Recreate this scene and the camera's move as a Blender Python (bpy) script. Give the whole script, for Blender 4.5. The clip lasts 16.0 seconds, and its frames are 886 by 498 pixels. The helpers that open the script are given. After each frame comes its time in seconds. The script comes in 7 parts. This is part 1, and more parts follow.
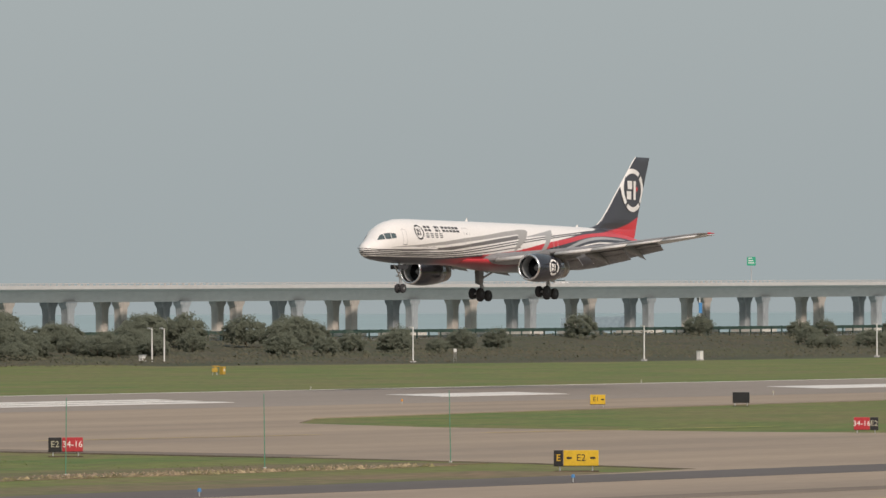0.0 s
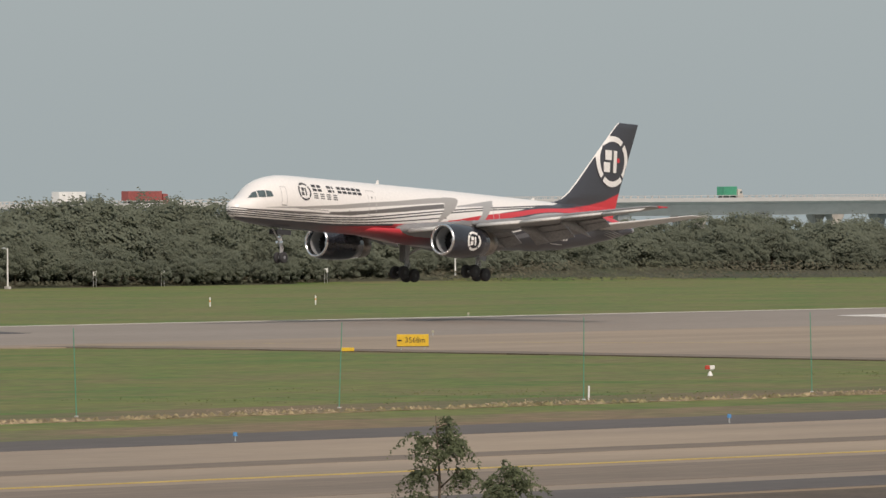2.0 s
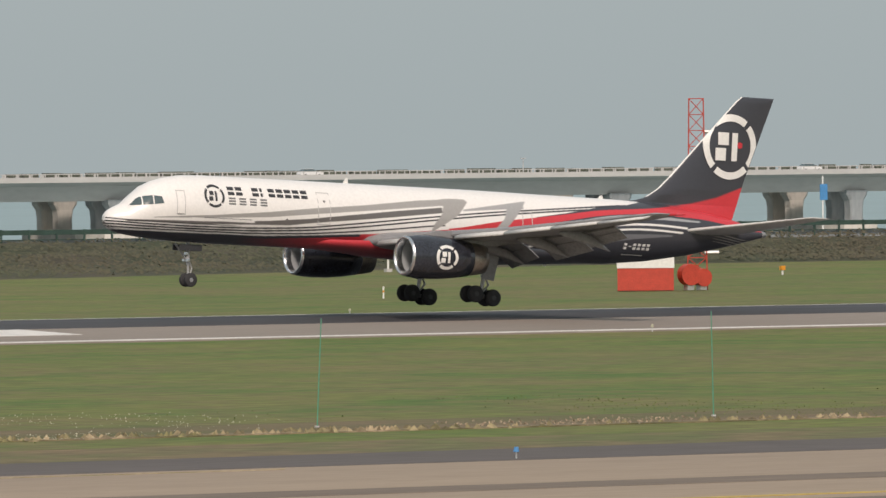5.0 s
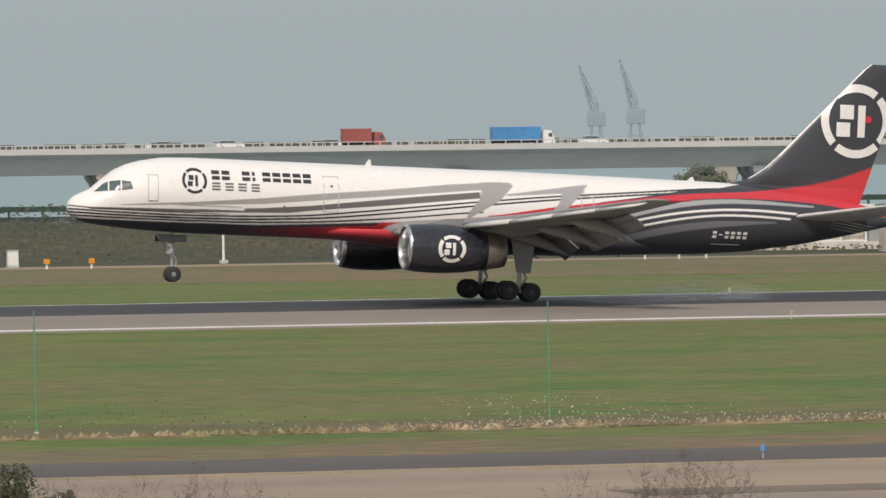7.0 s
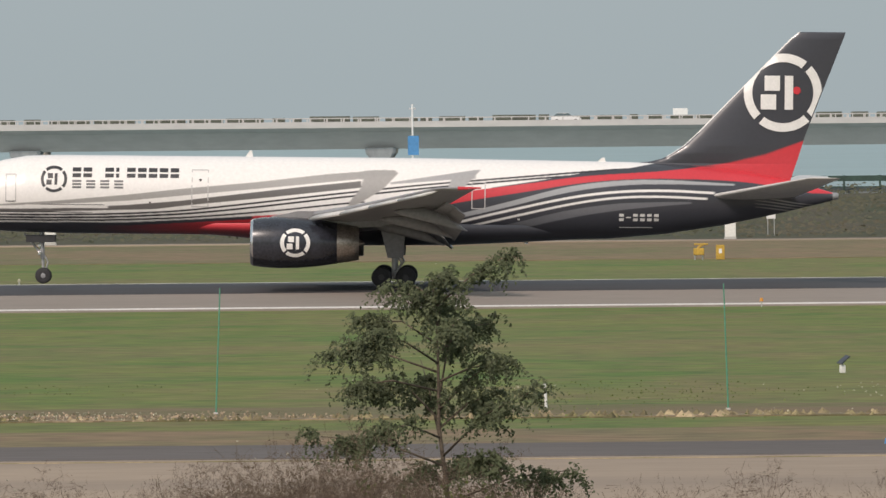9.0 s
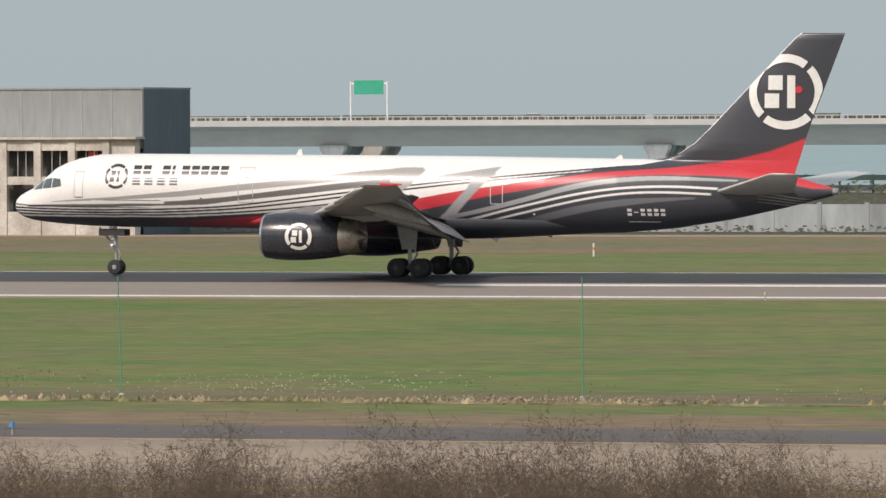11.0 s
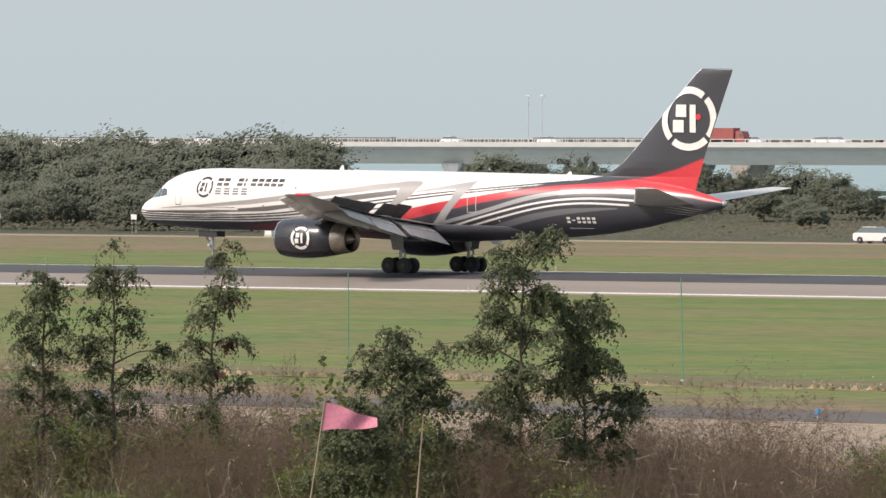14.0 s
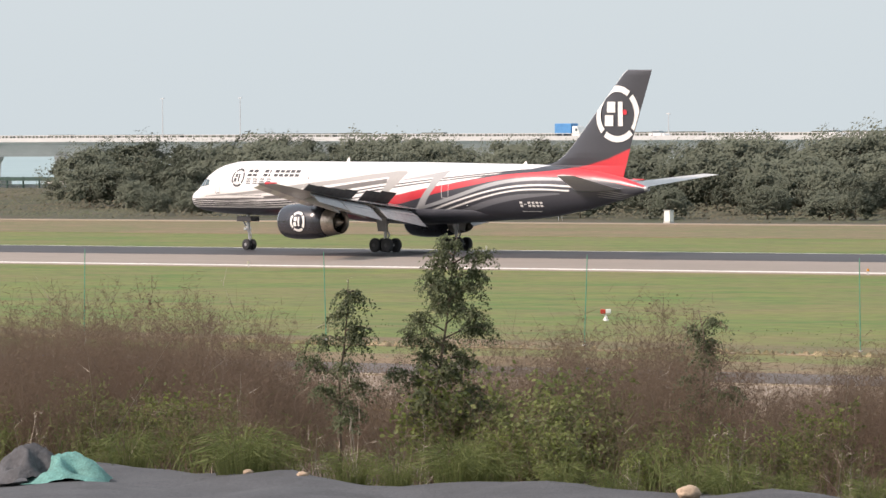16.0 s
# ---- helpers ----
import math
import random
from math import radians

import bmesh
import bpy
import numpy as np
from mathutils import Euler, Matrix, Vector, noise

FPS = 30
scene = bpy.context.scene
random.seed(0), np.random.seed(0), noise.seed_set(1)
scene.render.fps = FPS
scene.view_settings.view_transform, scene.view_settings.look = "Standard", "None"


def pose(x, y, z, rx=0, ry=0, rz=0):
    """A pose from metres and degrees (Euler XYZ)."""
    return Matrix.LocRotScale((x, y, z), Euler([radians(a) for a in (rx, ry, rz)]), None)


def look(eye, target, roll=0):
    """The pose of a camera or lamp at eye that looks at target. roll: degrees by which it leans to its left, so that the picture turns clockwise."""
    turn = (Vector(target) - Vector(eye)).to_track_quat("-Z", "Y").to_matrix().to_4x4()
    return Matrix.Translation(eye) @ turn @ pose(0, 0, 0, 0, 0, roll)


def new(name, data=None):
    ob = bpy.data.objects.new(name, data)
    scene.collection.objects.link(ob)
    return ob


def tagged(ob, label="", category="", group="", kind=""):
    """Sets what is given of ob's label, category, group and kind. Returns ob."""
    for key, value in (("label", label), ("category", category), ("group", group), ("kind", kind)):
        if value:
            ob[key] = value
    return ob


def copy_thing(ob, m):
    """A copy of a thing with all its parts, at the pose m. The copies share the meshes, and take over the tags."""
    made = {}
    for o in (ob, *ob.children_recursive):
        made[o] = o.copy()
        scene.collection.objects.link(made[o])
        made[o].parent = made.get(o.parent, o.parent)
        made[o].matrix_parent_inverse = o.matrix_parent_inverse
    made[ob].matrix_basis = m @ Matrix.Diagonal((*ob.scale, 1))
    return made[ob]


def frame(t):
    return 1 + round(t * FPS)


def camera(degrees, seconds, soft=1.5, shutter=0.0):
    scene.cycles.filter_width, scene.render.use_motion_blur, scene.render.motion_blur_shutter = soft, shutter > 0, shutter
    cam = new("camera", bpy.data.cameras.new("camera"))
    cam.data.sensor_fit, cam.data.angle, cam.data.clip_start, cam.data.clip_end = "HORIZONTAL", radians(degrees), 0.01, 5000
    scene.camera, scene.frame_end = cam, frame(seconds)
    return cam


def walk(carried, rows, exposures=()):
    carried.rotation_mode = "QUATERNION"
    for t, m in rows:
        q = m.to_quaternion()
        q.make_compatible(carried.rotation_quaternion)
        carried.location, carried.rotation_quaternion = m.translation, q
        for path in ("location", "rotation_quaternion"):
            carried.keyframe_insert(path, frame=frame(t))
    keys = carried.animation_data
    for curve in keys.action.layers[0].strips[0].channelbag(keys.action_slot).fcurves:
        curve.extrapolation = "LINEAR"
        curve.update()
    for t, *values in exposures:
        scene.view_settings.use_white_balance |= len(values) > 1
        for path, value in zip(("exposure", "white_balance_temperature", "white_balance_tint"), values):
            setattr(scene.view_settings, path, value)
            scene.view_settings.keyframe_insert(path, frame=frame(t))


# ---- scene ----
# ---- camera: stands still on a terrace and turns with the aircraft ----
EYE = (0.0, 0.0, 8.85)
cam = camera(6.512, 16.0, soft=1.5, shutter=0.0)
CAMERA_ROWS = [
    (0.0, 55.113, 0.362, -0.220),
    (0.5, 53.477, 0.171, -0.258),
    (1.0, 51.880, -0.022, -0.430),
    (1.5, 50.061, -0.099, -0.379),
    (2.0, 48.061, -0.264, -0.360),
    (2.5, 45.334, -0.294, -0.120),
    (3.0, 43.258, -0.344, -0.249),
    (3.5, 40.773, -0.373, -0.304),
    (4.0, 37.754, -0.486, -0.419),
    (4.5, 34.682, -0.500, -0.459),
    (5.0, 31.405, -0.514, -0.509),
    (5.5, 27.937, -0.530, -0.563),
    (6.0, 24.295, -0.549, -0.615),
    (6.5, 20.491, -0.570, -0.657),
    (7.0, 16.215, -0.735, -0.724),
    (7.5, 12.286, -0.794, -0.713),
    (8.0, 8.321, -0.735, -0.803),
    (8.5, 3.825, -0.872, -0.654),
    (9.0, -0.514, -0.908, -0.535),
    (9.5, -4.948, -0.924, -0.479),
    (10.0, -9.349, -0.932, -0.406),
    (10.5, -13.657, -0.930, -0.321),
    (11.0, -17.808, -0.917, -0.232),
    (11.5, -21.741, -0.895, -0.146),
    (12.0, -25.068, -0.935, -0.188),
    (12.5, -28.320, -0.964, -0.133),
    (13.0, -31.405, -0.849, -0.011),
    (13.5, -34.303, -0.756, 0.103),
    (14.0, -36.626, -0.763, 0.114),
    (14.5, -38.973, -0.765, -0.080),
    (15.0, -41.156, -0.827, -0.101),
    (15.5, -43.069, -0.853, -0.210),
    (16.0, -44.862, -0.806, -0.203),
]


def aim(yaw, pitch, roll):
    a, b = radians(yaw), radians(pitch)
    way = Vector((math.sin(a) * math.cos(b), math.cos(a) * math.cos(b), math.sin(b)))
    return look(EYE, Vector(EYE) + way * 100, roll)


walk(cam, [(t, aim(y, p, r)) for t, y, p, r in CAMERA_ROWS],
     exposures=[(0.0, 0.06, 7000, 20), (4.0, 0.13, 7000, 19), (8.0, 0.14, 6800, 19), (12.0, 0.38, 6800, 19), (13.0, 0.48, 6800, 20), (14.0, 0.68, 6850, 21), (16.0, 0.92, 6950, 24)])

# ---- light: milky sky, sun soft through haze, from behind the camera's left shoulder ----
SUN_ELEVATION, SUN_AZIMUTH = 40.0, 208.0
world = bpy.data.worlds.new("hazy_sky")
scene.world = world
world.use_nodes = True
wn, wl = world.node_tree.nodes, world.node_tree.links
sky = wn.new("ShaderNodeTexSky")
sky.sky_type = "NISHITA"
sky.sun_disc = False
sky.sun_elevation, sky.sun_rotation = radians(SUN_ELEVATION), radians(SUN_AZIMUTH)
sky.air_density, sky.dust_density, sky.ozone_density = 1.0, 4.0, 1.0
milk = wn.new("ShaderNodeMix")
milk.data_type = "RGBA"
milk.inputs["Factor"].default_value = 0.72
milk.inputs["B"].default_value = (4.50, 5.72, 6.0, 1)
wl.new(sky.outputs["Color"], milk.inputs["A"])
wl.new(milk.outputs["Result"], wn["Background"].inputs["Color"])
wn["Background"].inputs["Strength"].default_value = 0.09

sun_data = bpy.data.lights.new("sun", "SUN")
sun_data.energy, sun_data.angle, sun_data.color = 2.25, radians(6), (1.0, 0.93, 0.84)
sun = new("sun", sun_data)
sa, se = radians(SUN_AZIMUTH), radians(SUN_ELEVATION)
sun.matrix_world = look((math.sin(sa) * math.cos(se) * 50, math.cos(sa) * math.cos(se) * 50, math.sin(se) * 50), (0, 0, 0))


# ---- materials ----
def material(name, base, rough=0.6, metal=0.0, vary=0.15, scale=2.0, fine=30.0, bump=0.0, tint=None, stretch=(1, 1, 1), coat=0.0, per_object=0.0, island=0.0, thin=0.0):
    """Noise at two scales over a base colour; tint: a second colour that comes in patches."""
    m = bpy.data.materials.new(name)
    m.use_nodes = True
    n, l = m.node_tree.nodes, m.node_tree.links
    b = n["Principled BSDF"]
    b.inputs["Roughness"].default_value, b.inputs["Metallic"].default_value = rough, metal
    b.inputs["Coat Weight"].default_value = coat
    tc = n.new("ShaderNodeTexCoord")
    mp = n.new("ShaderNodeMapping")
    mp.inputs["Scale"].default_value = stretch
    l.new(tc.outputs["Object"], mp.inputs["Vector"])
    big, small = n.new("ShaderNodeTexNoise"), n.new("ShaderNodeTexNoise")
    big.inputs["Scale"].default_value, small.inputs["Scale"].default_value = scale, fine
    big.inputs["Detail"].default_value, small.inputs["Detail"].default_value = 4, 3
    for x in (big, small):
        l.new(mp.outputs["Vector"], x.inputs["Vector"])
    ramp = n.new("ShaderNodeMapRange")
    ramp.inputs["From Min"].default_value, ramp.inputs["From Max"].default_value = 0.38, 0.62
    l.new(big.outputs["Fac"], ramp.inputs["Value"])
    mix = n.new("ShaderNodeMix")
    mix.data_type = "RGBA"
    mix.inputs["A"].default_value = (*base, 1)
    mix.inputs["B"].default_value = (*(tint or [c * (1 - vary) for c in base]), 1)
    l.new(ramp.outputs["Result"], mix.inputs["Factor"])
    hsv = n.new("ShaderNodeHueSaturation")
    val = n.new("ShaderNodeMapRange")
    val.inputs["From Min"].default_value, val.inputs["From Max"].default_value = 0.3, 0.7
    val.inputs["To Min"].default_value, val.inputs["To Max"].default_value = 1 - vary, 1 + vary
    l.new(small.outputs["Fac"], val.inputs["Value"])
    value = val.outputs["Result"]
    for amount, node, out in ((per_object, "ShaderNodeObjectInfo", "Random"), (island, "ShaderNodeNewGeometry", "Random Per Island")):
        if amount:
            info, r, mul = n.new(node), n.new("ShaderNodeMapRange"), n.new("ShaderNodeMath")
            r.inputs["To Min"].default_value, r.inputs["To Max"].default_value = 1 - amount, 1 + amount
            mul.operation = "MULTIPLY"
            l.new(info.outputs[out], r.inputs["Value"])
            l.new(value, mul.inputs[0])
            l.new(r.outputs["Result"], mul.inputs[1])
            value = mul.outputs["Value"]
    l.new(value, hsv.inputs["Value"])
    l.new(mix.outputs["Result"], hsv.inputs["Color"])
    l.new(hsv.outputs["Color"], b.inputs["Base Color"])
    if thin:
        # light that passes through leaves
        tl, mx = n.new("ShaderNodeBsdfTranslucent"), n.new("ShaderNodeMixShader")
        mx.inputs["Fac"].default_value = thin
        l.new(hsv.outputs["Color"], tl.inputs["Color"])
        l.new(b.outputs["BSDF"], mx.inputs[1])
        l.new(tl.outputs["BSDF"], mx.inputs[2])
        l.new(mx.outputs["Shader"], n["Material Output"].inputs["Surface"])
    if bump:
        bm_ = n.new("ShaderNodeBump")
        bm_.inputs["Strength"].default_value, bm_.inputs["Distance"].default_value = bump, 0.05
        l.new(small.outputs["Fac"], bm_.inputs["Height"])
        l.new(bm_.outputs["Normal"], b.inputs["Normal"])
    return m


def painted(name, attribute, rough=0.32, coat=0.25):
    """Airframe paint: the scheme's colours lie on the skin; faint panel dirt on top."""
    m = material(name, (0.8, 0.8, 0.8), rough, vary=0.04, scale=0.5, fine=6, coat=coat)
    n, l = m.node_tree.nodes, m.node_tree.links
    att = n.new("ShaderNodeAttribute")
    att.attribute_name = attribute
    hsv = [x for x in n if x.type == "HUE_SAT"][0]
    l.new(att.outputs["Color"], hsv.inputs["Color"])
    return m


M = {}
def turf(name, green, olive, dry, dry_share):
    """Mown grass: three colours in soft patches a few metres wide, larger drifts, and a fine nap."""
    m = material(name, green, 0.95, vary=0.28, scale=0.11, fine=1.1, bump=0.3, tint=olive, stretch=(0.6, 1, 1))
    n, l = m.node_tree.nodes, m.node_tree.links
    hsv = [x for x in n if x.type == "HUE_SAT"][0]
    old = hsv.inputs["Color"].links[0].from_socket
    tc = [x for x in n if x.type == "TEX_COORD"][0]
    factor = None
    for scale, lo, hi in ((0.030, 0.46, 0.58), (0.24, 0.47, 0.58)):
        t, r = n.new("ShaderNodeTexNoise"), n.new("ShaderNodeMapRange")
        t.inputs["Scale"].default_value, t.inputs["Detail"].default_value = scale, 5
        r.inputs["From Min"].default_value, r.inputs["From Max"].default_value = lo, hi
        r.inputs["To Max"].default_value = dry_share
        l.new(tc.outputs["Object"], t.inputs["Vector"])
        l.new(t.outputs["Fac"], r.inputs["Value"])
        if factor is None:
            factor = r.outputs["Result"]
        else:
            add = n.new("ShaderNodeMath")
            add.operation = "ADD"
            add.use_clamp = True
            l.new(factor, add.inputs[0])
            l.new(r.outputs["Result"], add.inputs[1])
            factor = add.outputs["Value"]
    mix = n.new("ShaderNodeMix")
    mix.data_type = "RGBA"
    mix.inputs["B"].default_value = (*dry, 1)
    l.new(factor, mix.inputs["Factor"])
    l.new(old, mix.inputs["A"])
    l.new(mix.outputs["Result"], hsv.inputs["Color"])
    return m


M["grass"] = turf("grass", (0.072, 0.138, 0.018), (0.138, 0.158, 0.034), (0.168, 0.136, 0.056), 0.40)
M["far_dry"] = turf("dry_far_grass", (0.115, 0.130, 0.042), (0.150, 0.125, 0.060), (0.195, 0.135, 0.075), 0.6)
M["verge"] = material("dry_verge", (0.165, 0.120, 0.066), 0.95, vary=0.25, scale=0.12, fine=2, bump=0.3, tint=(0.105, 0.110, 0.038), stretch=(0.5, 2, 1))
M["runway"] = material("runway_asphalt", (0.270, 0.230, 0.195), 0.85, vary=0.10, scale=0.05, fine=3, stretch=(0.15, 1.5, 1), bump=0.1)
M["rubber"] = material("tyre_rubber_film", (0.050, 0.047, 0.050), 0.7, vary=0.22, scale=0.06, fine=2, stretch=(0.08, 1.4, 1))
M["taxi"] = material("taxiway_concrete", (0.345, 0.268, 0.195), 0.9, vary=0.10, scale=0.06, fine=2, stretch=(0.2, 1.5, 1), tint=(0.265, 0.210, 0.160))
M["shoulder"] = material("shoulder_asphalt", (0.115, 0.100, 0.092), 0.9, vary=0.15, scale=0.08, fine=2, stretch=(0.2, 1, 1))
M["white_line"] = material("white_marking", (0.72, 0.70, 0.66), 0.7, vary=0.12, scale=0.4, fine=5)
M["yellow_line"] = material("yellow_marking", (0.50, 0.36, 0.09), 0.7, vary=0.15, scale=0.4, fine=5)
M["soil"] = material("dry_soil", (0.105, 0.078, 0.055), 0.95, vary=0.25, scale=0.3, fine=4, bump=0.4)
M["drain"] = material("pale_drain_earth", (0.27, 0.205, 0.13), 0.95, vary=0.35, scale=0.35, fine=3, bump=0.4, tint=(0.12, 0.105, 0.045))
M["clod"] = material("earth_clods", (0.30, 0.235, 0.145), 0.95, vary=0.25, scale=0.35, fine=5, island=0.45, tint=(0.17, 0.15, 0.07))
M["taxi_worn"] = material("worn_concrete", (0.205, 0.160, 0.122), 0.9, vary=0.2, scale=0.08, fine=2, stretch=(0.12, 1.2, 1))
M["bank"] = material("shore_scrub", (0.075, 0.064, 0.038), 0.95, vary=0.3, scale=0.10, fine=1.5, bump=0.5, tint=(0.045, 0.055, 0.024))
M["sea"] = material("bay_water", (0.27, 0.37, 0.38), 0.5, vary=0.06, scale=0.01, fine=0.12, stretch=(0.3, 1, 1))
M["concrete"] = material("bridge_concrete", (0.50, 0.49, 0.47), 0.85, vary=0.06, scale=0.05, fine=0.4, stretch=(1, 1, 3))
M["pier"] = material("pier_concrete", (0.34, 0.37, 0.38), 0.9, vary=0.15, scale=0.15, fine=1, stretch=(1, 1, 0.3), per_object=0.12)
M["pale_pier"] = material("pale_pier_concrete", (0.62, 0.58, 0.52), 0.9, vary=0.12, scale=0.15, fine=1, stretch=(1, 1, 0.3), per_object=0.1)
M["leaf"] = material("leaves", (0.132, 0.148, 0.108), 0.95, vary=0.08, scale=0.4, fine=4, island=0.05, tint=(0.118, 0.134, 0.094), thin=0.2)
M["sap_leaf"] = material("sapling_leaves", (0.118, 0.142, 0.070), 0.75, vary=0.2, scale=1, fine=6, island=0.30, tint=(0.098, 0.116, 0.058), thin=0.35)
M["bark"] = material("bark", (0.16, 0.125, 0.09), 0.9, vary=0.3, scale=2, fine=20, bump=0.4)
M["twig"] = material("dry_twigs", (0.182, 0.128, 0.095), 0.95, vary=0.14, scale=0.15, fine=2, island=0.14, tint=(0.185, 0.142, 0.092), thin=0.5)
M["straw"] = material("pale_straw", (0.33, 0.255, 0.175), 0.9, vary=0.2, scale=0.3, fine=3, island=0.4)
M["weed"] = material("green_weeds", (0.160, 0.190, 0.064), 0.8, vary=0.2, scale=0.3, fine=3, island=0.35, thin=0.4)
M["flower"] = material("pale_seed_heads", (0.50, 0.48, 0.36), 0.8, vary=0.2, scale=1, fine=5)
M["metal"] = material("galvanised_steel", (0.60, 0.61, 0.60), 0.45, 0.6, vary=0.1, scale=1, fine=10)
M["white"] = material("white_paint", (0.78, 0.78, 0.75), 0.5, vary=0.08, scale=0.8, fine=8)
M["green_wire"] = material("green_coated_steel", (0.09, 0.30, 0.20), 0.5, vary=0.15, scale=2, fine=10)
M["dark_green"] = material("green_fence_paint", (0.035, 0.075, 0.060), 0.6, vary=0.2, scale=1, fine=5)
M["black"] = material("black_sign_face", (0.018, 0.018, 0.020), 0.5, vary=0.15, scale=2, fine=10)
M["sign_yellow"] = material("yellow_sign_face", (0.72, 0.46, 0.03), 0.5, vary=0.08, scale=2, fine=10)
M["sign_red"] = material("red_sign_face", (0.50, 0.035, 0.045), 0.5, vary=0.1, scale=2, fine=10)
M["orange"] = material("orange_paint", (0.72, 0.30, 0.03), 0.5, vary=0.12, scale=2, fine=10)
M["cart_yellow"] = material("weathered_yellow_paint", (0.52, 0.33, 0.05), 0.6, vary=0.2, scale=2, fine=10)
M["red"] = material("red_paint", (0.52, 0.060, 0.035), 0.5, vary=0.12, scale=2, fine=10)
M["tyre"] = material("tyre_rubber", (0.035, 0.035, 0.037), 0.8, vary=0.2, scale=3, fine=20)
M["rim"] = material("wheel_rim", (0.42, 0.42, 0.43), 0.4, 0.7, vary=0.15, scale=3, fine=20)
M["rim_dark"] = material("brake_dusted_rim", (0.085, 0.085, 0.09), 0.6, 0.4, vary=0.2, scale=3, fine=20)
M["strut"] = material("gear_strut", (0.45, 0.45, 0.45), 0.4, 0.4, vary=0.15, scale=3, fine=15)
M["lip"] = material("polished_aluminium", (0.80, 0.80, 0.81), 0.22, 1.0, vary=0.05, scale=2, fine=15)
M["nozzle"] = material("heat_stained_titanium", (0.40, 0.36, 0.32), 0.35, 0.9, vary=0.25, scale=2, fine=12)
M["navy"] = material("dark_navy_gloss", (0.028, 0.031, 0.042), 0.25, vary=0.25, scale=1.2, fine=8, coat=0.5)
M["wing"] = material("wing_grey", (0.25, 0.25, 0.255), 0.38, vary=0.12, scale=0.6, fine=5, coat=0.2)
M["spoiler"] = material("spoiler_grey", (0.12, 0.115, 0.11), 0.5, vary=0.3, scale=1.5, fine=6)
M["wing_dark"] = material("flap_grey", (0.30, 0.30, 0.305), 0.45, vary=0.18, scale=0.8, fine=6)
M["slat_grey"] = material("slat_grey", (0.62, 0.61, 0.59), 0.35, vary=0.1, scale=1, fine=6)
M["glass"] = material("cockpit_glass", (0.075, 0.11, 0.115), 0.14, vary=0.1, scale=2, fine=5, coat=1.0)
M["livery"] = painted("fuselage_livery", "livery")
M["trim_white"] = material("scheme_white", (0.80, 0.79, 0.76), 0.35, vary=0.05, scale=2, fine=10)
M["trim_black"] = material("scheme_black", (0.042, 0.042, 0.046), 0.35, vary=0.1, scale=2, fine=10)
M["trim_red"] = material("scheme_red", (0.62, 0.045, 0.06), 0.35, vary=0.06, scale=2, fine=10)
M["grey_line"] = material("door_outline_grey", (0.52, 0.51, 0.50), 0.5, vary=0.05, scale=2, fine=10)
M["grey_dark"] = material("scheme_dark_grey", (0.16, 0.16, 0.16), 0.35, vary=0.1, scale=2, fine=10)
M["tarp"] = material("black_netting", (0.075, 0.077, 0.082), 0.8, vary=0.25, scale=0.8, fine=12, bump=0.6)
M["teal"] = material("teal_cloth", (0.12, 0.30, 0.27), 0.8, vary=0.25, scale=2, fine=20, bump=0.5)
M["pink"] = material("faded_pink_cloth", (0.70, 0.25, 0.33), 0.8, vary=0.12, scale=3, fine=20)
M["stone"] = material("tan_stone", (0.44, 0.33, 0.23), 0.9, vary=0.2, scale=3, fine=15, bump=0.5)
M["shed_grey"] = material("corrugated_grey", (0.30, 0.315, 0.32), 0.6, vary=0.1, scale=0.3, fine=2, stretch=(1, 1, 0.2))
M["plaster"] = material("weathered_plaster", (0.62, 0.58, 0.52), 0.9, vary=0.15, scale=0.5, fine=4, tint=(0.45, 0.41, 0.36))
M["room_shade"] = material("shaded_interior", (0.10, 0.095, 0.09), 0.9, vary=0.2, scale=1, fine=5)
M["crane"] = material("hazy_blue_steel", (0.25, 0.32, 0.36), 0.7, vary=0.1, scale=0.1, fine=1)
M["blue"] = material("blue_container", (0.07, 0.26, 0.52), 0.5, vary=0.12, scale=0.3, fine=3)
M["box_red"] = material("rust_red_container", (0.33, 0.09, 0.08), 0.6, vary=0.12, scale=0.3, fine=3)
M["box_green"] = material("green_container", (0.06, 0.33, 0.20), 0.6, vary=0.12, scale=0.3, fine=3)
M["sign_green"] = material("green_road_sign", (0.02, 0.36, 0.22), 0.5, vary=0.08, scale=0.5, fine=4)
M["car_white"] = material("white_car_paint", (0.75, 0.75, 0.74), 0.3, vary=0.03, scale=1, fine=5, coat=0.5)
M["hedge"] = material("planter_hedge", (0.130, 0.145, 0.115), 0.9, vary=0.3, scale=0.5, fine=4)


# ---- mesh helpers ----
def part(name, bm, mat, parent=None, label="", smooth=False):
    me = bpy.data.meshes.new(name)
    bm.to_mesh(me)
    bm.free()
    me.materials.append(M[mat] if isinstance(mat, str) else mat)
    if smooth:
        me.polygons.foreach_set("use_smooth", [True] * len(me.polygons))
    ob = new(name, me)
    if parent:
        ob.parent = parent
    return tagged(ob, label)


def share(name, me, parent, m, label=""):
    ob = new(name, me)
    ob.parent = parent
    ob.matrix_basis = m
    return tagged(ob, label)


def thing(name, m, label, category, group="", kind=""):
    ob = new(name)
    ob.matrix_basis = m
    return tagged(ob, label, category, group, kind)


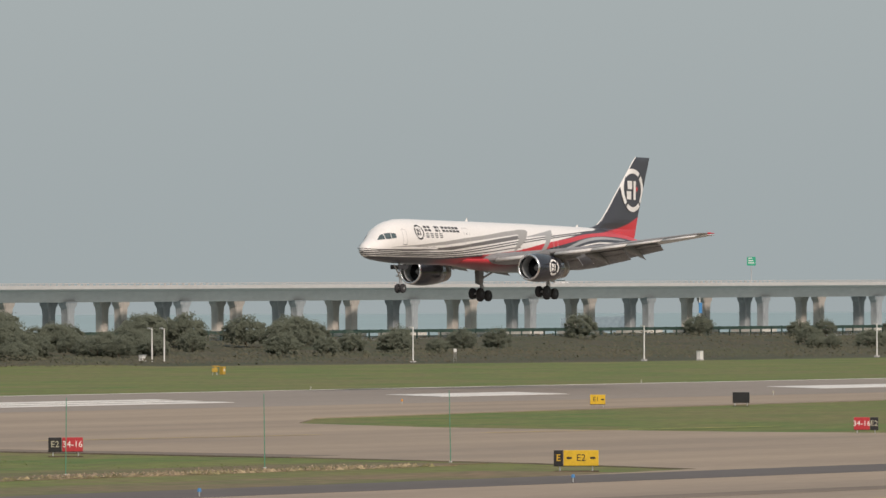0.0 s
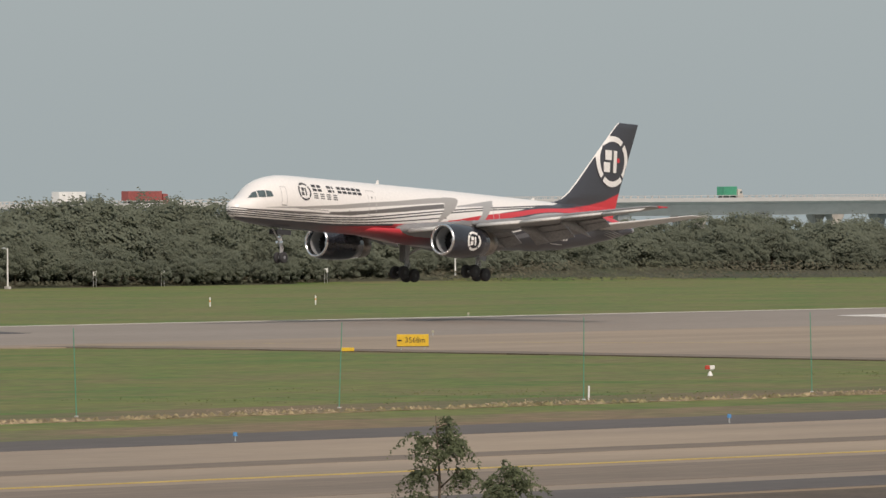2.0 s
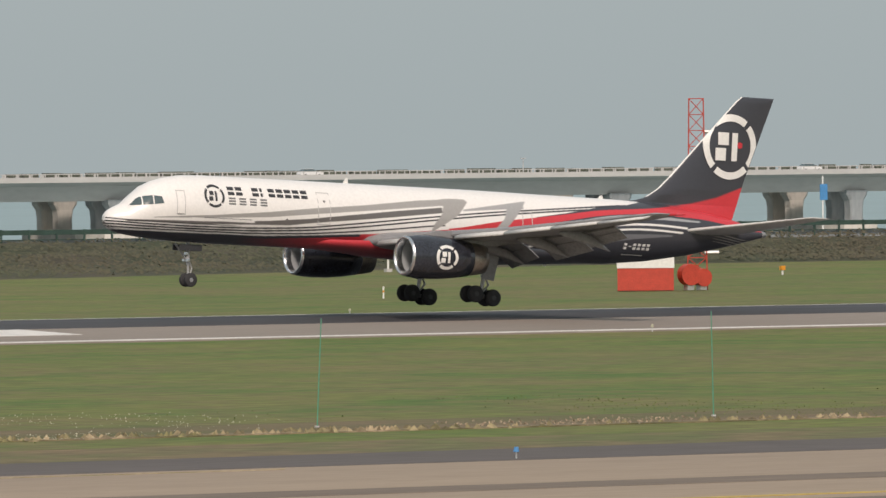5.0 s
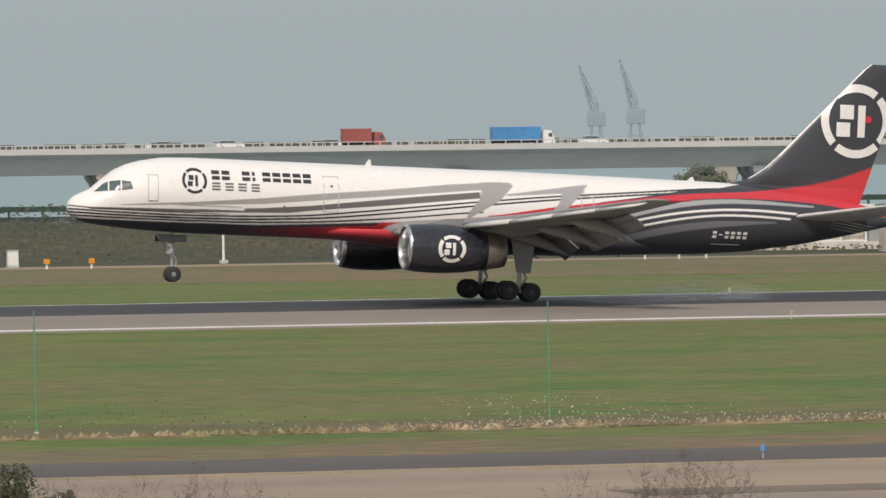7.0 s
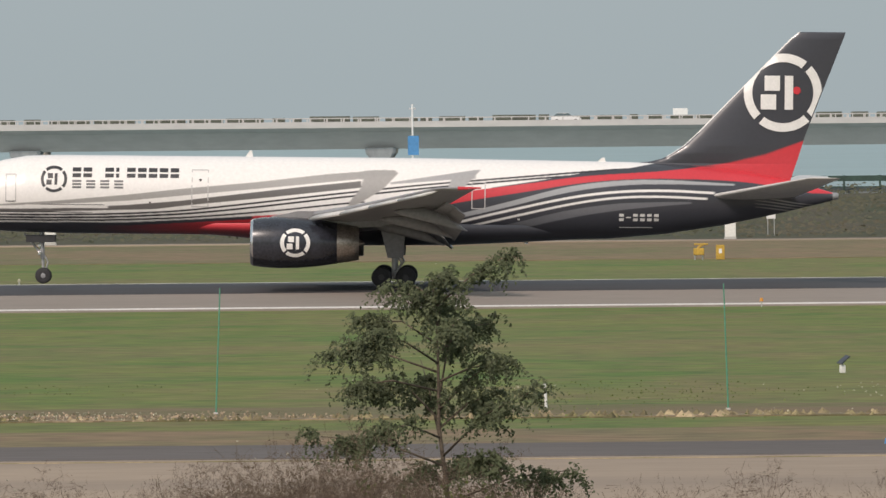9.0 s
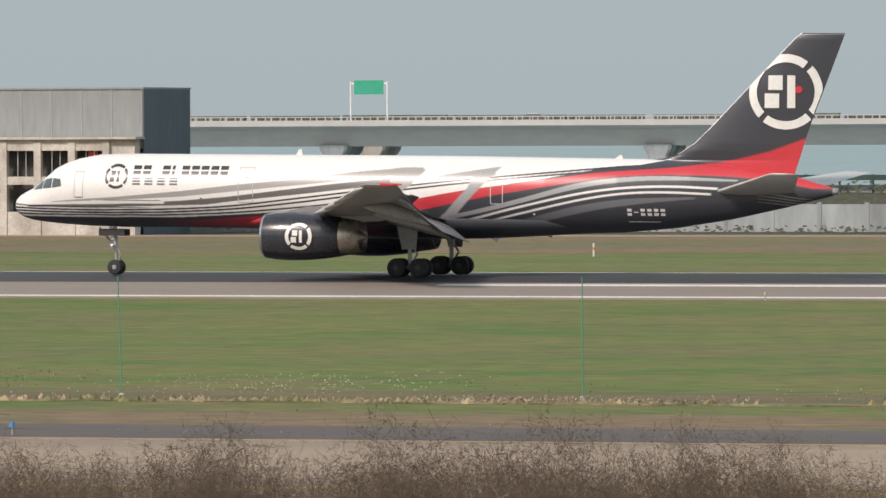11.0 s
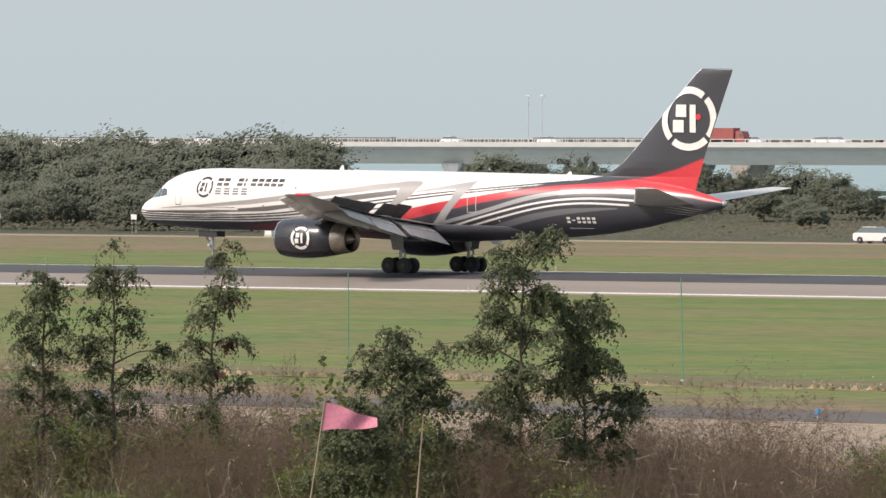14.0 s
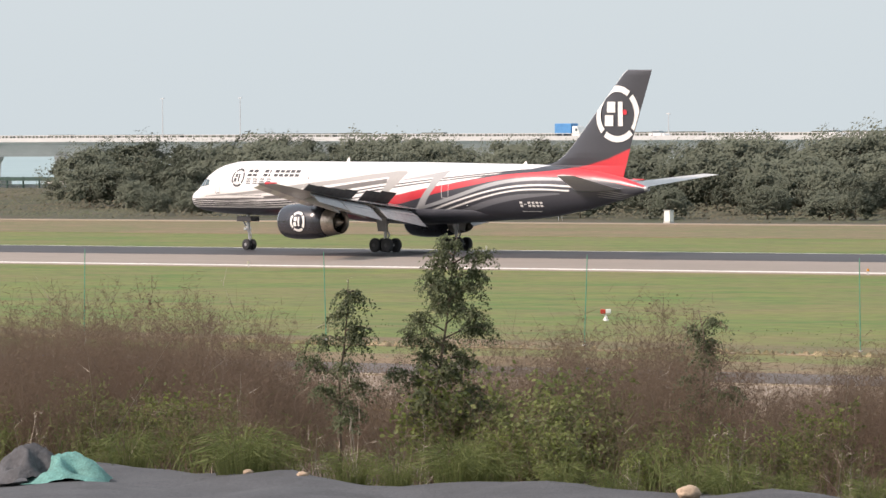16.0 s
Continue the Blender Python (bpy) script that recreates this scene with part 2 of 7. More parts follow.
def box(bm, x0, x1, y0, y1, z0, z1, bevel=0.0):
    m = Matrix.LocRotScale(((x0 + x1) / 2, (y0 + y1) / 2, (z0 + z1) / 2), None, (abs(x1 - x0), abs(y1 - y0), abs(z1 - z0)))
    r = bmesh.ops.create_cube(bm, size=1, matrix=m)
    if bevel:
        edges = list({e for v in r["verts"] for e in v.link_edges})
        bmesh.ops.bevel(bm, geom=edges, offset=bevel, segments=2, affect="EDGES", profile=0.6)
    return bm


def rod(bm, a, b, r0, r1=None, n=10):
    """A tapered round bar from a to b."""
    a, b = Vector(a), Vector(b)
    d = b - a
    m = Matrix.Translation((a + b) / 2) @ d.to_track_quat("Z", "Y").to_matrix().to_4x4()
    bmesh.ops.create_cone(bm, cap_ends=True, segments=n, radius1=r0, radius2=r0 if r1 is None else r1, depth=d.length, matrix=m)
    return bm


def loft(bm, rings, caps=True, closed=True):
    rows = [[bm.verts.new(p) for p in ring] for ring in rings]
    n = len(rows[0])
    for a, b in zip(rows, rows[1:]):
        for i in range(n if closed else n - 1):
            j = (i + 1) % n
            bm.faces.new((a[i], a[j], b[j], b[i]))
    if caps and closed:
        bm.faces.new(rows[0][::-1])
        bm.faces.new(rows[-1])
    bmesh.ops.recalc_face_normals(bm, faces=bm.faces)
    return bm


def B():
    return bmesh.new()


def sheet(name, outline, z, mat, label="", category="", drop=0.0, zfun=None):
    """A flat piece of ground in an outline, a few millimetres to centimetres proud."""
    bm = B()
    vs = [bm.verts.new((x, y, zfun(y) + z if zfun else z)) for x, y in outline]
    bm.faces.new(vs)
    bmesh.ops.recalc_face_normals(bm, faces=bm.faces)
    if bm.faces[:][0].normal.z < 0:
        bmesh.ops.reverse_faces(bm, faces=bm.faces)
    low = [bm.verts.new((v.co.x, v.co.y, v.co.z - 0.12)) for v in vs] if category != "marking" else []
    for i in range(len(vs) if category != "marking" else 0):
        j = (i + 1) % len(vs)
        bm.faces.new((vs[i], low[i], low[j], vs[j]))
    ob = part(name, bm, mat)
    return tagged(ob, label, category, kind="structure")


# ---- ground ----
def ground_z(y):
    """Cross-section of the airfield: terrace foot, taxiway, crowned runway, shore."""
    return float(np.interp(y, [-400, 60, 118, 134, 150, 157, 377.5, 402, 425, 440, 598, 640, 668, 690, 715, 760], [1.6, 1.6, 1.5, 1.4, 0.4, 0, 0, 0.62, 0.36, 0, 0.0, 0.7, 1.6, 2.6, 2.6, -3]))


def bank_y(x, y):
    """The foot of the shore bank swings back behind the exit taxiway."""
    back = np.interp(x, [230, 330, 420, 740, 810, 900], [0, 32, 72, 78, 27, 0])
    return y + back * np.clip((690 - y) / 92, 0, 1) * (np.asarray(y) > 597)


def make_ground():
    bm = B()
    ys = [-400, -100, 40, 80, 100, 118, 126, 134, 142, 150, 157, 216, 300, 377.5, 390, 402, 413, 425, 432, 440, 520, 598, 610, 625, 640, 654, 668, 680, 690, 702, 715, 735, 760]
    xs = list(range(-1500, 2301, 25))
    rng = random.Random(4)
    rows = []
    for y in ys:
        row = []
        for x in xs:
            rough = 0.25 if y < 150 else (0.35 if 650 < y < 740 else 0.0)
            row.append(bm.verts.new((x, float(bank_y(x, y)), ground_z(y) - 0.06 + rng.uniform(-rough, rough))))
        rows.append(row)
    for a, b in zip(rows, rows[1:]):
        for i in range(len(xs) - 1):
            bm.faces.new((a[i], a[i + 1], b[i + 1], b[i]))
    ob = part("ground", bm, "grass", smooth=True)
    ob.data.materials.append(M["bank"])
    ob.data.materials.append(M["soil"])
    for f in ob.data.polygons:
        c = sum((ob.data.vertices[v].co.y for v in f.vertices)) / 4
        cx = ob.data.vertices[f.vertices[0]].co.x
        f.material_index = 1 if c > 0.999 * bank_y(cx, 599) else (2 if c < 150 else 0)
    tagged(ob, "mown airfield grass with dry patches, scrubby shore bank behind", "ground", kind="structure")
    bm = B()
    vs = [bm.verts.new(v) for v in ((-30000, 700, -1.2), (30000, 700, -1.2), (30000, 45000, -1.2), (-30000, 45000, -1.2))]
    bm.faces.new(vs)
    tagged(part("water", bm, "sea"), "calm pale turquoise bay water under haze", "water", kind="structure")


def strip(name, y0, y1, lift, mat, label, x0=-1500, x1=2300, steps=1, category="marking"):
    bm = B()
    n = max(1, steps)
    rows = [[bm.verts.new((x, y0 - 0.01, ground_z(y0) - 0.12)) for x in (x0, x1)]]
    for i in range(n + 1):
        y = y0 + (y1 - y0) * i / n
        rows.append([bm.verts.new((x, y, ground_z(y) + lift)) for x in (x0, x1)])
    for a, b in zip(rows, rows[1:]):
        bm.faces.new((a[0], a[1], b[1], b[0]))
    return tagged(part(name, bm, mat), label, category, kind="structure")


def make_pavements():
    strip("runway", 377.6, 439, 0.0, "runway", "brown-grey asphalt runway with white edge lines", steps=20, category="runway")
    strip("runway_rubber", 394.5, 425, 0.012, "rubber", "dark tyre rubber deposit along the runway middle", x1=395, steps=12)
    strip("runway_edge_line", 378.6, 379.6, 0.02, "white_line", "white runway edge line, worn", x1=372)
    strip("runway_edge_line", 424.0, 425.2, 0.02, "white_line", "white runway edge line, worn")
    # aiming point blocks and touchdown bars on the near half
    for x0, x1, y0, y1 in ((330, 363, 386.0, 388.0), (330, 363, 389.2, 391.2), (330, 363, 392.4, 394.4), (151, 212, 386.5, 394.0), (30.5, 56, 389, 390.5), (30.5, 56, 392, 393.5), (-126, -100, 391, 392.5),
                           (486, 523, 386, 388), (486, 523, 389.2, 391.2), (486, 523, 392.4, 394.4), (556, 576, 388, 394), (618, 655, 388, 394)):
        strip("runway_marking", y0, y1, 0.024, "white_line", "white touchdown bar on the runway", x0, x1, 2)
    strip("taxiway", 157.0, 216.5, 0.0, "taxi", "pale brown concrete taxiway beside the grass", category="taxiway")
    strip("taxiway_shoulder", 207.5, 216.4, 0.012, "shoulder", "dark asphalt shoulder of the taxiway", category="shoulder")
    strip("taxiway_shoulder", 157.1, 163, 0.012, "shoulder", "dark asphalt shoulder of the taxiway", category="shoulder")
    strip("taxiway_wear", 166, 177, 0.012, "taxi_worn", "darker worn lane of the taxiway", x0=100)
    strip("taxiway_wear", 188, 191.5, 0.012, "taxi_worn", "narrow darker worn lane of the taxiway", x0=60)
    strip("taxiway_line", 179.1, 179.7, 0.02, "yellow_line", "thin yellow taxiway centre line")
    strip("taxiway_edge_line", 205.95, 206.12, 0.02, "clod", "thin pale taxiway edge line", x1=120)
    # the exit that joins taxiway and runway
    left = [(318, 216.3), (337, 219), (345, 235), (352, 255), (359, 285), (366, 320), (371, 350), (372, 368), (362, 376), (345, 377.8)]
    right = [(760, 377.8), (700, 368), (620, 358), (560, 349.5), (505, 344), (468, 338), (448, 325), (437, 305), (431, 280), (431, 262), (440, 240), (460, 222), (480, 216.3)]
    sheet("taxiway_exit", left + right, 0.006, "taxi", "pale brown concrete exit taxiway", "taxiway")
    sheet("exit_shoulder", [(352, 256), (357, 256), (371, 320), (376.5, 352), (377, 372), (372, 372), (371, 350), (366, 320), (359, 285)], 0.014, "taxi_worn", "worn brown shoulder of the exit taxiway", "shoulder")
    for pts in ([(385, 300), (410, 296), (410, 295.4), (385, 299.4)], [(420, 290), (450, 286), (450, 285.4), (420, 289.4)], [(396, 352), (404, 330), (404.4, 330), (396.5, 352)],
                [(376, 372), (392, 360), (392.6, 360), (377, 372)], [(300, 372), (308, 368), (308.6, 368), (301, 372)], [(322, 372), (330, 368), (330.6, 368), (323, 372)], [(280, 372), (287, 368), (287.6, 368), (281, 372)]):
        sheet("taxi_marking", pts, 0.03, "yellow_line", "yellow taxi guide line", "marking")
    # dry scraped verge and shallow drain along the taxiway grass
    strip("verge", 237.6, 246.5, -0.03, "verge", "dry brown strip of grass behind the shallow drain", x1=345, category="verge")
    strip("verge", 216.8, 227.5, -0.028, "far_dry", "dry mown grass margin beside the taxiway", x1=330, category="verge")
    strip("drain", 236.2, 237.6, -0.02, "drain", "narrow scraped drain of pale earth and stones", x1=340, category="drain")
    # clods of earth and straw thrown up along the drain
    rng = np.random.default_rng(14)
    n = 9000
    x = rng.uniform(-330, 338, n)
    thick = np.array([noise.noise((v * 0.07, 3.1, 0)) + 0.5 * noise.noise((v * 0.4, 0, 0)) for v in x])
    x = x[thick > rng.uniform(-0.55, 0.45, n)]
    n = len(x)
    y = 236.9 + rng.normal(0, 0.38, n)
    w, h = rng.uniform(0.08, 0.28, n), rng.uniform(0.05, 0.17, n)
    turn = rng.uniform(0, math.tau, n)
    ring = [np.stack([x + w * np.cos(turn + q) * rng.uniform(0.7, 1.2, n), y + w * np.sin(turn + q), np.full(n, -0.05)], 1) for q in (0, 1.26, 2.51, 3.77, 5.03)]
    top = np.stack([x + rng.normal(0, 0.03, n), y, h], 1)
    v = np.stack(ring + [top], 1).reshape(-1, 3)
    f = [(6 * k + i, 6 * k + (i + 1) % 5, 6 * k + 5) for k in range(n) for i in range(5)]
    me = bpy.data.meshes.new("drain_clods")
    me.from_pydata(v.tolist(), [], f)
    me.materials.append(M["clod"])
    tagged(new("drain_clods", me), "clods of pale earth and dead grass along the drain", "clods", kind="stuff")
    strip("far_verge", 511, 586, -0.03, "far_dry", "dry brownish mown grass in front of the perimeter road", x0=-900, x1=228, category="verge")
    strip("service_road", 587, 593, 0.02, "white_line", "pale concrete perimeter road behind the far grass", x1=235, category="road").data.materials[0] = M["taxi"]


make_ground()
make_pavements()


# ---- bridge over the bay ----
BRIDGE_Y, SPAN = 1150.0, 50.0


def deck_z(x):
    return float(np.interp(x, [-1500, -900, 0, 600, 1000, 1300, 1900, 2600], [8.9, 8.95, 9.0, 9.1, 10.0, 11.3, 12.5, 12.9]))


def make_bridge():
    xs = np.arange(-1700, 2651, SPAN)
    # the long girders, one each way, with wing slabs
    for y, name in ((BRIDGE_Y, "near"), (BRIDGE_Y + 19, "far")):
        bm = B()
        prof = [(-7.6, -0.35), (-7.6, 0.0), (7.6, 0.0), (7.6, -0.35), (4.2, -1.0), (3.2, -3.5), (-3.2, -3.5), (-4.2, -1.0)]
        loft(bm, [[(x, y + a, deck_z(x) + b) for a, b in prof] for x in xs])
        deck = thing("bridge_deck", pose(0, 0, 0), "long pale concrete box-girder motorway deck over the bay", "bridge", "bridge decks", "structure")
        part("girder", bm, "concrete", deck)
        for side in (-7.4, 7.4):
            bm = B()
            loft(bm, [[(x, y + side - 0.2, deck_z(x)), (x, y + side - 0.2, deck_z(x) + 0.55), (x, y + side + 0.2, deck_z(x) + 0.55), (x, y + side + 0.2, deck_z(x))] for x in xs])
            part("parapet", bm, "concrete", deck)
            bm = B()
            loft(bm, [[(x, y + side - 0.06, deck_z(x) + 1.0), (x, y + side - 0.06, deck_z(x) + 1.12), (x, y + side + 0.06, deck_z(x) + 1.12), (x, y + side + 0.06, deck_z(x) + 1.0)] for x in xs])
            for x in np.arange(-1700, 2600, 2.5):
                z = deck_z(x)
                box(bm, x - 0.08, x + 0.08, y + side - 0.06, y + side + 0.06, z + 0.5, z + 1.02)
            tagged(part("railing", bm, "concrete", deck, "pale steel railing on posts"), kind="stuff")
    # planted boxes along the middle
    bm = B()
    rng = random.Random(11)
    x = -1700
    while x < 900:
        ln = rng.uniform(1.2, 6.5) if x > -250 else rng.uniform(6, 20)
        z = deck_z(x)
        box(bm, x, x + ln, BRIDGE_Y + 12.2, BRIDGE_Y + 13.4, z - 0.02, z + 1.05 + rng.uniform(0, 0.35))
        x += ln + rng.uniform(0.3, 1.6)
    tagged(part("planter_hedge", bm, "hedge"), "clipped dark hedge in boxes along the bridge median", "hedge", kind="stuff")
    # piers: two flared columns one behind the other under each deck
    cap_bm = B()
    box(cap_bm, -3.6, 3.6, -5.2, 5.2, -1.6, 0.0, 0.15)
    cap_me = bpy.data.meshes.new("pile_cap")
    cap_bm.to_mesh(cap_me)
    cap_bm.free()
    cap_me.materials.append(M["pale_pier"])
    bm = B()
    loft(bm, [[(a * w, b * d, z) for a, b in ((-1, -0.8), (-0.8, -1), (0.8, -1), (1, -0.8), (1, 0.8), (0.8, 1), (-0.8, 1), (-1, 0.8))] for z, w, d in ((-13, 1.35, 1.15), (-6.4, 1.35, 1.15), (-5.0, 1.55, 1.2), (-4.1, 2.2, 1.35), (-3.3, 2.3, 1.4))])
    col_me = {}
    for key in ("pier", "pale_pier"):
        me = bpy.data.meshes.new("column")
        bm.to_mesh(me)
        me.materials.append(M[key])
        col_me[key] = me
    bm.free()
    near = list(np.arange(-1411, -760, 51.0)) + [-747, -696, -645, -594.5, -543] + list(np.linspace(-543, 85.4, 13)[1:]) + list(np.linspace(85.4, 1487, 29)[1:]) + [1533, 1581, 1631, 1685, 1741, 1798, 1857, 1918, 1980]
    for x in near:
        for y, key in ((BRIDGE_Y, "pier"), (BRIDGE_Y + 19, "pale_pier")):
            p = thing("bridge_pier", pose(x, y, deck_z(x)), "flared twin-column concrete bridge pier on a pile cap in the water", "pier", "bridge piers", "structure")
            for dy in (-2.9, 2.9):
                share("column", col_me[key], p, pose(0, dy, 0))
            share("pile_cap", cap_me, p, pose(0, 0, 0.4 - deck_z(x)))


make_bridge()


# ---- the aircraft: nose towards -x, origin above the main wheels ----
AX, AZ = 24.0, 4.05     # distance of the origin from the nose, and its height when parked
WHITE, BLACK, RED = (0.82, 0.80, 0.77), (0.050, 0.052, 0.063), (0.60, 0.045, 0.058)
GREY_L, GREY_D = (0.35, 0.34, 0.325), (0.145, 0.137, 0.132)


def fuselage_section(x):
    """Top, bottom and half width of the body at x metres behind the nose."""
    top = np.interp(x, [0, 0.04, 0.12, 0.33, 0.76, 1.2, 1.77, 2.48, 3.1, 3.8, 5.0, 6.5, 36, 39, 42, 44.5, 46.0, 46.6], [3.62, 3.86, 4.02, 4.22, 4.44, 4.62, 5.08, 5.62, 5.92, 6.14, 6.36, 6.42, 6.42, 6.33, 6.02, 5.55, 5.12, 4.95])
    bot = np.interp(x, [0, 0.04, 0.12, 0.3, 0.6, 1.1, 1.9, 3.0, 4.4, 7.0, 13, 20, 29, 32, 35, 38, 41, 44.0, 46.0, 46.6], [3.62, 3.40, 3.27, 3.12, 2.97, 2.84, 2.74, 2.64, 2.56, 2.50, 2.50, 2.42, 2.38, 2.38, 2.46, 2.74, 3.22, 3.88, 4.38, 4.54])
    half = np.interp(x, [0, 0.04, 0.12, 0.35, 0.8, 1.4, 2.3, 3.5, 5.0, 6.5, 31, 35, 39, 43, 45.5, 46.6], [0.0, 0.24, 0.40, 0.62, 0.85, 1.13, 1.42, 1.66, 1.82, 1.88, 1.88, 1.72, 1.28, 0.72, 0.36, 0.2])
    top += np.interp(x, [0, 1.0, 2.5, 25, 38], [0, 0.03, 0.12, 0.12, 0])
    return float(top), float(bot), float(half)


def smooth(x, xs, zs):
    """Interpolation with the corners eased."""
    return sum(np.interp(x + d, xs, zs) for d in (-1.2, -0.8, -0.4, 0, 0.4, 0.8, 1.2)) / 7


def band(x, z, xs, zs, width):
    c = smooth(x, xs, zs)
    w = np.interp(x, xs, width) if np.ndim(width) else width
    return (x >= xs[0]) & (x <= xs[-1]) & (np.abs(z - c) <= w / 2)


def livery(x, z):
    """The paint scheme on the side of the body, x behind the nose and z over the ground."""
    x = x + np.interp(x, [0, 4, 14, 22], [0.0, 0.6, 0.45, 0.0])
    col = np.empty((len(x), 3))
    col[:] = WHITE
    I = np.interp

    def put(mask, c):
        col[mask] = c
    # long grey swooshes with hooked ends
    lo, hi = I(x, [3, 7.2, 10.8, 13.5, 17.8, 22.1], [3.86, 4.02, 4.22, 4.50, 4.95, 5.42]), I(x, [3, 7.2, 10.8, 13.5, 17.1, 20.7, 23.5, 24.2], [3.90, 4.19, 4.53, 4.85, 5.22, 5.68, 5.92, 5.92])
    put((x > 3) & (x < 23.4) & (z > lo) & (z < hi), GREY_L)
    lo, hi = I(x, [1.2, 7, 12.2, 13.5, 17.8, 22.3], [3.58, 3.63, 3.80, 3.97, 4.45, 5.0]), I(x, [1.2, 7, 10.8, 13.5, 19.2, 22.3], [3.70, 3.79, 4.0, 4.24, 4.98, 5.34])
    put((x > 1.2) & (x < 22.3) & (z > lo) & (z < hi), GREY_D)
    put((x > 5.6) & (x < 9.8) & (z > 3.82) & (z < 3.98), WHITE)
    # thin black lines sweeping up to the rear
    for k, (a, b) in enumerate((((0, 1.5, 6, 10, 13.5, 17, 22, 26, 31, 36), (3.58, 3.50, 3.45, 3.52, 3.70, 4.14, 4.78, 5.22, 5.66, 6.1)), ((0, 1.5, 6, 10, 14, 17, 22, 26, 31, 37), (3.42, 3.35, 3.31, 3.36, 3.58, 3.92, 4.58, 5.04, 5.52, 6.02)),
                                ((0, 1.5, 6, 10, 14, 18, 22.5), (3.26, 3.20, 3.18, 3.21, 3.38, 3.75, 4.3)))):
        put(band(x, z, a, b, (0.09, 0.095, 0.085)[k]), (0.015, 0.015, 0.018))
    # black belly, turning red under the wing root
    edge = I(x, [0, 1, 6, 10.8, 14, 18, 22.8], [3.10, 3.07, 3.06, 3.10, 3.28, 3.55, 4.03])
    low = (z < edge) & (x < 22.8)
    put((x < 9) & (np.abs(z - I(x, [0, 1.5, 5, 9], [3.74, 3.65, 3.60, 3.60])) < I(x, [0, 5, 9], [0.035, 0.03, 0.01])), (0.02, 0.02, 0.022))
    # the red also sinks towards black lower down, underside shade mixed into it
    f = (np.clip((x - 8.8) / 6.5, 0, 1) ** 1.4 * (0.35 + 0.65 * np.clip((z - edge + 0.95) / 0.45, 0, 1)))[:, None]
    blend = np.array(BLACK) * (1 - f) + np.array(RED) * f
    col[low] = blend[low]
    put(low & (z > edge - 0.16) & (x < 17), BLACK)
    # rear: red sweep, black below with grey and white lines
    up = smooth(x, [22.8, 26.4, 31.2, 33.6, 38.2, 41.2, 46.6], [4.03, 4.70, 5.32, 5.69, 6.0, 6.43, 7.2])
    dn = smooth(x, [22.8, 25.7, 27.9, 31.2, 33.6, 36.5, 40.5, 42.8, 46.6], [3.35, 3.95, 4.40, 4.93, 5.36, 5.60, 5.57, 5.40, 4.70])
    rear = x >= 22.8
    put(rear & (z < dn), BLACK)
    put(rear & (z >= dn) & (z <= up), RED)
    put((x > 29) & (z > up) & (z < I(x, [29, 31.2, 33.6, 36.0, 37.8], [5.06, 5.40, 5.84, 6.10, 6.45])), BLACK)
    put((x > 37.6) & (z > up), BLACK)
    put(band(x, z, (24.3, 27.9, 31.2, 32.7, 35.5, 38, 41.5), (2.95, 3.70, 4.55, 4.99, 5.38, 5.44, 5.30), (0.20, 0.24, 0.28, 0.30, 0.26, 0.22, 0.10)), (0.36, 0.37, 0.38))
    put(band(x, z, (24.7, 29.8, 31.2, 32.7, 35.5, 38.4, 40.5), (2.60, 3.88, 4.17, 4.55, 4.93, 5.0, 4.85), 0.13), WHITE)
    put(band(x, z, (25.0, 29.8, 31.2, 32.7, 35.5, 38.4, 40.1), (2.36, 3.52, 3.82, 4.2, 4.64, 4.68, 4.55), 0.12), WHITE)
    put(band(x, z, (27.2, 29.8, 32.7, 35.5, 39.3), (2.45, 2.95, 3.70, 4.15, 4.38), (0.30, 0.38, 0.42, 0.36, 0.10)), (0.16, 0.165, 0.18))
    for k in range(4):
        put(band(x, z, (42.6, 44.2, 45.6), (4.75 - 0.17 * k, 4.45 - 0.16 * k, 4.25 - 0.12 * k), (0.02, 0.07, 0.02)), GREY_L)
    # hooks that turn down across the stripes
    h1r, h1l = I(z, [3.6, 4.0, 4.9, 5.75, 5.92], [21.7, 21.9, 23.4, 24.2, 24.0]), I(z, [3.6, 4.3, 5.0, 5.4, 5.92], [21.5, 21.75, 22.3, 22.4, 22.4])
    put((z > 3.7) & (z < I(x, [22, 23.5, 24.2], [5.85, 5.92, 5.90])) & (x > h1l) & (x < h1r), GREY_L)
    put((x > 23.8) & (x < 28.2) & (z > I(x, [23.8, 26.9, 28.2], [5.18, 5.44, 5.5])) & (z < I(x, [23.8, 28.4], [5.28, 5.99])), (0.36, 0.36, 0.36))
    h2r, h2l = I(z, [2.9, 3.6, 4.95, 5.97], [25.6, 26.2, 27.5, 28.45]), I(z, [2.9, 3.5, 4.85, 5.4], [24.6, 25.4, 26.7, 26.9])
    put((z > 2.95) & (z < 5.97) & (x > h2l) & (x < h2r) & (z < I(x, [26.8, 28.45], [5.75, 5.99])), (0.36, 0.36, 0.36))
    put((x > 45.6) & (z < 4.9), BLACK)
    return col


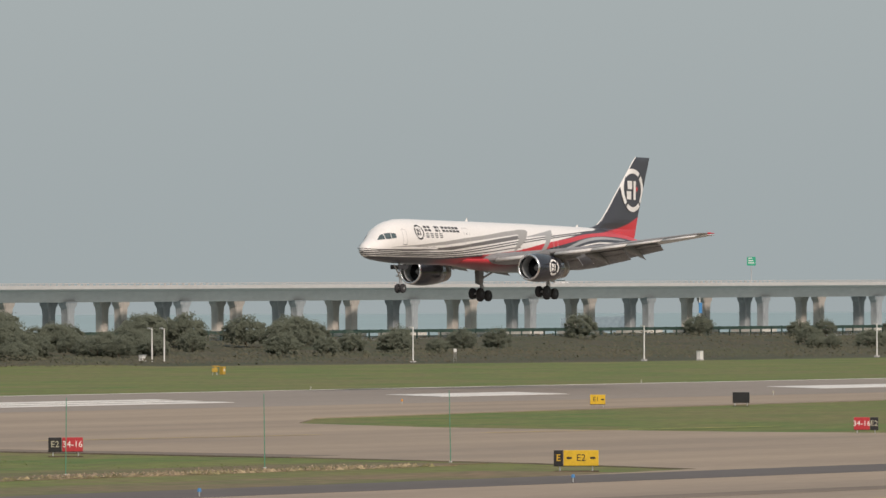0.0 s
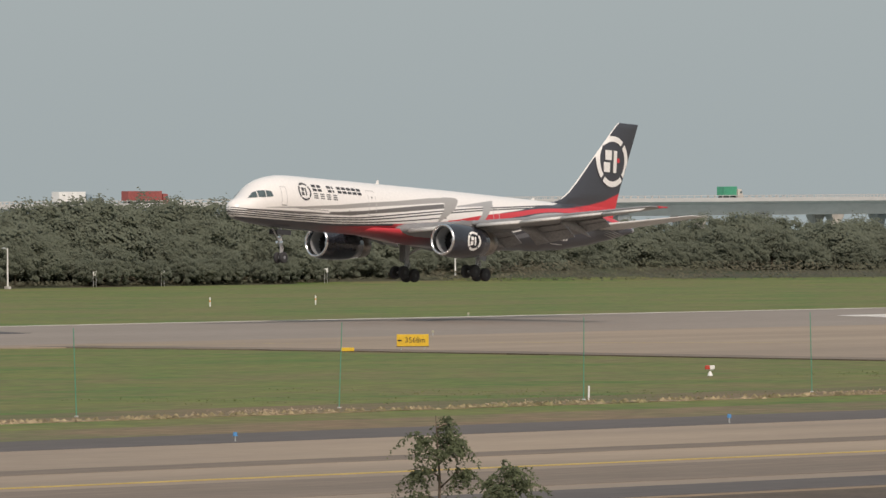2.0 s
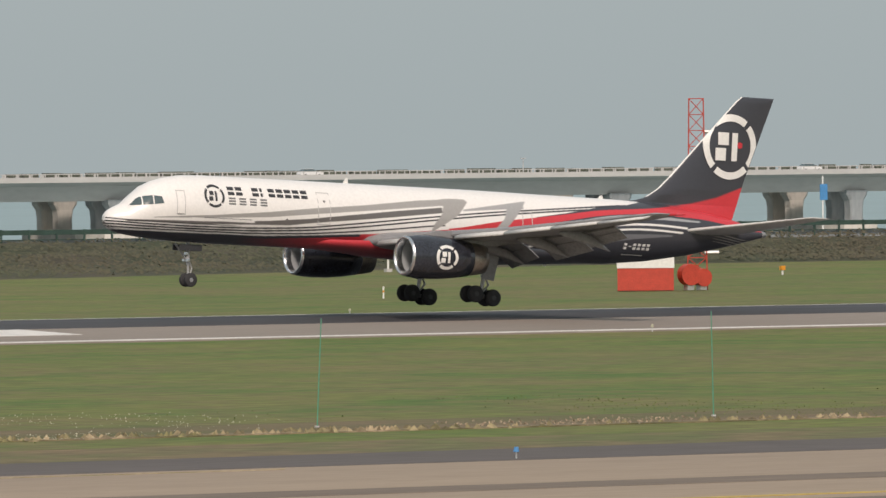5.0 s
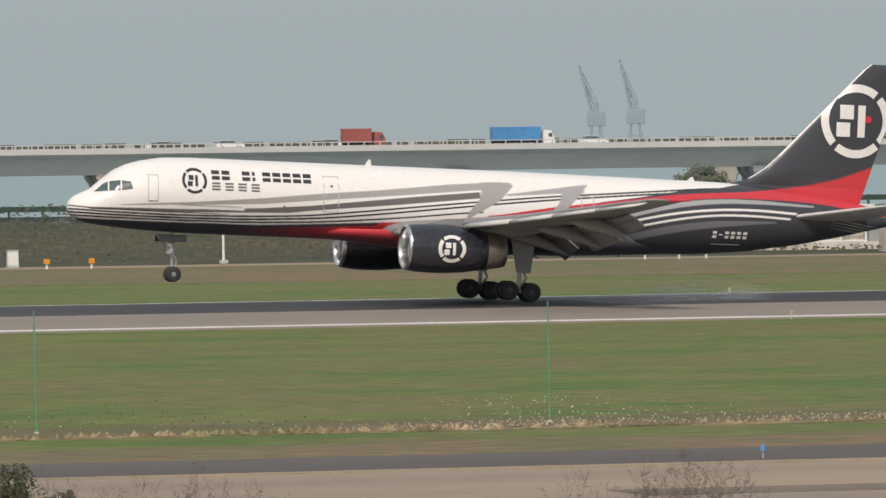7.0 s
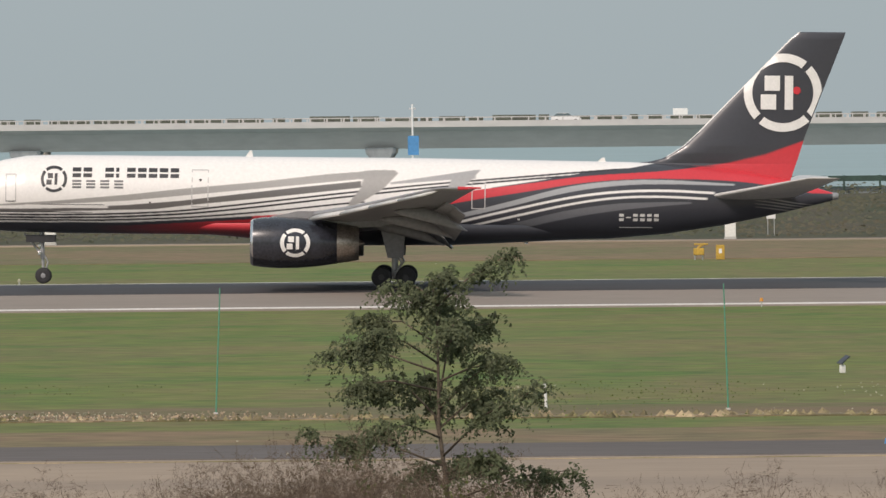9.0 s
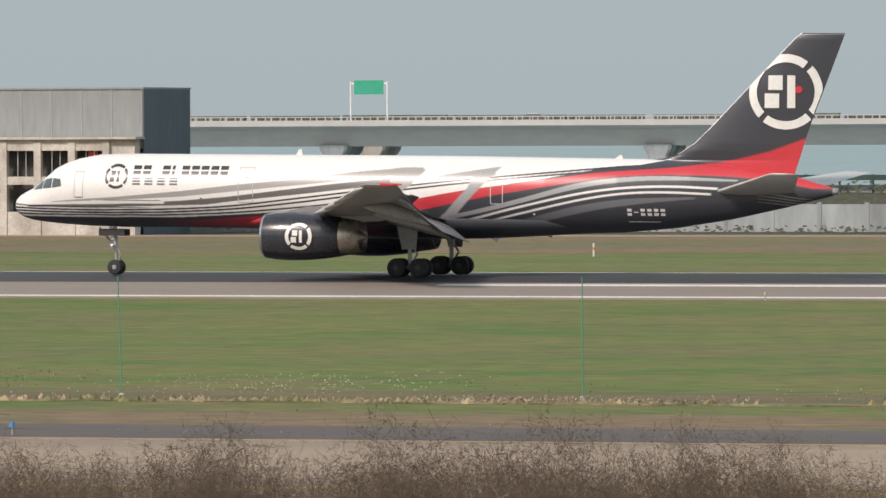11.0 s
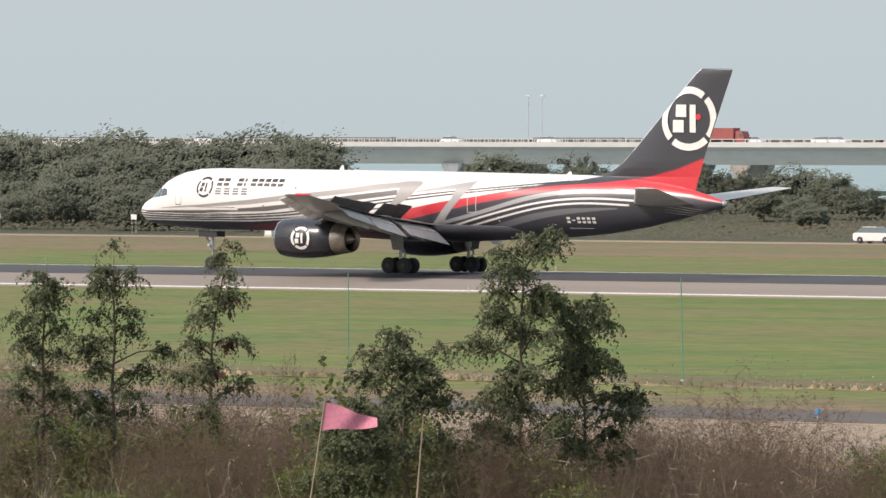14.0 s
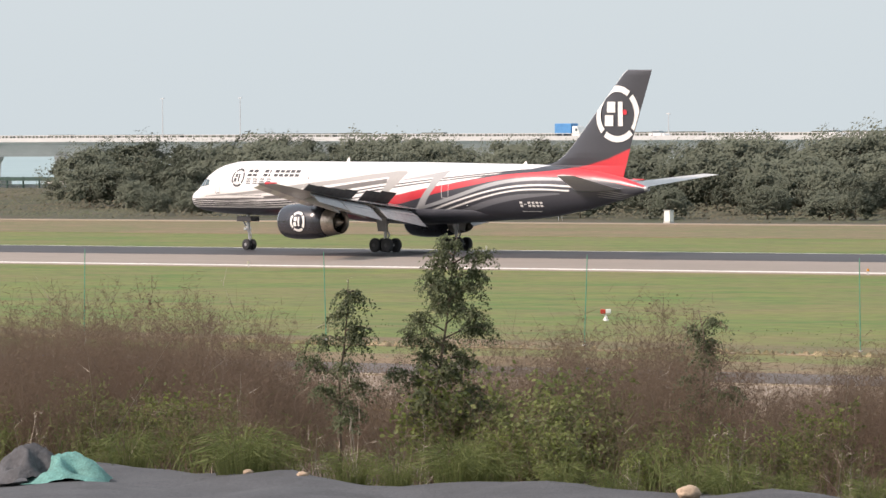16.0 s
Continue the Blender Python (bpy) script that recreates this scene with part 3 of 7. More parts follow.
def make_fuselage(parent):
    xs = np.concatenate([np.array([0.0, 0.015, 0.04, 0.08, 0.12, 0.22, 0.35, 0.55]), np.arange(0.8, 46.6, 0.075), np.array([46.6])])
    n = 300
    ang = np.linspace(0, 2 * np.pi, n, endpoint=False)
    ang = ang + 0.28 * np.sin(2 * ang)   # closer rings where the fine lines run
    verts, cols = [], []
    for x in xs:
        t, b, w = fuselage_section(x)
        w = max(w, 0.01)
        mid, r = (t + b) / 2, max((t - b) / 2, 0.01)
        y, z = w * np.sin(ang), mid + r * np.cos(ang)
        verts.append(np.stack([np.full(n, x - AX), y, z - AZ], 1))
        # soft paint edges: the mean over a small patch of skin
        mean = 0
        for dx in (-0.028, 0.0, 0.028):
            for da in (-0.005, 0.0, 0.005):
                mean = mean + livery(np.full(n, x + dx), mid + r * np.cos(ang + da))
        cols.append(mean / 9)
    verts, cols = np.concatenate(verts), np.concatenate(cols)
    faces = []
    for i in range(len(xs) - 1):
        for j in range(n):
            k = (j + 1) % n
            faces.append((i * n + j, (i + 1) * n + j, (i + 1) * n + k, i * n + k))
    last = (len(xs) - 1) * n
    faces.append(tuple(range(last, last + n)))
    me = bpy.data.meshes.new("fuselage")
    me.from_pydata(verts.tolist(), [], faces)
    me.polygons.foreach_set("use_smooth", [True] * len(me.polygons))
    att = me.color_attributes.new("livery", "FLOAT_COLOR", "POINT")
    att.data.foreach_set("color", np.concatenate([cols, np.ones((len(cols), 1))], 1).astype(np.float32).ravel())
    me.materials.append(M["livery"])
    me.update()
    ob = new("fuselage", me)
    ob.parent = parent
    tagged(ob, "white freighter body with grey swooshes, red band and black tail")
    return ob


def airfoil(chord, thick, n=10):
    """Closed outline, leading edge at 0, x to the rear."""
    up, lo = [], []
    for i in range(n + 1):
        s = 0.5 * (1 - math.cos(math.pi * i / n))
        h = 5 * thick * (0.2969 * math.sqrt(s) - 0.126 * s - 0.3516 * s ** 2 + 0.2843 * s ** 3 - 0.1036 * s ** 4)
        up.append((s * chord, h * chord * 1.1))
        lo.append((s * chord, -h * chord * 0.9))
    return up + lo[-2:0:-1]


def wing_line(y):
    """Leading edge x, trailing edge x and height of the wing at y metres out."""
    le = np.interp(y, [0, 1.88, 19.0], [16.1, 17.3, 26.4])
    te = np.interp(y, [0, 1.88, 6.6, 19.0], [25.5, 25.5, 25.6, 28.3])
    z = np.interp(y, [0, 1.88, 10, 19.0], [3.05, 3.1, 3.95, 5.15])
    return float(le), float(te), float(z)


def surface(bm, stations):
    """stations: (y, le, chord, z, thickness ratio)."""
    loft(bm, [[(le + a - AX, y, z + b - AZ) for a, b in airfoil(c, th)] for y, le, c, z, th in stations])


def plate(bm, quad, thick):
    """A slab on four corners, thin at its rear edge (corners 2 and 3)."""
    q = [Vector(p) for p in quad]
    nrm = (q[1] - q[0]).cross(q[3] - q[0]).normalized()
    t = [thick, thick, thick * 0.25, thick * 0.25]
    loft(bm, [[q[i] + nrm * t[i] * 0.5 for i in range(4)], [q[i] - nrm * t[i] * 0.5 for i in range(4)]])


def P(x, y, z):
    return (x - AX, y, z - AZ)


SPOILERS = []


def make_wing(parent, s):
    """s: -1 for the side towards the camera, +1 for the far side."""
    bm = B()
    st = []
    for y, th in ((0.5, 0.13), (1.9, 0.135), (4.0, 0.125), (6.6, 0.115), (10, 0.11), (14, 0.105), (17.5, 0.10), (18.7, 0.09), (19.02, 0.05)):
        le, te, z = wing_line(y)
        st.append((s * y, le + (0.3 if y > 19 else 0), te - le - (0.5 if y > 19 else 0), z, th))
    surface(bm, st)
    wing = part("wing", bm, "wing", parent, "light grey swept wing with flaps down", smooth=True)
    # slats drooped in front
    for y0, y1 in ((2.6, 6.0), (7.3, 10.2), (10.3, 13.0), (13.1, 15.8), (15.9, 18.6)):
        bm = B()
        rings = []
        for y in (y0, y1):
            le, te, z = wing_line(y)
            c = 0.16 * (te - le)
            rings.append([P(le - 0.42 + a, s * y, z - 0.28 + b + a * 0.28) for a, b in airfoil(c + 0.35, 0.22, 5)])
        loft(bm, rings)
        part("slat", bm, "slat_grey", wing, "pale leading-edge slat, drooped", smooth=True)
    # double-slotted flaps
    for y0, y1, drop in ((2.4, 6.0, 0.62), (7.1, 10.6, 0.85), (10.7, 14.0, 0.72)):
        for stage in (0, 1):
            bm = B()
            corners = []
            for y in (y0, y1):
                le, te, z = wing_line(y)
                c = 0.17 * (te - le) * drop / 0.85
                a0 = te - 0.45 + stage * (c * 0.95)
                corners.append((a0, y, z - 0.12 - stage * c * 0.42, c, stage))
            (xa, ya, za, ca, _), (xb, yb, zb, cb, _) = corners
            sl = 0.42 + 0.35 * stage
            plate(bm, [P(xa, s * ya, za), P(xb, s * yb, zb), P(xb + cb * 1.05, s * yb, zb - cb * sl), P(xa + ca * 1.05, s * ya, za - ca * sl)], 0.16 - 0.06 * stage)
            part("flap", bm, "wing_dark", wing, "grey flap panel lowered for landing")
    # flap-track fairings that hang below
    for y in (4.4, 8.6, 12.0):
        le, te, z = wing_line(y)
        bm = B()
        a, b = Vector(P(te - 2.6, s * y, z - 0.32)), Vector(P(te + 1.05, s * y, z - 1.25))
        rings = []
        for k, r in ((0, 0.03), (0.12, 0.16), (0.4, 0.27), (0.7, 0.22), (1, 0.02)):
            c = a.lerp(b, k) + Vector((0, 0, 0.28 * math.sin(k * math.pi)))
            rings.append([c + Vector((0.25 * r * math.cos(q), r * 0.7 * math.cos(q), r * 1.35 * math.sin(q))) for q in np.linspace(0, 2 * np.pi, 10, endpoint=False)])
        loft(bm, rings)
        part("flap_fairing", bm, "wing", wing, smooth=True)
    # spoilers, hinged panels on the upper rear skin
    for y0, y1 in ((2.8, 4.4), (4.5, 6.1), (7.4, 9.0), (9.1, 10.7), (10.8, 12.4), (12.5, 14.0)):
        ym = (y0 + y1) / 2
        le, te, z = wing_line(ym)
        c = te - le
        hinge = Vector(P(le + c * 0.70, s * ym, z + 0.055 * c * 0.72))
        sweep = math.atan2(wing_line(y1)[1] - wing_line(y0)[1], y1 - y0) * 0.85
        dihedral = math.atan2(wing_line(y1)[2] - wing_line(y0)[2], y1 - y0)
        bm = B()
        plate(bm, [(0, -(y1 - y0) / 2, 0), (0, (y1 - y0) / 2, 0), (c * 0.17, (y1 - y0) / 2, 0), (c * 0.17, -(y1 - y0) / 2, 0)], 0.06)
        ob = part("spoiler", bm, "spoiler", wing, "hinged grey spoiler panel")
        turn = Matrix.Rotation(-s * sweep, 4, "Z") @ Matrix.Rotation(s * dihedral, 4, "X")
        ob.matrix_basis = Matrix.Translation(hinge) @ turn @ Matrix.Rotation(radians(7), 4, "Y")
        SPOILERS.append((ob, hinge, turn))
    bm = B()
    le, te, z = wing_line(18.95)
    rod(bm, P(te - 0.9, s * 18.95, z), P(te + 0.25, s * 18.95, z + 0.03), 0.1, 0.04)
    part("wing_tip_light", bm, "trim_red", wing, "red wing tip fairing")


def revolve(bm, profile, centre, n=40, squash=1.0):
    loft(bm, [[(centre[0] + x, centre[1] + r * math.sin(a), centre[2] + r * squash * math.cos(a)) for a in np.linspace(0, 2 * np.pi, n, endpoint=False)] for x, r in profile], caps=False)


def make_engine(parent, s):
    c = P(16.8, s * 6.5, 2.22)
    e = thing("engine", pose(0, 0, 0), "", "")
    e.parent = parent
    tagged(e, "dark navy high-bypass engine with bright intake lip")
    bm = B()
    revolve(bm, [(0.14, 1.20), (0.6, 1.27), (1.4, 1.31), (2.4, 1.29), (3.4, 1.20), (4.4, 1.05), (4.42, 0.98), (3.6, 0.95)], c)
    part("cowling", bm, "navy", e, smooth=True)
    bm = B()
    revolve(bm, [(0.5, 0.98), (0.15, 1.0), (0.03, 1.04), (0.0, 1.1), (0.04, 1.16), (0.16, 1.205)], c)
    part("intake_lip", bm, "lip", e, "polished metal intake lip", smooth=True)
    bm = B()
    revolve(bm, [(0.5, 0.98), (1.2, 1.02), (1.7, 1.02)], c)
    part("intake_duct", bm, "shed_grey", e, smooth=True)
    bm = B()
    for k in range(24):
        a = k * math.tau / 24
        q = [(1.45, 0.3, a), (1.62, 0.3, a + 0.16), (1.66, 1.01, a + 0.3), (1.44, 1.01, a + 0.08)]
        vs = [bm.verts.new((c[0] + x, c[1] + r * math.sin(t), c[2] + r * math.cos(t))) for x, r, t in q]
        bm.faces.new(vs)
    revolve(bm, [(1.72, 1.02), (1.72, 0.01)], c, 24)
    part("fan", bm, "black", e, "dark fan blades")
    bm = B()
    revolve(bm, [(1.05, 0.01), (1.15, 0.12), (1.45, 0.3), (1.6, 0.33)], c, 20)
    part("spinner", bm, "strut", e, smooth=True)
    bm = B()
    revolve(bm, [(4.0, 1.03), (4.5, 1.02), (5.0, 0.95), (5.5, 0.86), (5.51, 0.81), (4.9, 0.76)], c)
    part("nozzle", bm, "nozzle", e, "heat-stained bare metal exhaust nozzle", smooth=True)
    bm = B()
    revolve(bm, [(4.7, 0.5), (5.4, 0.3), (5.8, 0.02)], c, 20)
    part("exhaust_plug", bm, "nozzle", e, smooth=True)
    bm = B()
    rings = []
    for x, w, z0, z1 in ((1.2, 0.05, 1.1, 1.32), (2.4, 0.2, 0.9, 1.6), (4.2, 0.24, 0.7, 1.6), (6.5, 0.2, 0.85, 1.6), (8.6, 0.04, 1.2, 1.5)):
        rings.append([(c[0] + x, c[1] - w, c[2] + z0), (c[0] + x, c[1] + w, c[2] + z0), (c[0] + x, c[1] + w, c[2] + z1), (c[0] + x, c[1] - w, c[2] + z1)])
    loft(bm, rings)
    part("pylon", bm, "wing", e, smooth=False)
    # round badge on the outer side
    for side in (s,):
        badge(e, c[0] + 2.3, c[1], c[2], 0.76, side, 1.30)


def arc_band(bm, r0, r1, a0, a1, place, n=10):
    for i in range(n):
        t0, t1 = a0 + (a1 - a0) * i / n, a0 + (a1 - a0) * (i + 1) / n
        vs = [bm.verts.new(place(r * math.cos(t), r * math.sin(t))) for r, t in ((r0, t0), (r1, t0), (r1, t1), (r0, t1))]
        bm.faces.new(vs)


def blob_bars(bm, bars, place):
    """Plain bars (u0, v0, u1, v1) laid on a surface."""
    for u0, v0, u1, v1 in bars:
        n = 3
        for i in range(n):
            for j in range(n):
                a, b = u0 + (u1 - u0) * i / n, u0 + (u1 - u0) * (i + 1) / n
                c, d = v0 + (v1 - v0) * j / n, v0 + (v1 - v0) * (j + 1) / n
                bm.faces.new([bm.verts.new(place(*q)) for q in ((a, c), (b, c), (b, d), (a, d))])


def emblem(parent, mat, place, r, inner, start):
    for q in range(4):
        a = math.radians(start + 90 * q)
        bm = B()
        arc_band(bm, r * inner, r, a + 0.08, a + math.pi / 2 - 0.08, place, 20)
        part("ring_arc", bm, mat, parent, "quarter of a painted ring")
    for b in EMBLEM_BARS(r * 0.94):
        bm = B()
        blob_bars(bm, [b], place)
        part("emblem_bar", bm, mat, parent, "plain painted bar in the ring")


def badge(parent, cx, cy, cz, r, side, rad):
    """A white ring in four arcs with plain bars inside, wrapped on a round body."""
    def place(u, v):
        t = v / rad
        k = rad * (1 - 0.012 * (u - 0.0) ** 2) + 0.02
        return (cx + u, cy + side * k * math.cos(t), cz + k * math.sin(t))
    emblem(parent, "trim_white", place, r, 0.74, 45)


def EMBLEM_BARS(r):
    """Plain shapes inside the ring: two offset blocks and an upright bar."""
    return [tuple(v * r for v in b) for b in ((-0.50, 0.05, -0.08, 0.46), (-0.60, -0.46, -0.18, -0.05), (0.05, -0.46, 0.28, 0.46))]


FIN_LINE = ((5.2, 37.6, 44.3, 0.07), (6.30, 35.6, 44.66, 0.05), (6.40, 36.5, 44.70, 0.045), (6.48, 37.2, 44.72, 0.055), (6.64, 37.82, 44.78, 0.07), (6.92, 38.3, 44.86, 0.09), (7.3, 38.88, 44.98, 0.10), (8, 39.62, 45.2, 0.10), (12.92, 44.4, 47.1, 0.09), (13.22, 44.8, 47.2, 0.05))


def make_tail(parent):
    bm = B()
    st = []
    for z, le, te, th in FIN_LINE:
        st.append([(le + a - AX, b, z - AZ) for a, b in airfoil(te - le, th, 70)])
    rings = []
    for k in range(len(st) - 1):
        for q in np.linspace(0, 1, (8, 4, 3, 4, 5, 7, 14, 40, 4)[k], endpoint=(k == len(st) - 2)):
            rings.append([tuple(np.array(a) * (1 - q) + np.array(b) * q) for a, b in zip(st[k], st[k + 1])])
    loft(bm, rings)
    fin = part("fin", bm, M["fin_paint"], parent, "black tail fin with a red foot and pale leading edge", smooth=True)
    me = fin.data
    att = me.color_attributes.new("livery", "FLOAT_COLOR", "POINT")
    for i, v in enumerate(me.vertices):
        x, z = v.co.x + AX, v.co.z + AZ
        up = np.interp(x, [38.2, 41.2, 43.1, 45.2, 46.6], [6.0, 6.43, 6.88, 7.65, 8.2])
        lead = np.interp(z, [a[0] for a in FIN_LINE], [a[1] for a in FIN_LINE])
        f = min(max((up - z) / 0.08 + 0.5, 0), 1)
        c = tuple(np.array(RED) * f + np.array(BLACK) * (1 - f))
        if x - lead < 0.07 and z > 6.7:
            c = WHITE
        att.data[i].color = (*c, 1)
    # emblem on both faces
    for s in (-1, 1):
        def place(u, v, s=s):
            x, z = 43.98 + u, 10.08 + v
            lead = np.interp(z, [8, 12.92], [39.65, 44.4])
            tail = np.interp(z, [8, 12.92], [45.2, 47.1])
            ch = tail - lead
            k = min(max((x - lead) / ch, 0.004), 0.985)
            h = 5 * 0.1 * (0.2969 * math.sqrt(k) - 0.126 * k - 0.3516 * k * k + 0.2843 * k ** 3 - 0.1036 * k ** 4) * ch * 1.1
            return (max(lead + 0.03, min(x, tail - 0.05)) - AX, s * (h + 0.02), z - AZ)
        emblem(fin, "trim_white", place, 2.02, 0.78, 48)
        bm = B()
        arc_band(bm, 0.0, 0.20, 0, math.tau, lambda u, v: place(u + 0.72, v + 0.12), 16)
        part("dot", bm, "trim_red", fin, "red dot in the emblem")
    for s in (-1, 1):
        bm = B()
        surface(bm, [(s * 0.3, 39.9, 4.7, 4.66, 0.09), (s * 1.0, 40.4, 4.3, 4.74, 0.09), (s * 7.4, 45.0, 1.7, 5.72, 0.08), (s * 7.6, 45.3, 1.3, 5.74, 0.04)])
        part("tailplane", bm, "slat_grey", parent, "grey tailplane", smooth=True)
    bm = B()
    revolve(bm, [(0, 0.20), (0.35, 0.16), (0.36, 0.12), (0.1, 0.1)], P(46.55, 0, 4.76), 16)
    part("tail_exhaust", bm, "strut", parent, smooth=True)


def side_patch(x, z, out=0.012):
    """A point on the camera side of the body at x and height z."""
    t, b, w = fuselage_section(x)
    m, r = (t + b) / 2, (t - b) / 2
    k = max(-0.999, min(0.999, (z - m) / r))
    return Vector((x - AX, -(w + out) * math.sqrt(1 - k * k), z + out * k - AZ))


def skin_bar(bm, x0, z0, x1, z1, n=4):
    for i in range(n):
        for j in range(n):
            a, b = x0 + (x1 - x0) * i / n, x0 + (x1 - x0) * (i + 1) / n
            c, d = z0 + (z1 - z0) * j / n, z0 + (z1 - z0) * (j + 1) / n
            bm.faces.new([bm.verts.new(side_patch(*q)) for q in ((a, c), (b, c), (b, d), (a, d))])


def skin_frame(bm, x0, z0, x1, z1, w):
    skin_bar(bm, x0, z0, x1, z0 + w)
    skin_bar(bm, x0, z1 - w, x1, z1)
    skin_bar(bm, x0, z0 + w, x0 + w, z1 - w)
    skin_bar(bm, x1 - w, z0 + w, x1, z1 - w)


def make_skin_details(parent, fus):
    # cockpit windows, three a side
    for q in (((1.28, 4.50), (1.92, 4.58), (1.98, 5.05), (1.74, 4.93)), ((1.99, 4.59), (2.55, 4.64), (2.58, 5.16), (2.05, 5.08)), ((2.62, 4.65), (3.20, 4.74), (3.10, 5.12), (2.65, 5.16))):
        for s in (-1, 1):
            bm = B()
            n = 5
            grid = []
            for i in range(n + 1):
                for j in range(n + 1):
                    u, w = i / n, j / n
                    x = (q[0][0] * (1 - u) + q[1][0] * u) * (1 - w) + (q[3][0] * (1 - u) + q[2][0] * u) * w
                    z = (q[0][1] * (1 - u) + q[1][1] * u) * (1 - w) + (q[3][1] * (1 - u) + q[2][1] * u) * w
                    v = side_patch(x, min(z, fuselage_section(x)[0] - 0.02), 0.03)
                    grid.append(bm.verts.new((v.x, v.y * -s, v.z)))
            for i in range(n):
                for j in range(n):
                    bm.faces.new((grid[i * (n + 1) + j], grid[(i + 1) * (n + 1) + j], grid[(i + 1) * (n + 1) + j + 1], grid[i * (n + 1) + j + 1]))
            part("cockpit_window", bm, "glass", fus, "dark cockpit window")
    # doors and hatches outlined on the skin
    for x0, z0, x1, z1 in ((4.0, 4.10, 4.56, 5.55), (13.58, 3.92, 14.46, 5.85), (27.98, 3.95, 28.7, 5.35)):
        bm = B()
        skin_frame(bm, x0, z0, x1, z1, 0.05)
        part("door_outline", bm, "grey_line", fus, "pale outline of a fuselage door")
    for x0, z0, x1, z1 in ((4.04, 4.12, 4.52, 4.17), (13.98, 5.25, 14.10, 5.37), (11.4, 4.10, 11.5, 4.18), (5.8, 3.99, 9.1, 4.015)):
        bm = B()
        skin_bar(bm, x0, z0, x1, z1)
        part("hatch_mark", bm, "trim_black", fus, "dark hatch mark")
    # ring badge and title bars behind the door
    def place(u, v):
        return side_patch(6.5 + u, 5.30 + v, 0.014)
    emblem(fus, "trim_black", place, 0.68, 0.78, 45)
    for k in range(10):
        if k == 2:
            continue
        x = 7.45 + k * 0.56
        for z0, z1 in ((5.40, 5.60), (5.69, 5.90)):
            bm = B()
            skin_bar(bm, x, z0, x + (0.16 if k == 4 else 0.44), z1, 3)
            part("title_bar", bm, "trim_black", fus, "dark plain bar of the carrier title")
    for k in range(4):
        for z0, z1 in ((4.84, 4.94), (5.00, 5.10), (5.16, 5.26)):
            bm = B()
            skin_bar(bm, 7.45 + k * 0.72, z0, 7.45 + k * 0.72 + 0.46, z1, 3)
            part("title_bar", bm, "grey_dark", fus, "dark plain bar of the second title line")
    for k in range(6):
        x = 35.58 + k * 0.36
        for z0, z1 in ((3.56, 3.62),) if k == 1 else ((3.40, 3.55), (3.63, 3.78)):
            bm = B()
            skin_bar(bm, x, z0, x + 0.24, z1, 2)
            part("registration_bar", bm, "trim_white", fus, "white plain bar on the black tail")
    bm = B()
    skin_bar(bm, 35.6, 3.06, 37.3, 3.10)
    part("registration_bar", bm, "trim_white", fus, "thin white line under the bars")
    # wing-body fairing, dark behind and red in front
    bm = B()
    rings = []
    for x, w, d in ((13.2, 0.9, -0.16), (15.6, 1.6, 0.02), (18.5, 2.0, 0.28), (22.5, 2.15, 0.42), (27.0, 2.0, 0.36), (30.2, 1.6, 0.2), (33.5, 0.8, 0.0)):
        rings.append([P(x, w * math.sin(a), 3.0 - (0.58 + d) * math.cos(a)) for a in np.linspace(-1.75, 1.75, 24)])
    loft(bm, rings, closed=False, caps=False)
    fair = part("belly_fairing", bm, M["fin_paint"], parent, "smooth belly fairing, red in front and black behind", smooth=True)
    att = fair.data.color_attributes.new("livery", "FLOAT_COLOR", "POINT")
    for i, v in enumerate(fair.data.vertices):
        # black towards the rear; below 2.95 m the underside's shade is blended in too
        f = max(min(max((v.co.x + AX - 18.2) / 2.5, 0), 1), 0.65 * min(max((2.95 - v.co.z - AZ) / 0.35, 0), 1))
        att.data[i].color = tuple(np.array(RED) * (1 - f) + np.array(BLACK) * f) + (1,)
    for x, h in ((16.2, 0.45), (34.4, 0.25)):
        bm = B()
        plate(bm, [P(x, -0.02, 6.4), P(x + 0.3, -0.02, 6.4 + h), P(x + 0.42, -0.02, 6.4 + h), P(x + 0.5, -0.02, 6.4)], 0.04)
        part("antenna", bm, "trim_white", fus, "small white blade antenna")
    for x in (30.6, 24.9):
        bm = B()
        plate(bm, [P(x, -0.02, 2.45), P(x + 0.15, -0.02, 2.15), P(x + 0.3, -0.02, 2.15), P(x + 0.35, -0.02, 2.45)], 0.04)
        part("antenna", bm, "trim_white", fus, "small white blade antenna")
    for z in (3.4, 3.65):
        bm = B()
        skin_bar(bm, 30.35, z, 30.47, z + 0.08, 2)
        part("vent_mark", bm, "trim_white", fus, "small pale vent mark")


def wheel(parent, c, r, w, hub="rim"):
    bm = B()
    prof = [(-w / 2, r * 0.55), (-w / 2, r * 0.86), (-w * 0.36, r * 0.97), (0, r), (w * 0.36, r * 0.97), (w / 2, r * 0.86), (w / 2, r * 0.55)]
    loft(bm, [[(q * math.cos(a) * 1.0, y, q * math.sin(a)) for a in np.linspace(0, 2 * np.pi, 28, endpoint=False)] for y, q in prof])
    ob = part("wheel", bm, "tyre", parent, "black tyre", smooth=True)
    ob.matrix_basis = Matrix.Translation(c)
    bm = B()
    loft(bm, [[(q * math.cos(a), y, q * math.sin(a)) for a in np.linspace(0, 2 * np.pi, 20, endpoint=False)] for y, q in ((-w * 0.53, r * 0.16), (-w * 0.5, r * 0.30), (-w * 0.42, r * 0.52), (w * 0.42, r * 0.52), (w * 0.5, r * 0.3), (w * 0.53, r * 0.16))])
    part("rim", bm, hub, ob, "grey metal wheel rim")
    return ob


MAIN_GEAR, WHEELS = [], []


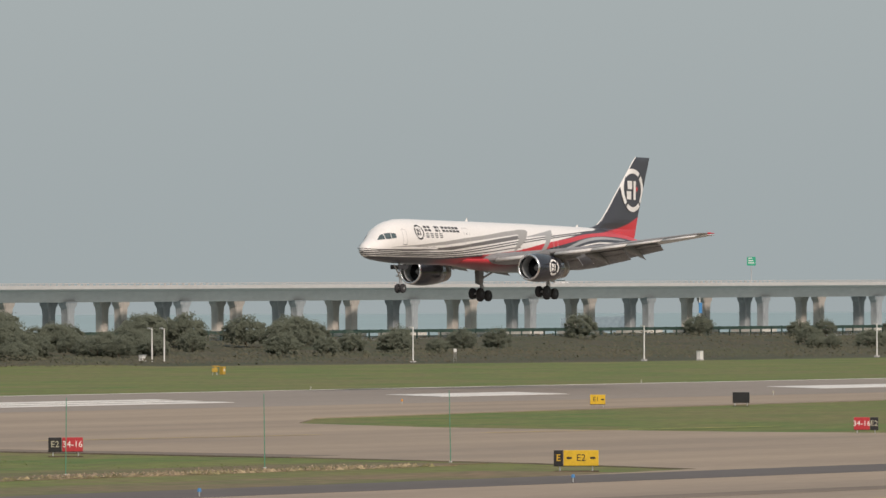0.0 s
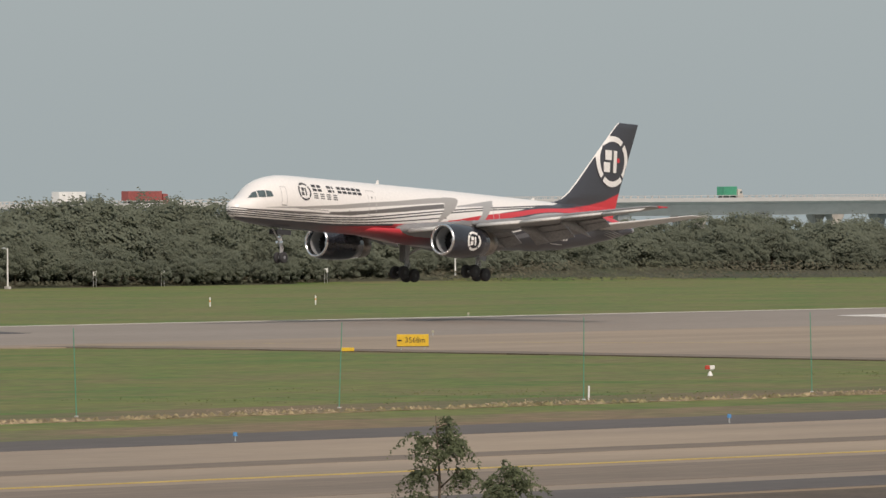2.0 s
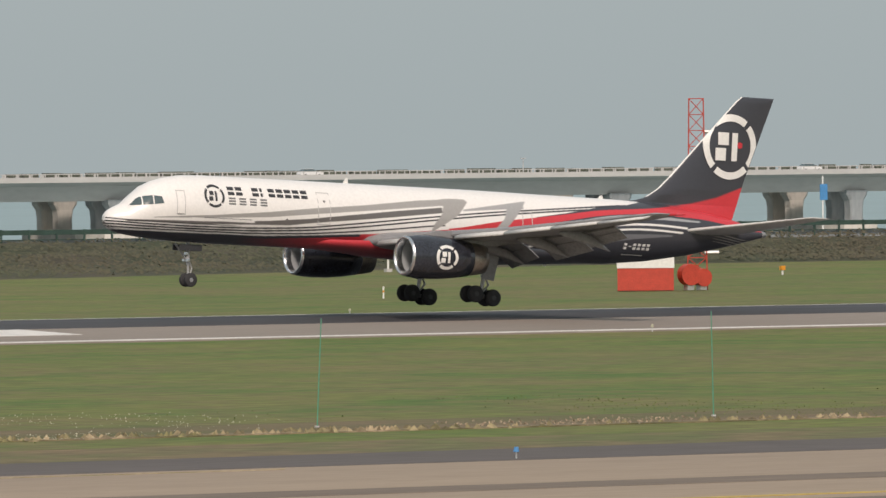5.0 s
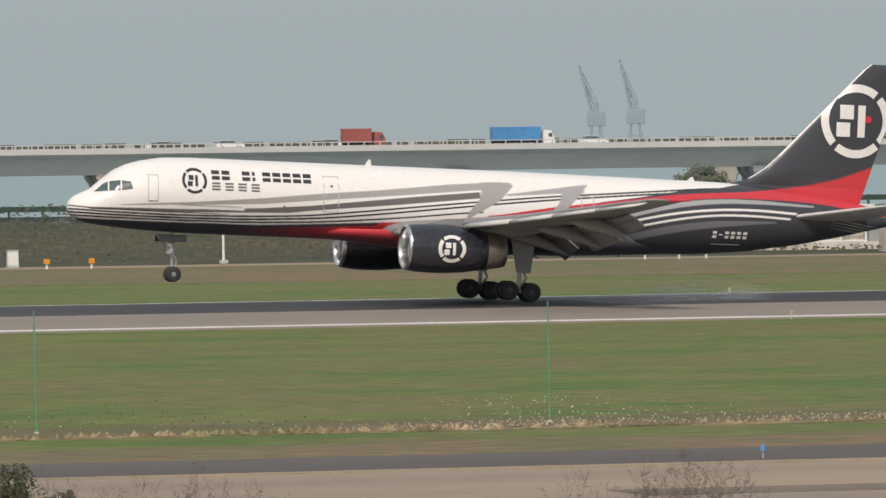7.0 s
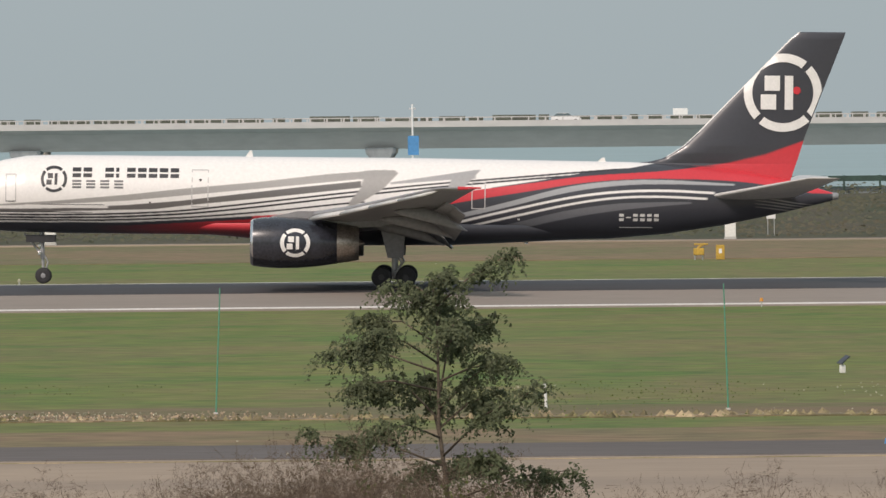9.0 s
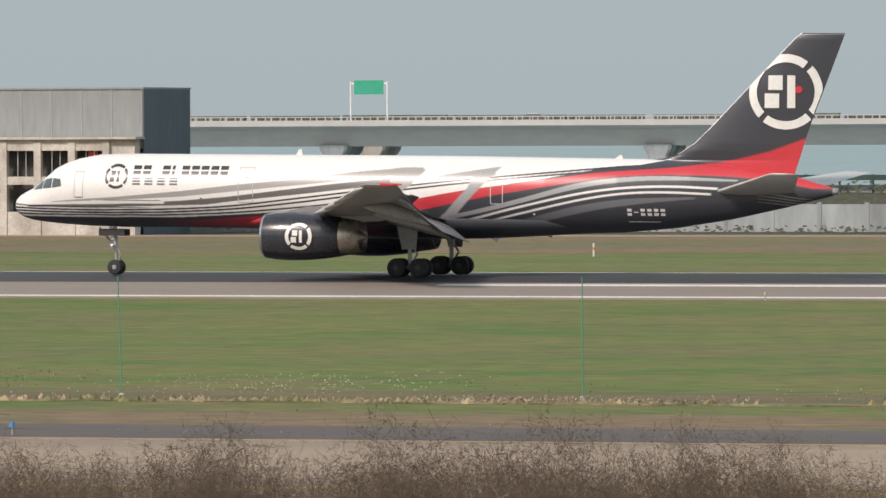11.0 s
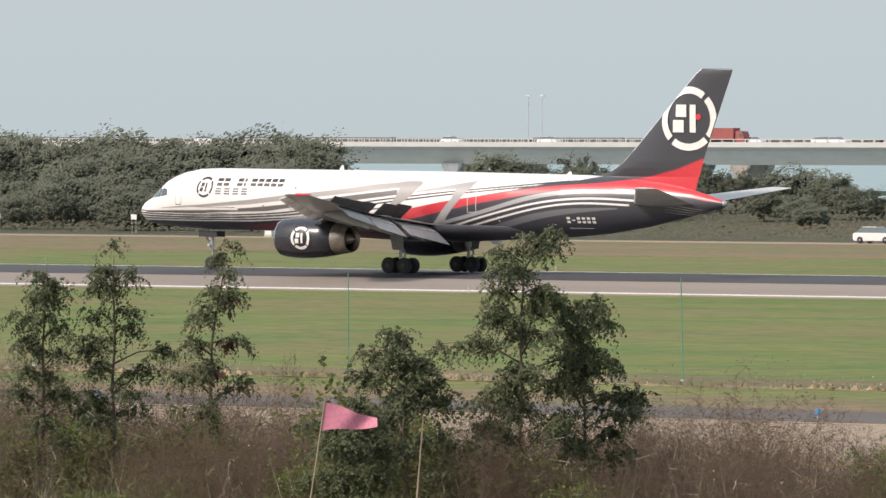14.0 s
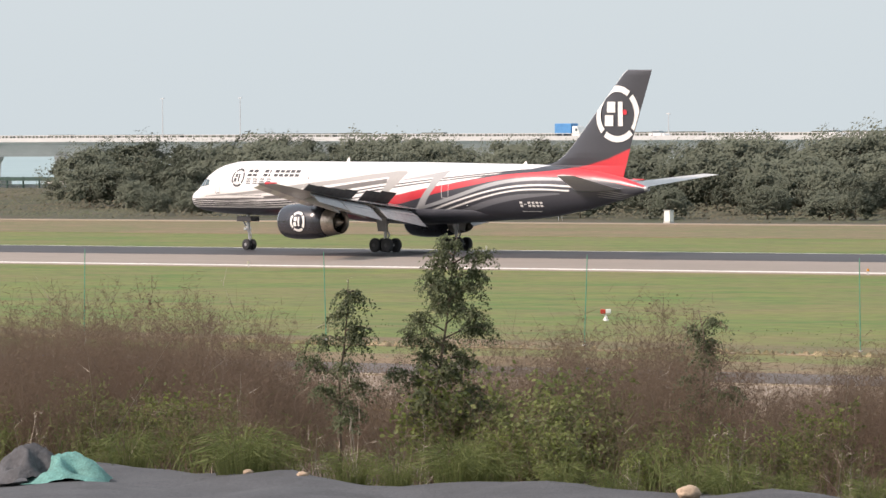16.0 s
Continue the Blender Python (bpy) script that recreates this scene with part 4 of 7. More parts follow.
def make_gear(parent):
    # nose leg
    leg = thing("nose_gear", pose(5.9 - AX, 0, 0.30 - AZ), "steered nose leg with twin wheels", "")
    leg.parent = parent
    for y in (-0.28, 0.28):
        WHEELS.append((wheel(leg, (0, y, 0), 0.42, 0.26), 0.42, (0, y, 0)))
    bm = B()
    rod(bm, (0, -0.3, 0), (0, 0.3, 0), 0.07)
    rod(bm, (0, 0, 0), (-0.05, 0, 1.0), 0.075)
    rod(bm, (-0.05, 0, 0.9), (-0.12, 0, 2.3), 0.12)
    rod(bm, (-0.1, 0, 1.1), (-1.0, 0, 2.15), 0.06)
    rod(bm, (0.12, 0, 0.3), (0.22, 0, 0.7), 0.045)
    rod(bm, (0.22, 0, 0.7), (0.04, 0, 1.05), 0.045)
    part("strut", bm, "strut", leg, "grey metal oleo strut")
    for z, y in ((1.05, -0.2), (1.05, 0.2), (1.45, 0.0)):
        bm = B()
        box(bm, -0.28, -0.1, y - 0.12, y + 0.12, z, z + 0.2, 0.03)
        part("taxi_lamp", bm, "lip", leg, "bright taxi lamp")
    for s in (-1, 1):
        bm = B()
        box(bm, -0.9, 0.62, s * 0.42 - 0.03, s * 0.42 + 0.03, 1.72, 2.1, 0.02)
        part("gear_door", bm, "trim_black", leg, "black nose gear door")
    # main legs with four-wheel trucks
    for s in (-1, 1):
        leg = thing("main_gear", Matrix.Translation((24.05 - AX, s * 3.66, 0.52 - AZ)), "main leg with a four-wheel truck", "")
        leg.parent = parent
        for x in (-0.62, 0.62):
            for y in (-0.43, 0.43):
                ob = wheel(leg, (x, y, 0), 0.52, 0.36, "rim_dark")
                WHEELS.append((ob, 0.52, (x, y, 0)))
        bm = B()
        rod(bm, (-0.66, 0, 0), (0.66, 0, 0), 0.12)
        for x in (-0.62, 0.62):
            rod(bm, (x, -0.55, 0), (x, 0.55, 0), 0.08)
        part("truck_beam", bm, "strut", leg, "grey truck beam")
        bm = B()
        rod(bm, (0, 0, 0), (0, 0, 1.4), 0.12)
        rod(bm, (0, 0, 1.1), (-0.1, s * 0.05, 2.75), 0.2)
        rod(bm, (0, 0, 1.5), (0.1, -s * 1.5, 2.3), 0.09)
        rod(bm, (0.1, 0, 0.25), (0.42, 0, 0.75), 0.06)
        rod(bm, (0.42, 0, 0.75), (0.1, 0, 1.2), 0.06)
        part("strut", bm, "strut", leg, "grey metal oleo strut")
        bm = B()
        plate(bm, [(-0.75, s * 0.40, 2.75), (0.6, s * 0.40, 2.75), (0.48, s * 0.44, 1.0), (-0.32, s * 0.44, 1.0)], 0.06)
        part("gear_door", bm, "wing", leg, "light grey gear door")
        MAIN_GEAR.append((leg, (24.05 - AX, s * 3.66, 0.52 - AZ)))


def make_aircraft():
    a = thing("cargo_aircraft", pose(587, 402, 13), "white, red and black twin-engine cargo jet landing with wheels down", "aircraft")
    fus = make_fuselage(a)
    make_skin_details(a, fus)
    for s in (-1, 1):
        make_wing(a, s)
        make_engine(a, s)
    make_tail(a)
    make_gear(a)
    return a


M["fin_paint"] = painted("fin_livery", "livery")
aircraft = make_aircraft()


# ---- vegetation ----
SUNWARD = np.array([math.sin(sa) * math.cos(se), math.cos(sa) * math.cos(se), math.sin(se)])


def to_light(rng, n, spread):
    """Leaf faces that turn to the sun, with some scatter."""
    f = SUNWARD + rng.normal(0, spread, (n, 3))
    return f / np.linalg.norm(f, axis=1, keepdims=True)


def leaf_mesh(name, centres, size, seed, mat, droop=0.3, long=1.6, facing=None):
    """Many small separate leaves, each a bent pair of triangles, at the centres (numpy array)."""
    rng = np.random.default_rng(seed)
    n = len(centres)
    d = rng.normal(size=(n, 3))
    d[:, 2] = d[:, 2] * 0.6 - droop
    d /= np.linalg.norm(d, axis=1, keepdims=True)
    across = rng.normal(size=(n, 3))
    if facing is not None:
        # leaves turn their faces outwards, as on the skin of a crown
        across = facing + rng.normal(0, 0.30, (n, 3))
        d -= facing * (d * facing).sum(1, keepdims=True) * 0.85
        d /= np.linalg.norm(d, axis=1, keepdims=True)
    side = np.cross(d, across)
    side /= np.linalg.norm(side, axis=1, keepdims=True)
    s = (size * rng.uniform(0.6, 1.3, n))[:, None]
    a, b = centres, centres + d * s * long
    c, e = centres + d * s * long * 0.5 + side * s * 0.45, centres + d * s * long * 0.5 - side * s * 0.45
    v = np.stack([a, c, b, e], 1).reshape(-1, 3)
    f = np.arange(4 * n).reshape(-1, 4)
    me = bpy.data.meshes.new(name)
    me.from_pydata(v.tolist(), [], f.tolist())
    me.materials.append(M[mat])
    return me


def crown_points(rng, clumps, per, spread):
    pts, out = [], []
    for c, r in clumps:
        k = int(per * r * r)
        q = rng.normal(size=(k, 3))
        q /= np.linalg.norm(q, axis=1, keepdims=True)
        out.append(q * 0.32 + SUNWARD * 0.7)
        q *= (r * rng.uniform(0.45, 1.05, k) ** 0.6)[:, None]
        q[:, 2] *= 0.75
        pts.append(q + c)
    out = np.concatenate(out)
    return np.concatenate(pts), out / np.linalg.norm(out, axis=1, keepdims=True)


def shore_tree_meshes(seed, h, w):
    """Trunk and crown of one broad shore tree, h metres high."""
    rng = np.random.default_rng(seed)
    clumps = []
    for k in range(64):
        a, r = rng.uniform(0, math.tau), w * math.sqrt(rng.uniform(0, 1))
        z = h * rng.uniform(0.18, 0.92) * (1 - 0.3 * (r / w) ** 2)
        clumps.append((np.array([r * math.cos(a), r * math.sin(a), z]), rng.uniform(0.35, 0.85) * h / 7))
    pts, out = crown_points(rng, clumps, 420, 1)
    m = 3200
    q = rng.normal(size=(m, 3))
    q[:, 2] = np.abs(q[:, 2]) * 1.1 - 0.35
    q /= np.linalg.norm(q, axis=1, keepdims=True)
    k = np.array([noise.noise(Vector(v) * 3.2 + Vector((seed, 0, 0))) for v in q])
    skin = q * np.array([w * 0.95, w * 0.95, h * 0.5]) * (0.90 + 0.50 * k + rng.normal(0, 0.07, m))[:, None] + np.array([0, 0, h * 0.45])
    face = q * 0.3 + SUNWARD * 0.7
    pts, out = np.concatenate([pts, skin]), np.concatenate([out, face / np.linalg.norm(face, axis=1, keepdims=True)])
    crown = leaf_mesh("crown", pts, 0.25, seed, "leaf", 0.1, 1.2, out)
    bm = B()
    rod(bm, (0, 0, -0.5), (0.1, 0, h * 0.45), 0.20, 0.12, 8)
    for k in range(7):
        c, r = clumps[k * 9]
        rod(bm, (0.05, 0, h * 0.2 + 0.03 * k * h), tuple(c), 0.09, 0.03, 6)
    trunk = bpy.data.meshes.new("trunk")
    bm.to_mesh(trunk)
    bm.free()
    trunk.materials.append(M["bark"])
    return trunk, crown


def make_shore_trees():
    rng = random.Random(21)
    kinds = [shore_tree_meshes(50 + k, h, w) for k, (h, w) in enumerate(((7.2, 4.2), (6.4, 3.8), (7.8, 4.8), (5.2, 3.2), (6.8, 5.2)))]
    label = "bushy dark green shore tree behind the perimeter road"

    def plant(x, y, z_top, k=None):
        k = rng.randrange(5) if k is None else k
        h = (7.2, 6.4, 7.8, 5.2, 6.8)[k]
        z = ground_z(y)
        s = max(0.45, (z_top - z) / (h * 0.98))
        far = float(bank_y(x, y)) / y
        low = y < 636
        t = thing("shore_bush" if low else "shore_tree", pose(x * far, y * far, z - 0.1, 0, 0, rng.uniform(-28, 28)), "low dark green bush on the bank before the shore trees" if low else label, "bush" if low else "tree", "shore bushes" if low else "shore trees")
        t.scale = (s * rng.uniform(0.9, 1.2),) * 2 + (s,)
        share("trunk", kinds[k][0], t, pose(0, 0, 0))
        share("crown", kinds[k][1], t, pose(0, 0, 0))
    # (azimuth from, to, height of the tops); rows at three depths
    for a0, a1, top, dens in ((41.6, 46.4, 10.2, 1.0), (46.4, 52.0, 9.3, 1.0), (52.0, 53.2, 6.6, 0.7), (53.2, 55.4, 6.2, 0.5), (57.6, 58.9, 5.6, 0.4), (51.5, 53.0, 7.5, 0.5), (-37.6, -47.3, 10.5, 1.0), (-28.4, -31.0, 7.2, 0.35), (-33.6, -36.2, 7.4, 0.55)):
        lo, hi = min(a0, a1), max(a0, a1)
        for y, drop in ((613, 6.6), (628, 5.0), (646, 3.2), (660, 1.2), (676, 0.0)):
            x0, x1 = y * math.tan(radians(lo)), y * math.tan(radians(hi))
            x = x0
            while x < x1:
                if (dens == 1.0 and (y > 630 or rng.random() < 0.8)) or (y > 630 and rng.random() < dens):
                    wave = 0.9 * math.sin(x * 0.021) + 0.5 * math.sin(x * 0.063 + 1)
                    plant(x + rng.uniform(-1, 1), y + rng.uniform(-5, 5) * (0.4 if y < 636 else 1), max(ground_z(y) + 2.2, top - drop + wave - 0.6 + rng.uniform(-0.6, 0.5)))
                x += rng.uniform(4.2, 6.4)
    for az, top in ((18.2, 7.0), (19.0, 5.5), (18.6, 5.2), (36.3, 6.4), (37.1, 5.8), (55.9, 6.6), (57.1, 6.0), (40.4, 7.8), (40.8, 7.0), (39.4, 5.5)):
        plant(690 * math.tan(radians(az)), 690 + rng.uniform(-6, 6), top)


def make_scrub():
    """Low scrub that covers the shore bank."""
    rng = np.random.default_rng(8)
    n = 190000
    x = rng.uniform(-760, 1150, n)
    y = rng.uniform(601, 700, n)
    z = np.interp(y, [598, 640, 668, 690, 715], [0.0, 0.7, 1.6, 2.6, 2.6])
    big = 0.35 + 0.55 * np.clip(np.sin(x * 0.05) + np.sin(x * 0.017 + y * 0.08), 0, 2)
    pts = np.stack([x, bank_y(x, y), z + rng.uniform(0, 1, n) * big * 1.2], 1)
    me = leaf_mesh("shore_scrub", pts, 0.34, 9, "scrub_leaf", 0.0, 1.3, np.tile((0.0, -0.45, 0.89), (n, 1)))
    tagged(new("shore_scrub", me), "low dry brown and green scrub covering the shore bank", "scrub", kind="stuff")


def brush_top(az):
    """Height of the thicket's tops over its soil, by direction from the terrace."""
    return np.interp(az, [-50, -46.1, -45.9, -45.5, -44.6, -44.0, -43.6, -43.0, -42.8, -42.2, -41.8, -40, -37.5, -36.5, -35, -34.3, -33.5, -30, -28, -26, -21, -10, -4.5, -2.3, -1.9, -0.3, 0.6, 7, 14, 22],
                     [3.5, 3.5, 2.2, 2.2, 3.0, 2.9, 3.6, 3.6, 2.3, 2.2, 2.8, 2.9, 2.8, 2.4, 2.5, 2.8, 2.1, 2.15, 2.3, 2.5, 2.4, 2.2, 1.7, 1.7, 2.4, 2.3, 1.5, 1.5, 1.6, 1.0])


def soil_z(y):
    return np.interp(y, [112, 118, 134, 150], [1.6, 1.5, 1.4, 0.4])


def ribbons(name, starts, ends, width, mat):
    """Thin tapering twigs, one triangle each."""
    rng = np.random.default_rng(len(starts))
    d = ends - starts
    o = np.cross(d, rng.normal(size=d.shape))
    o *= (width / np.maximum(np.linalg.norm(o, axis=1), 1e-6))[:, None]
    v = np.stack([starts - o, starts + o, ends], 1).reshape(-1, 3)
    me = bpy.data.meshes.new(name)
    me.from_pydata(v.tolist(), [], np.arange(len(v)).reshape(-1, 3).tolist())
    me.materials.append(M[mat])
    return me


def branching(rng, h, w, stems, twigs, sub, rise=0.5):
    """Starts, ends and half widths of a bush: stems that fan out, twigs on them, sprigs on those."""
    base = rng.normal(0, 0.10 * w, (stems, 3)) * np.array([1, 1, 0])
    a, r = rng.uniform(0, math.tau, stems), w * np.sqrt(rng.uniform(0, 1, stems))
    tip = np.stack([r * np.cos(a), r * np.sin(a), h * (1 - 0.45 * (r / w) ** 2) * rng.uniform(0.55, 1.0, stems)], 1)
    S, E, W = [base], [tip], [np.full(stems, 0.009)]
    i = np.repeat(np.arange(stems), twigs)
    u = rng.uniform(0.15, 1.0, len(i))[:, None]
    b = base[i] + (tip[i] - base[i]) * u
    d = rng.normal(size=(len(i), 3))
    d[:, 2] = np.abs(d[:, 2]) * rise + 0.15
    d /= np.linalg.norm(d, axis=1, keepdims=True)
    e = b + d * (h * rng.uniform(0.08, 0.24, len(i)))[:, None]
    S.append(b), E.append(e), W.append(np.full(len(i), 0.0055))
    j = np.repeat(np.arange(len(i)), sub)
    u = rng.uniform(0.2, 1.0, len(j))[:, None]
    b2 = b[j] + (e[j] - b[j]) * u
    d = rng.normal(size=(len(j), 3))
    d /= np.linalg.norm(d, axis=1, keepdims=True)
    e2 = b2 + d * (h * rng.uniform(0.025, 0.075, len(j)))[:, None]
    S.append(b2), E.append(e2), W.append(np.full(len(j), 0.005))
    return np.concatenate(S), np.concatenate(E), np.concatenate(W), e, e2


def make_shrubs():
    """Bushes of the thicket, each a thing of its own: dry brown ones, leafy green ones, bare pale ones, grass tufts."""
    rng = np.random.default_rng(61)
    dry, green, bare, tuft = [], [], [], []
    for k in range(6):
        s, e, w, t1, t2 = branching(rng, 2.4, 1.45, 40, 14, 9, 1.1)
        dry.append((ribbons("brushwood", s, e, w * 0.62, "twig"), leaf_mesh("foliage", t2[::9], 0.022, 70 + k, "twig", 0.1, 1.6)))
    for k in range(4):
        s, e, w, t1, t2 = branching(rng, 2.0, 1.1, 22, 10, 5)
        q = np.concatenate([t2, t1, t2 + rng.normal(0, 0.06, t2.shape), t1 + rng.normal(0, 0.08, t1.shape)])
        green.append((ribbons("brushwood", s, e, w, "bark"), leaf_mesh("foliage", q, 0.066, 80 + k, "shrub_leaf", 0.2, 1.4, to_light(rng, len(q), 0.7))))
    for k in range(3):
        s, e, w, t1, t2 = branching(rng, 1.9, 0.75, 7, 5, 2, 1.0)
        bare.append(ribbons("brushwood", s, e, w * 1.7, "pale_twig"))
    for k in range(3):
        m = 420
        a, r = rng.uniform(0, math.tau, m), 0.28 * np.sqrt(rng.uniform(0, 1, m))
        s = np.stack([r * np.cos(a), r * np.sin(a), np.zeros(m)], 1)
        out = rng.uniform(0.1, 0.75, m)
        mid = s + np.stack([np.cos(a) * out * 0.35, np.sin(a) * out * 0.35, rng.uniform(0.35, 0.75, m)], 1)
        e = mid + np.stack([np.cos(a) * out * 0.5, np.sin(a) * out * 0.5, 0.25 - out * 0.5], 1)
        tuft.append(ribbons("blade_clump", np.concatenate([s, mid]), np.concatenate([mid, e]), np.full(2 * m, 0.007), "weed"))

    def stand(name, az, y, h, full, meshes, label, category, group, wide=1.0):
        t = thing(name, pose(y * math.tan(radians(az)), y, float(soil_z(y)) - 0.08, 0, 0, rng.uniform(0, 360)), label, category, group)
        sc = h / full
        t.scale = (sc * wide, sc * wide, sc)
        for me in meshes:
            tagged(share(me.name.split(".")[0], me, t, pose(0, 0, 0)), kind="stuff")
    n = 0
    while n < 235:
        az, y = rng.uniform(-49.8, 2.5), rng.uniform(117.5, 138)
        top = float(brush_top(az))
        if az > -12 and rng.uniform() < 0.6:
            continue
        if -20.8 < az < -12 and rng.uniform() < 0.5:
            continue
        stand("dry_shrub", az, y, top * rng.uniform(0.8, 1.2), 2.4, dry[n % 6], "dry leafless brown shrub of the thicket beside the taxiway", "shrub", "dry shrubs", rng.uniform(0.85, 1.25))
        n += 1
    # loose clumps farther along the taxiway: from, to, height, how many
    for a0, a1, top, k in ((-2.1, -0.5, 2.7, 10), (-3.6, -2.1, 1.9, 4), (0.9, 2.9, 1.9, 7), (3.7, 4.7, 1.9, 4), (5.5, 6.6, 2.2, 5), (8.3, 8.9, 1.8, 2), (10.9, 12.1, 2.2, 5), (12.4, 13.7, 2.3, 5), (13.6, 14.8, 2.3, 4), (17.1, 18.4, 2.2, 5), (-24.4, -23.3, 3.3, 8), (-25.3, -24.5, 3.2, 6), (-48.6, -46.0, 3.9, 20), (-43.4, -42.9, 3.6, 6), (-41.9, -40.9, 3.2, 8)):
        for q in range(k):
            stand("dry_shrub", a0 + (a1 - a0) * (q + rng.uniform(0.1, 0.9)) / k, rng.uniform(121, 130), top * rng.uniform(0.8, 1.05), 2.4, dry[q % 6], "dry leafless brown shrub of the thicket beside the taxiway", "shrub", "dry shrubs", rng.uniform(0.7, 0.95))
    for az, y, h in ((-44.75, 119, 2.5), (-44.5, 121, 2.4), (-44.2, 118, 2.1), (-43.9, 120, 2.3), (-43.65, 122, 2.3), (-44.0, 116.5, 1.5), (-44.45, 116.5, 1.4), (-46.6, 119, 1.8), (-46.9, 121, 1.9), (-46.3, 117, 1.2), (-43.3, 117, 1.3), (-42.7, 118, 1.5), (-42.3, 119, 1.4), (-42.0, 121, 1.8),
                     (-37.3, 123, 3.2), (-37.05, 124, 3.0), (-36.85, 121, 2.6), (-37.5, 119, 1.9), (-37.75, 119, 1.7), (-36.5, 120, 1.9), (-36.0, 121, 1.9), (-35.7, 119, 1.5), (-38.5, 123, 2.4), (-39.3, 124, 2.6), (-39.7, 122, 2.3), (-40.4, 121, 2.0), (-41.2, 119, 1.7), (-31.9, 128, 1.9), (-28.0, 127, 2.5), (-27.3, 128, 2.7), (-27.9, 118, 1.6),
                     (-33.4, 127, 1.9), (-23.2, 124, 1.8), (-5.6, 127, 2.0), (-0.9, 126, 2.0), (-0.4, 127, 1.8), (-22.4, 122, 1.6), (-25.4, 124, 1.9), (-48.2, 118, 1.5), (-47.5, 121, 1.9)):
        stand("green_shrub", az, y, h * (1.2 if az < -41 else 1.0), 2.0, green[int(abs(az) * 10) % 4], "leafy green shrub among the dry brown thicket", "shrub", "green shrubs")
    for az, y, h in ((-45.05, 114.2, 1.7), (-45.5, 115, 2.1), (-45.8, 114.4, 1.5), (-43.45, 114.2, 1.2), (-42.75, 115, 1.9), (-41.85, 114.5, 1.5), (-47.95, 115, 1.8), (-46.4, 118, 2.6), (-34.0, 118, 1.7), (-29.7, 118, 1.8), (-31.1, 118, 1.9), (-38.3, 117, 1.8), (-39.6, 116, 1.7), (-26.4, 117, 1.6), (-24.1, 117, 1.8)):
        stand("bare_shrub", az, y, h, 1.9, [bare[int(abs(az) * 10) % 3]], "bare pale branching shrub at the edge of the thicket", "shrub", "bare shrubs")
    for az, y, h in ((-46.35, 113.6, 1.5), (-46.15, 114, 1.2), (-45.55, 113.8, 1.0), (-44.75, 114.2, 1.3), (-44.55, 114.6, 1.1), (-44.0, 114, 0.9), (-43.0, 114, 1.0), (-42.75, 114, 1.0), (-42.3, 114.5, 0.8), (-47.2, 115, 1.2), (-41.7, 114.5, 0.8), (-43.6, 114, 0.8), (-45.2, 113.8, 0.8), (-37.0, 114.5, 1.0), (-38.0, 114.5, 0.9), (-40.3, 114.3, 1.0), (-39.2, 114.5, 0.9), (-35.5, 114.5, 0.9)):
        stand("grass_tuft", az, y, h, 0.9, [tuft[int(abs(az) * 10) % 3]], "green grass tuft at the edge of the netting", "grass", "grass tufts")


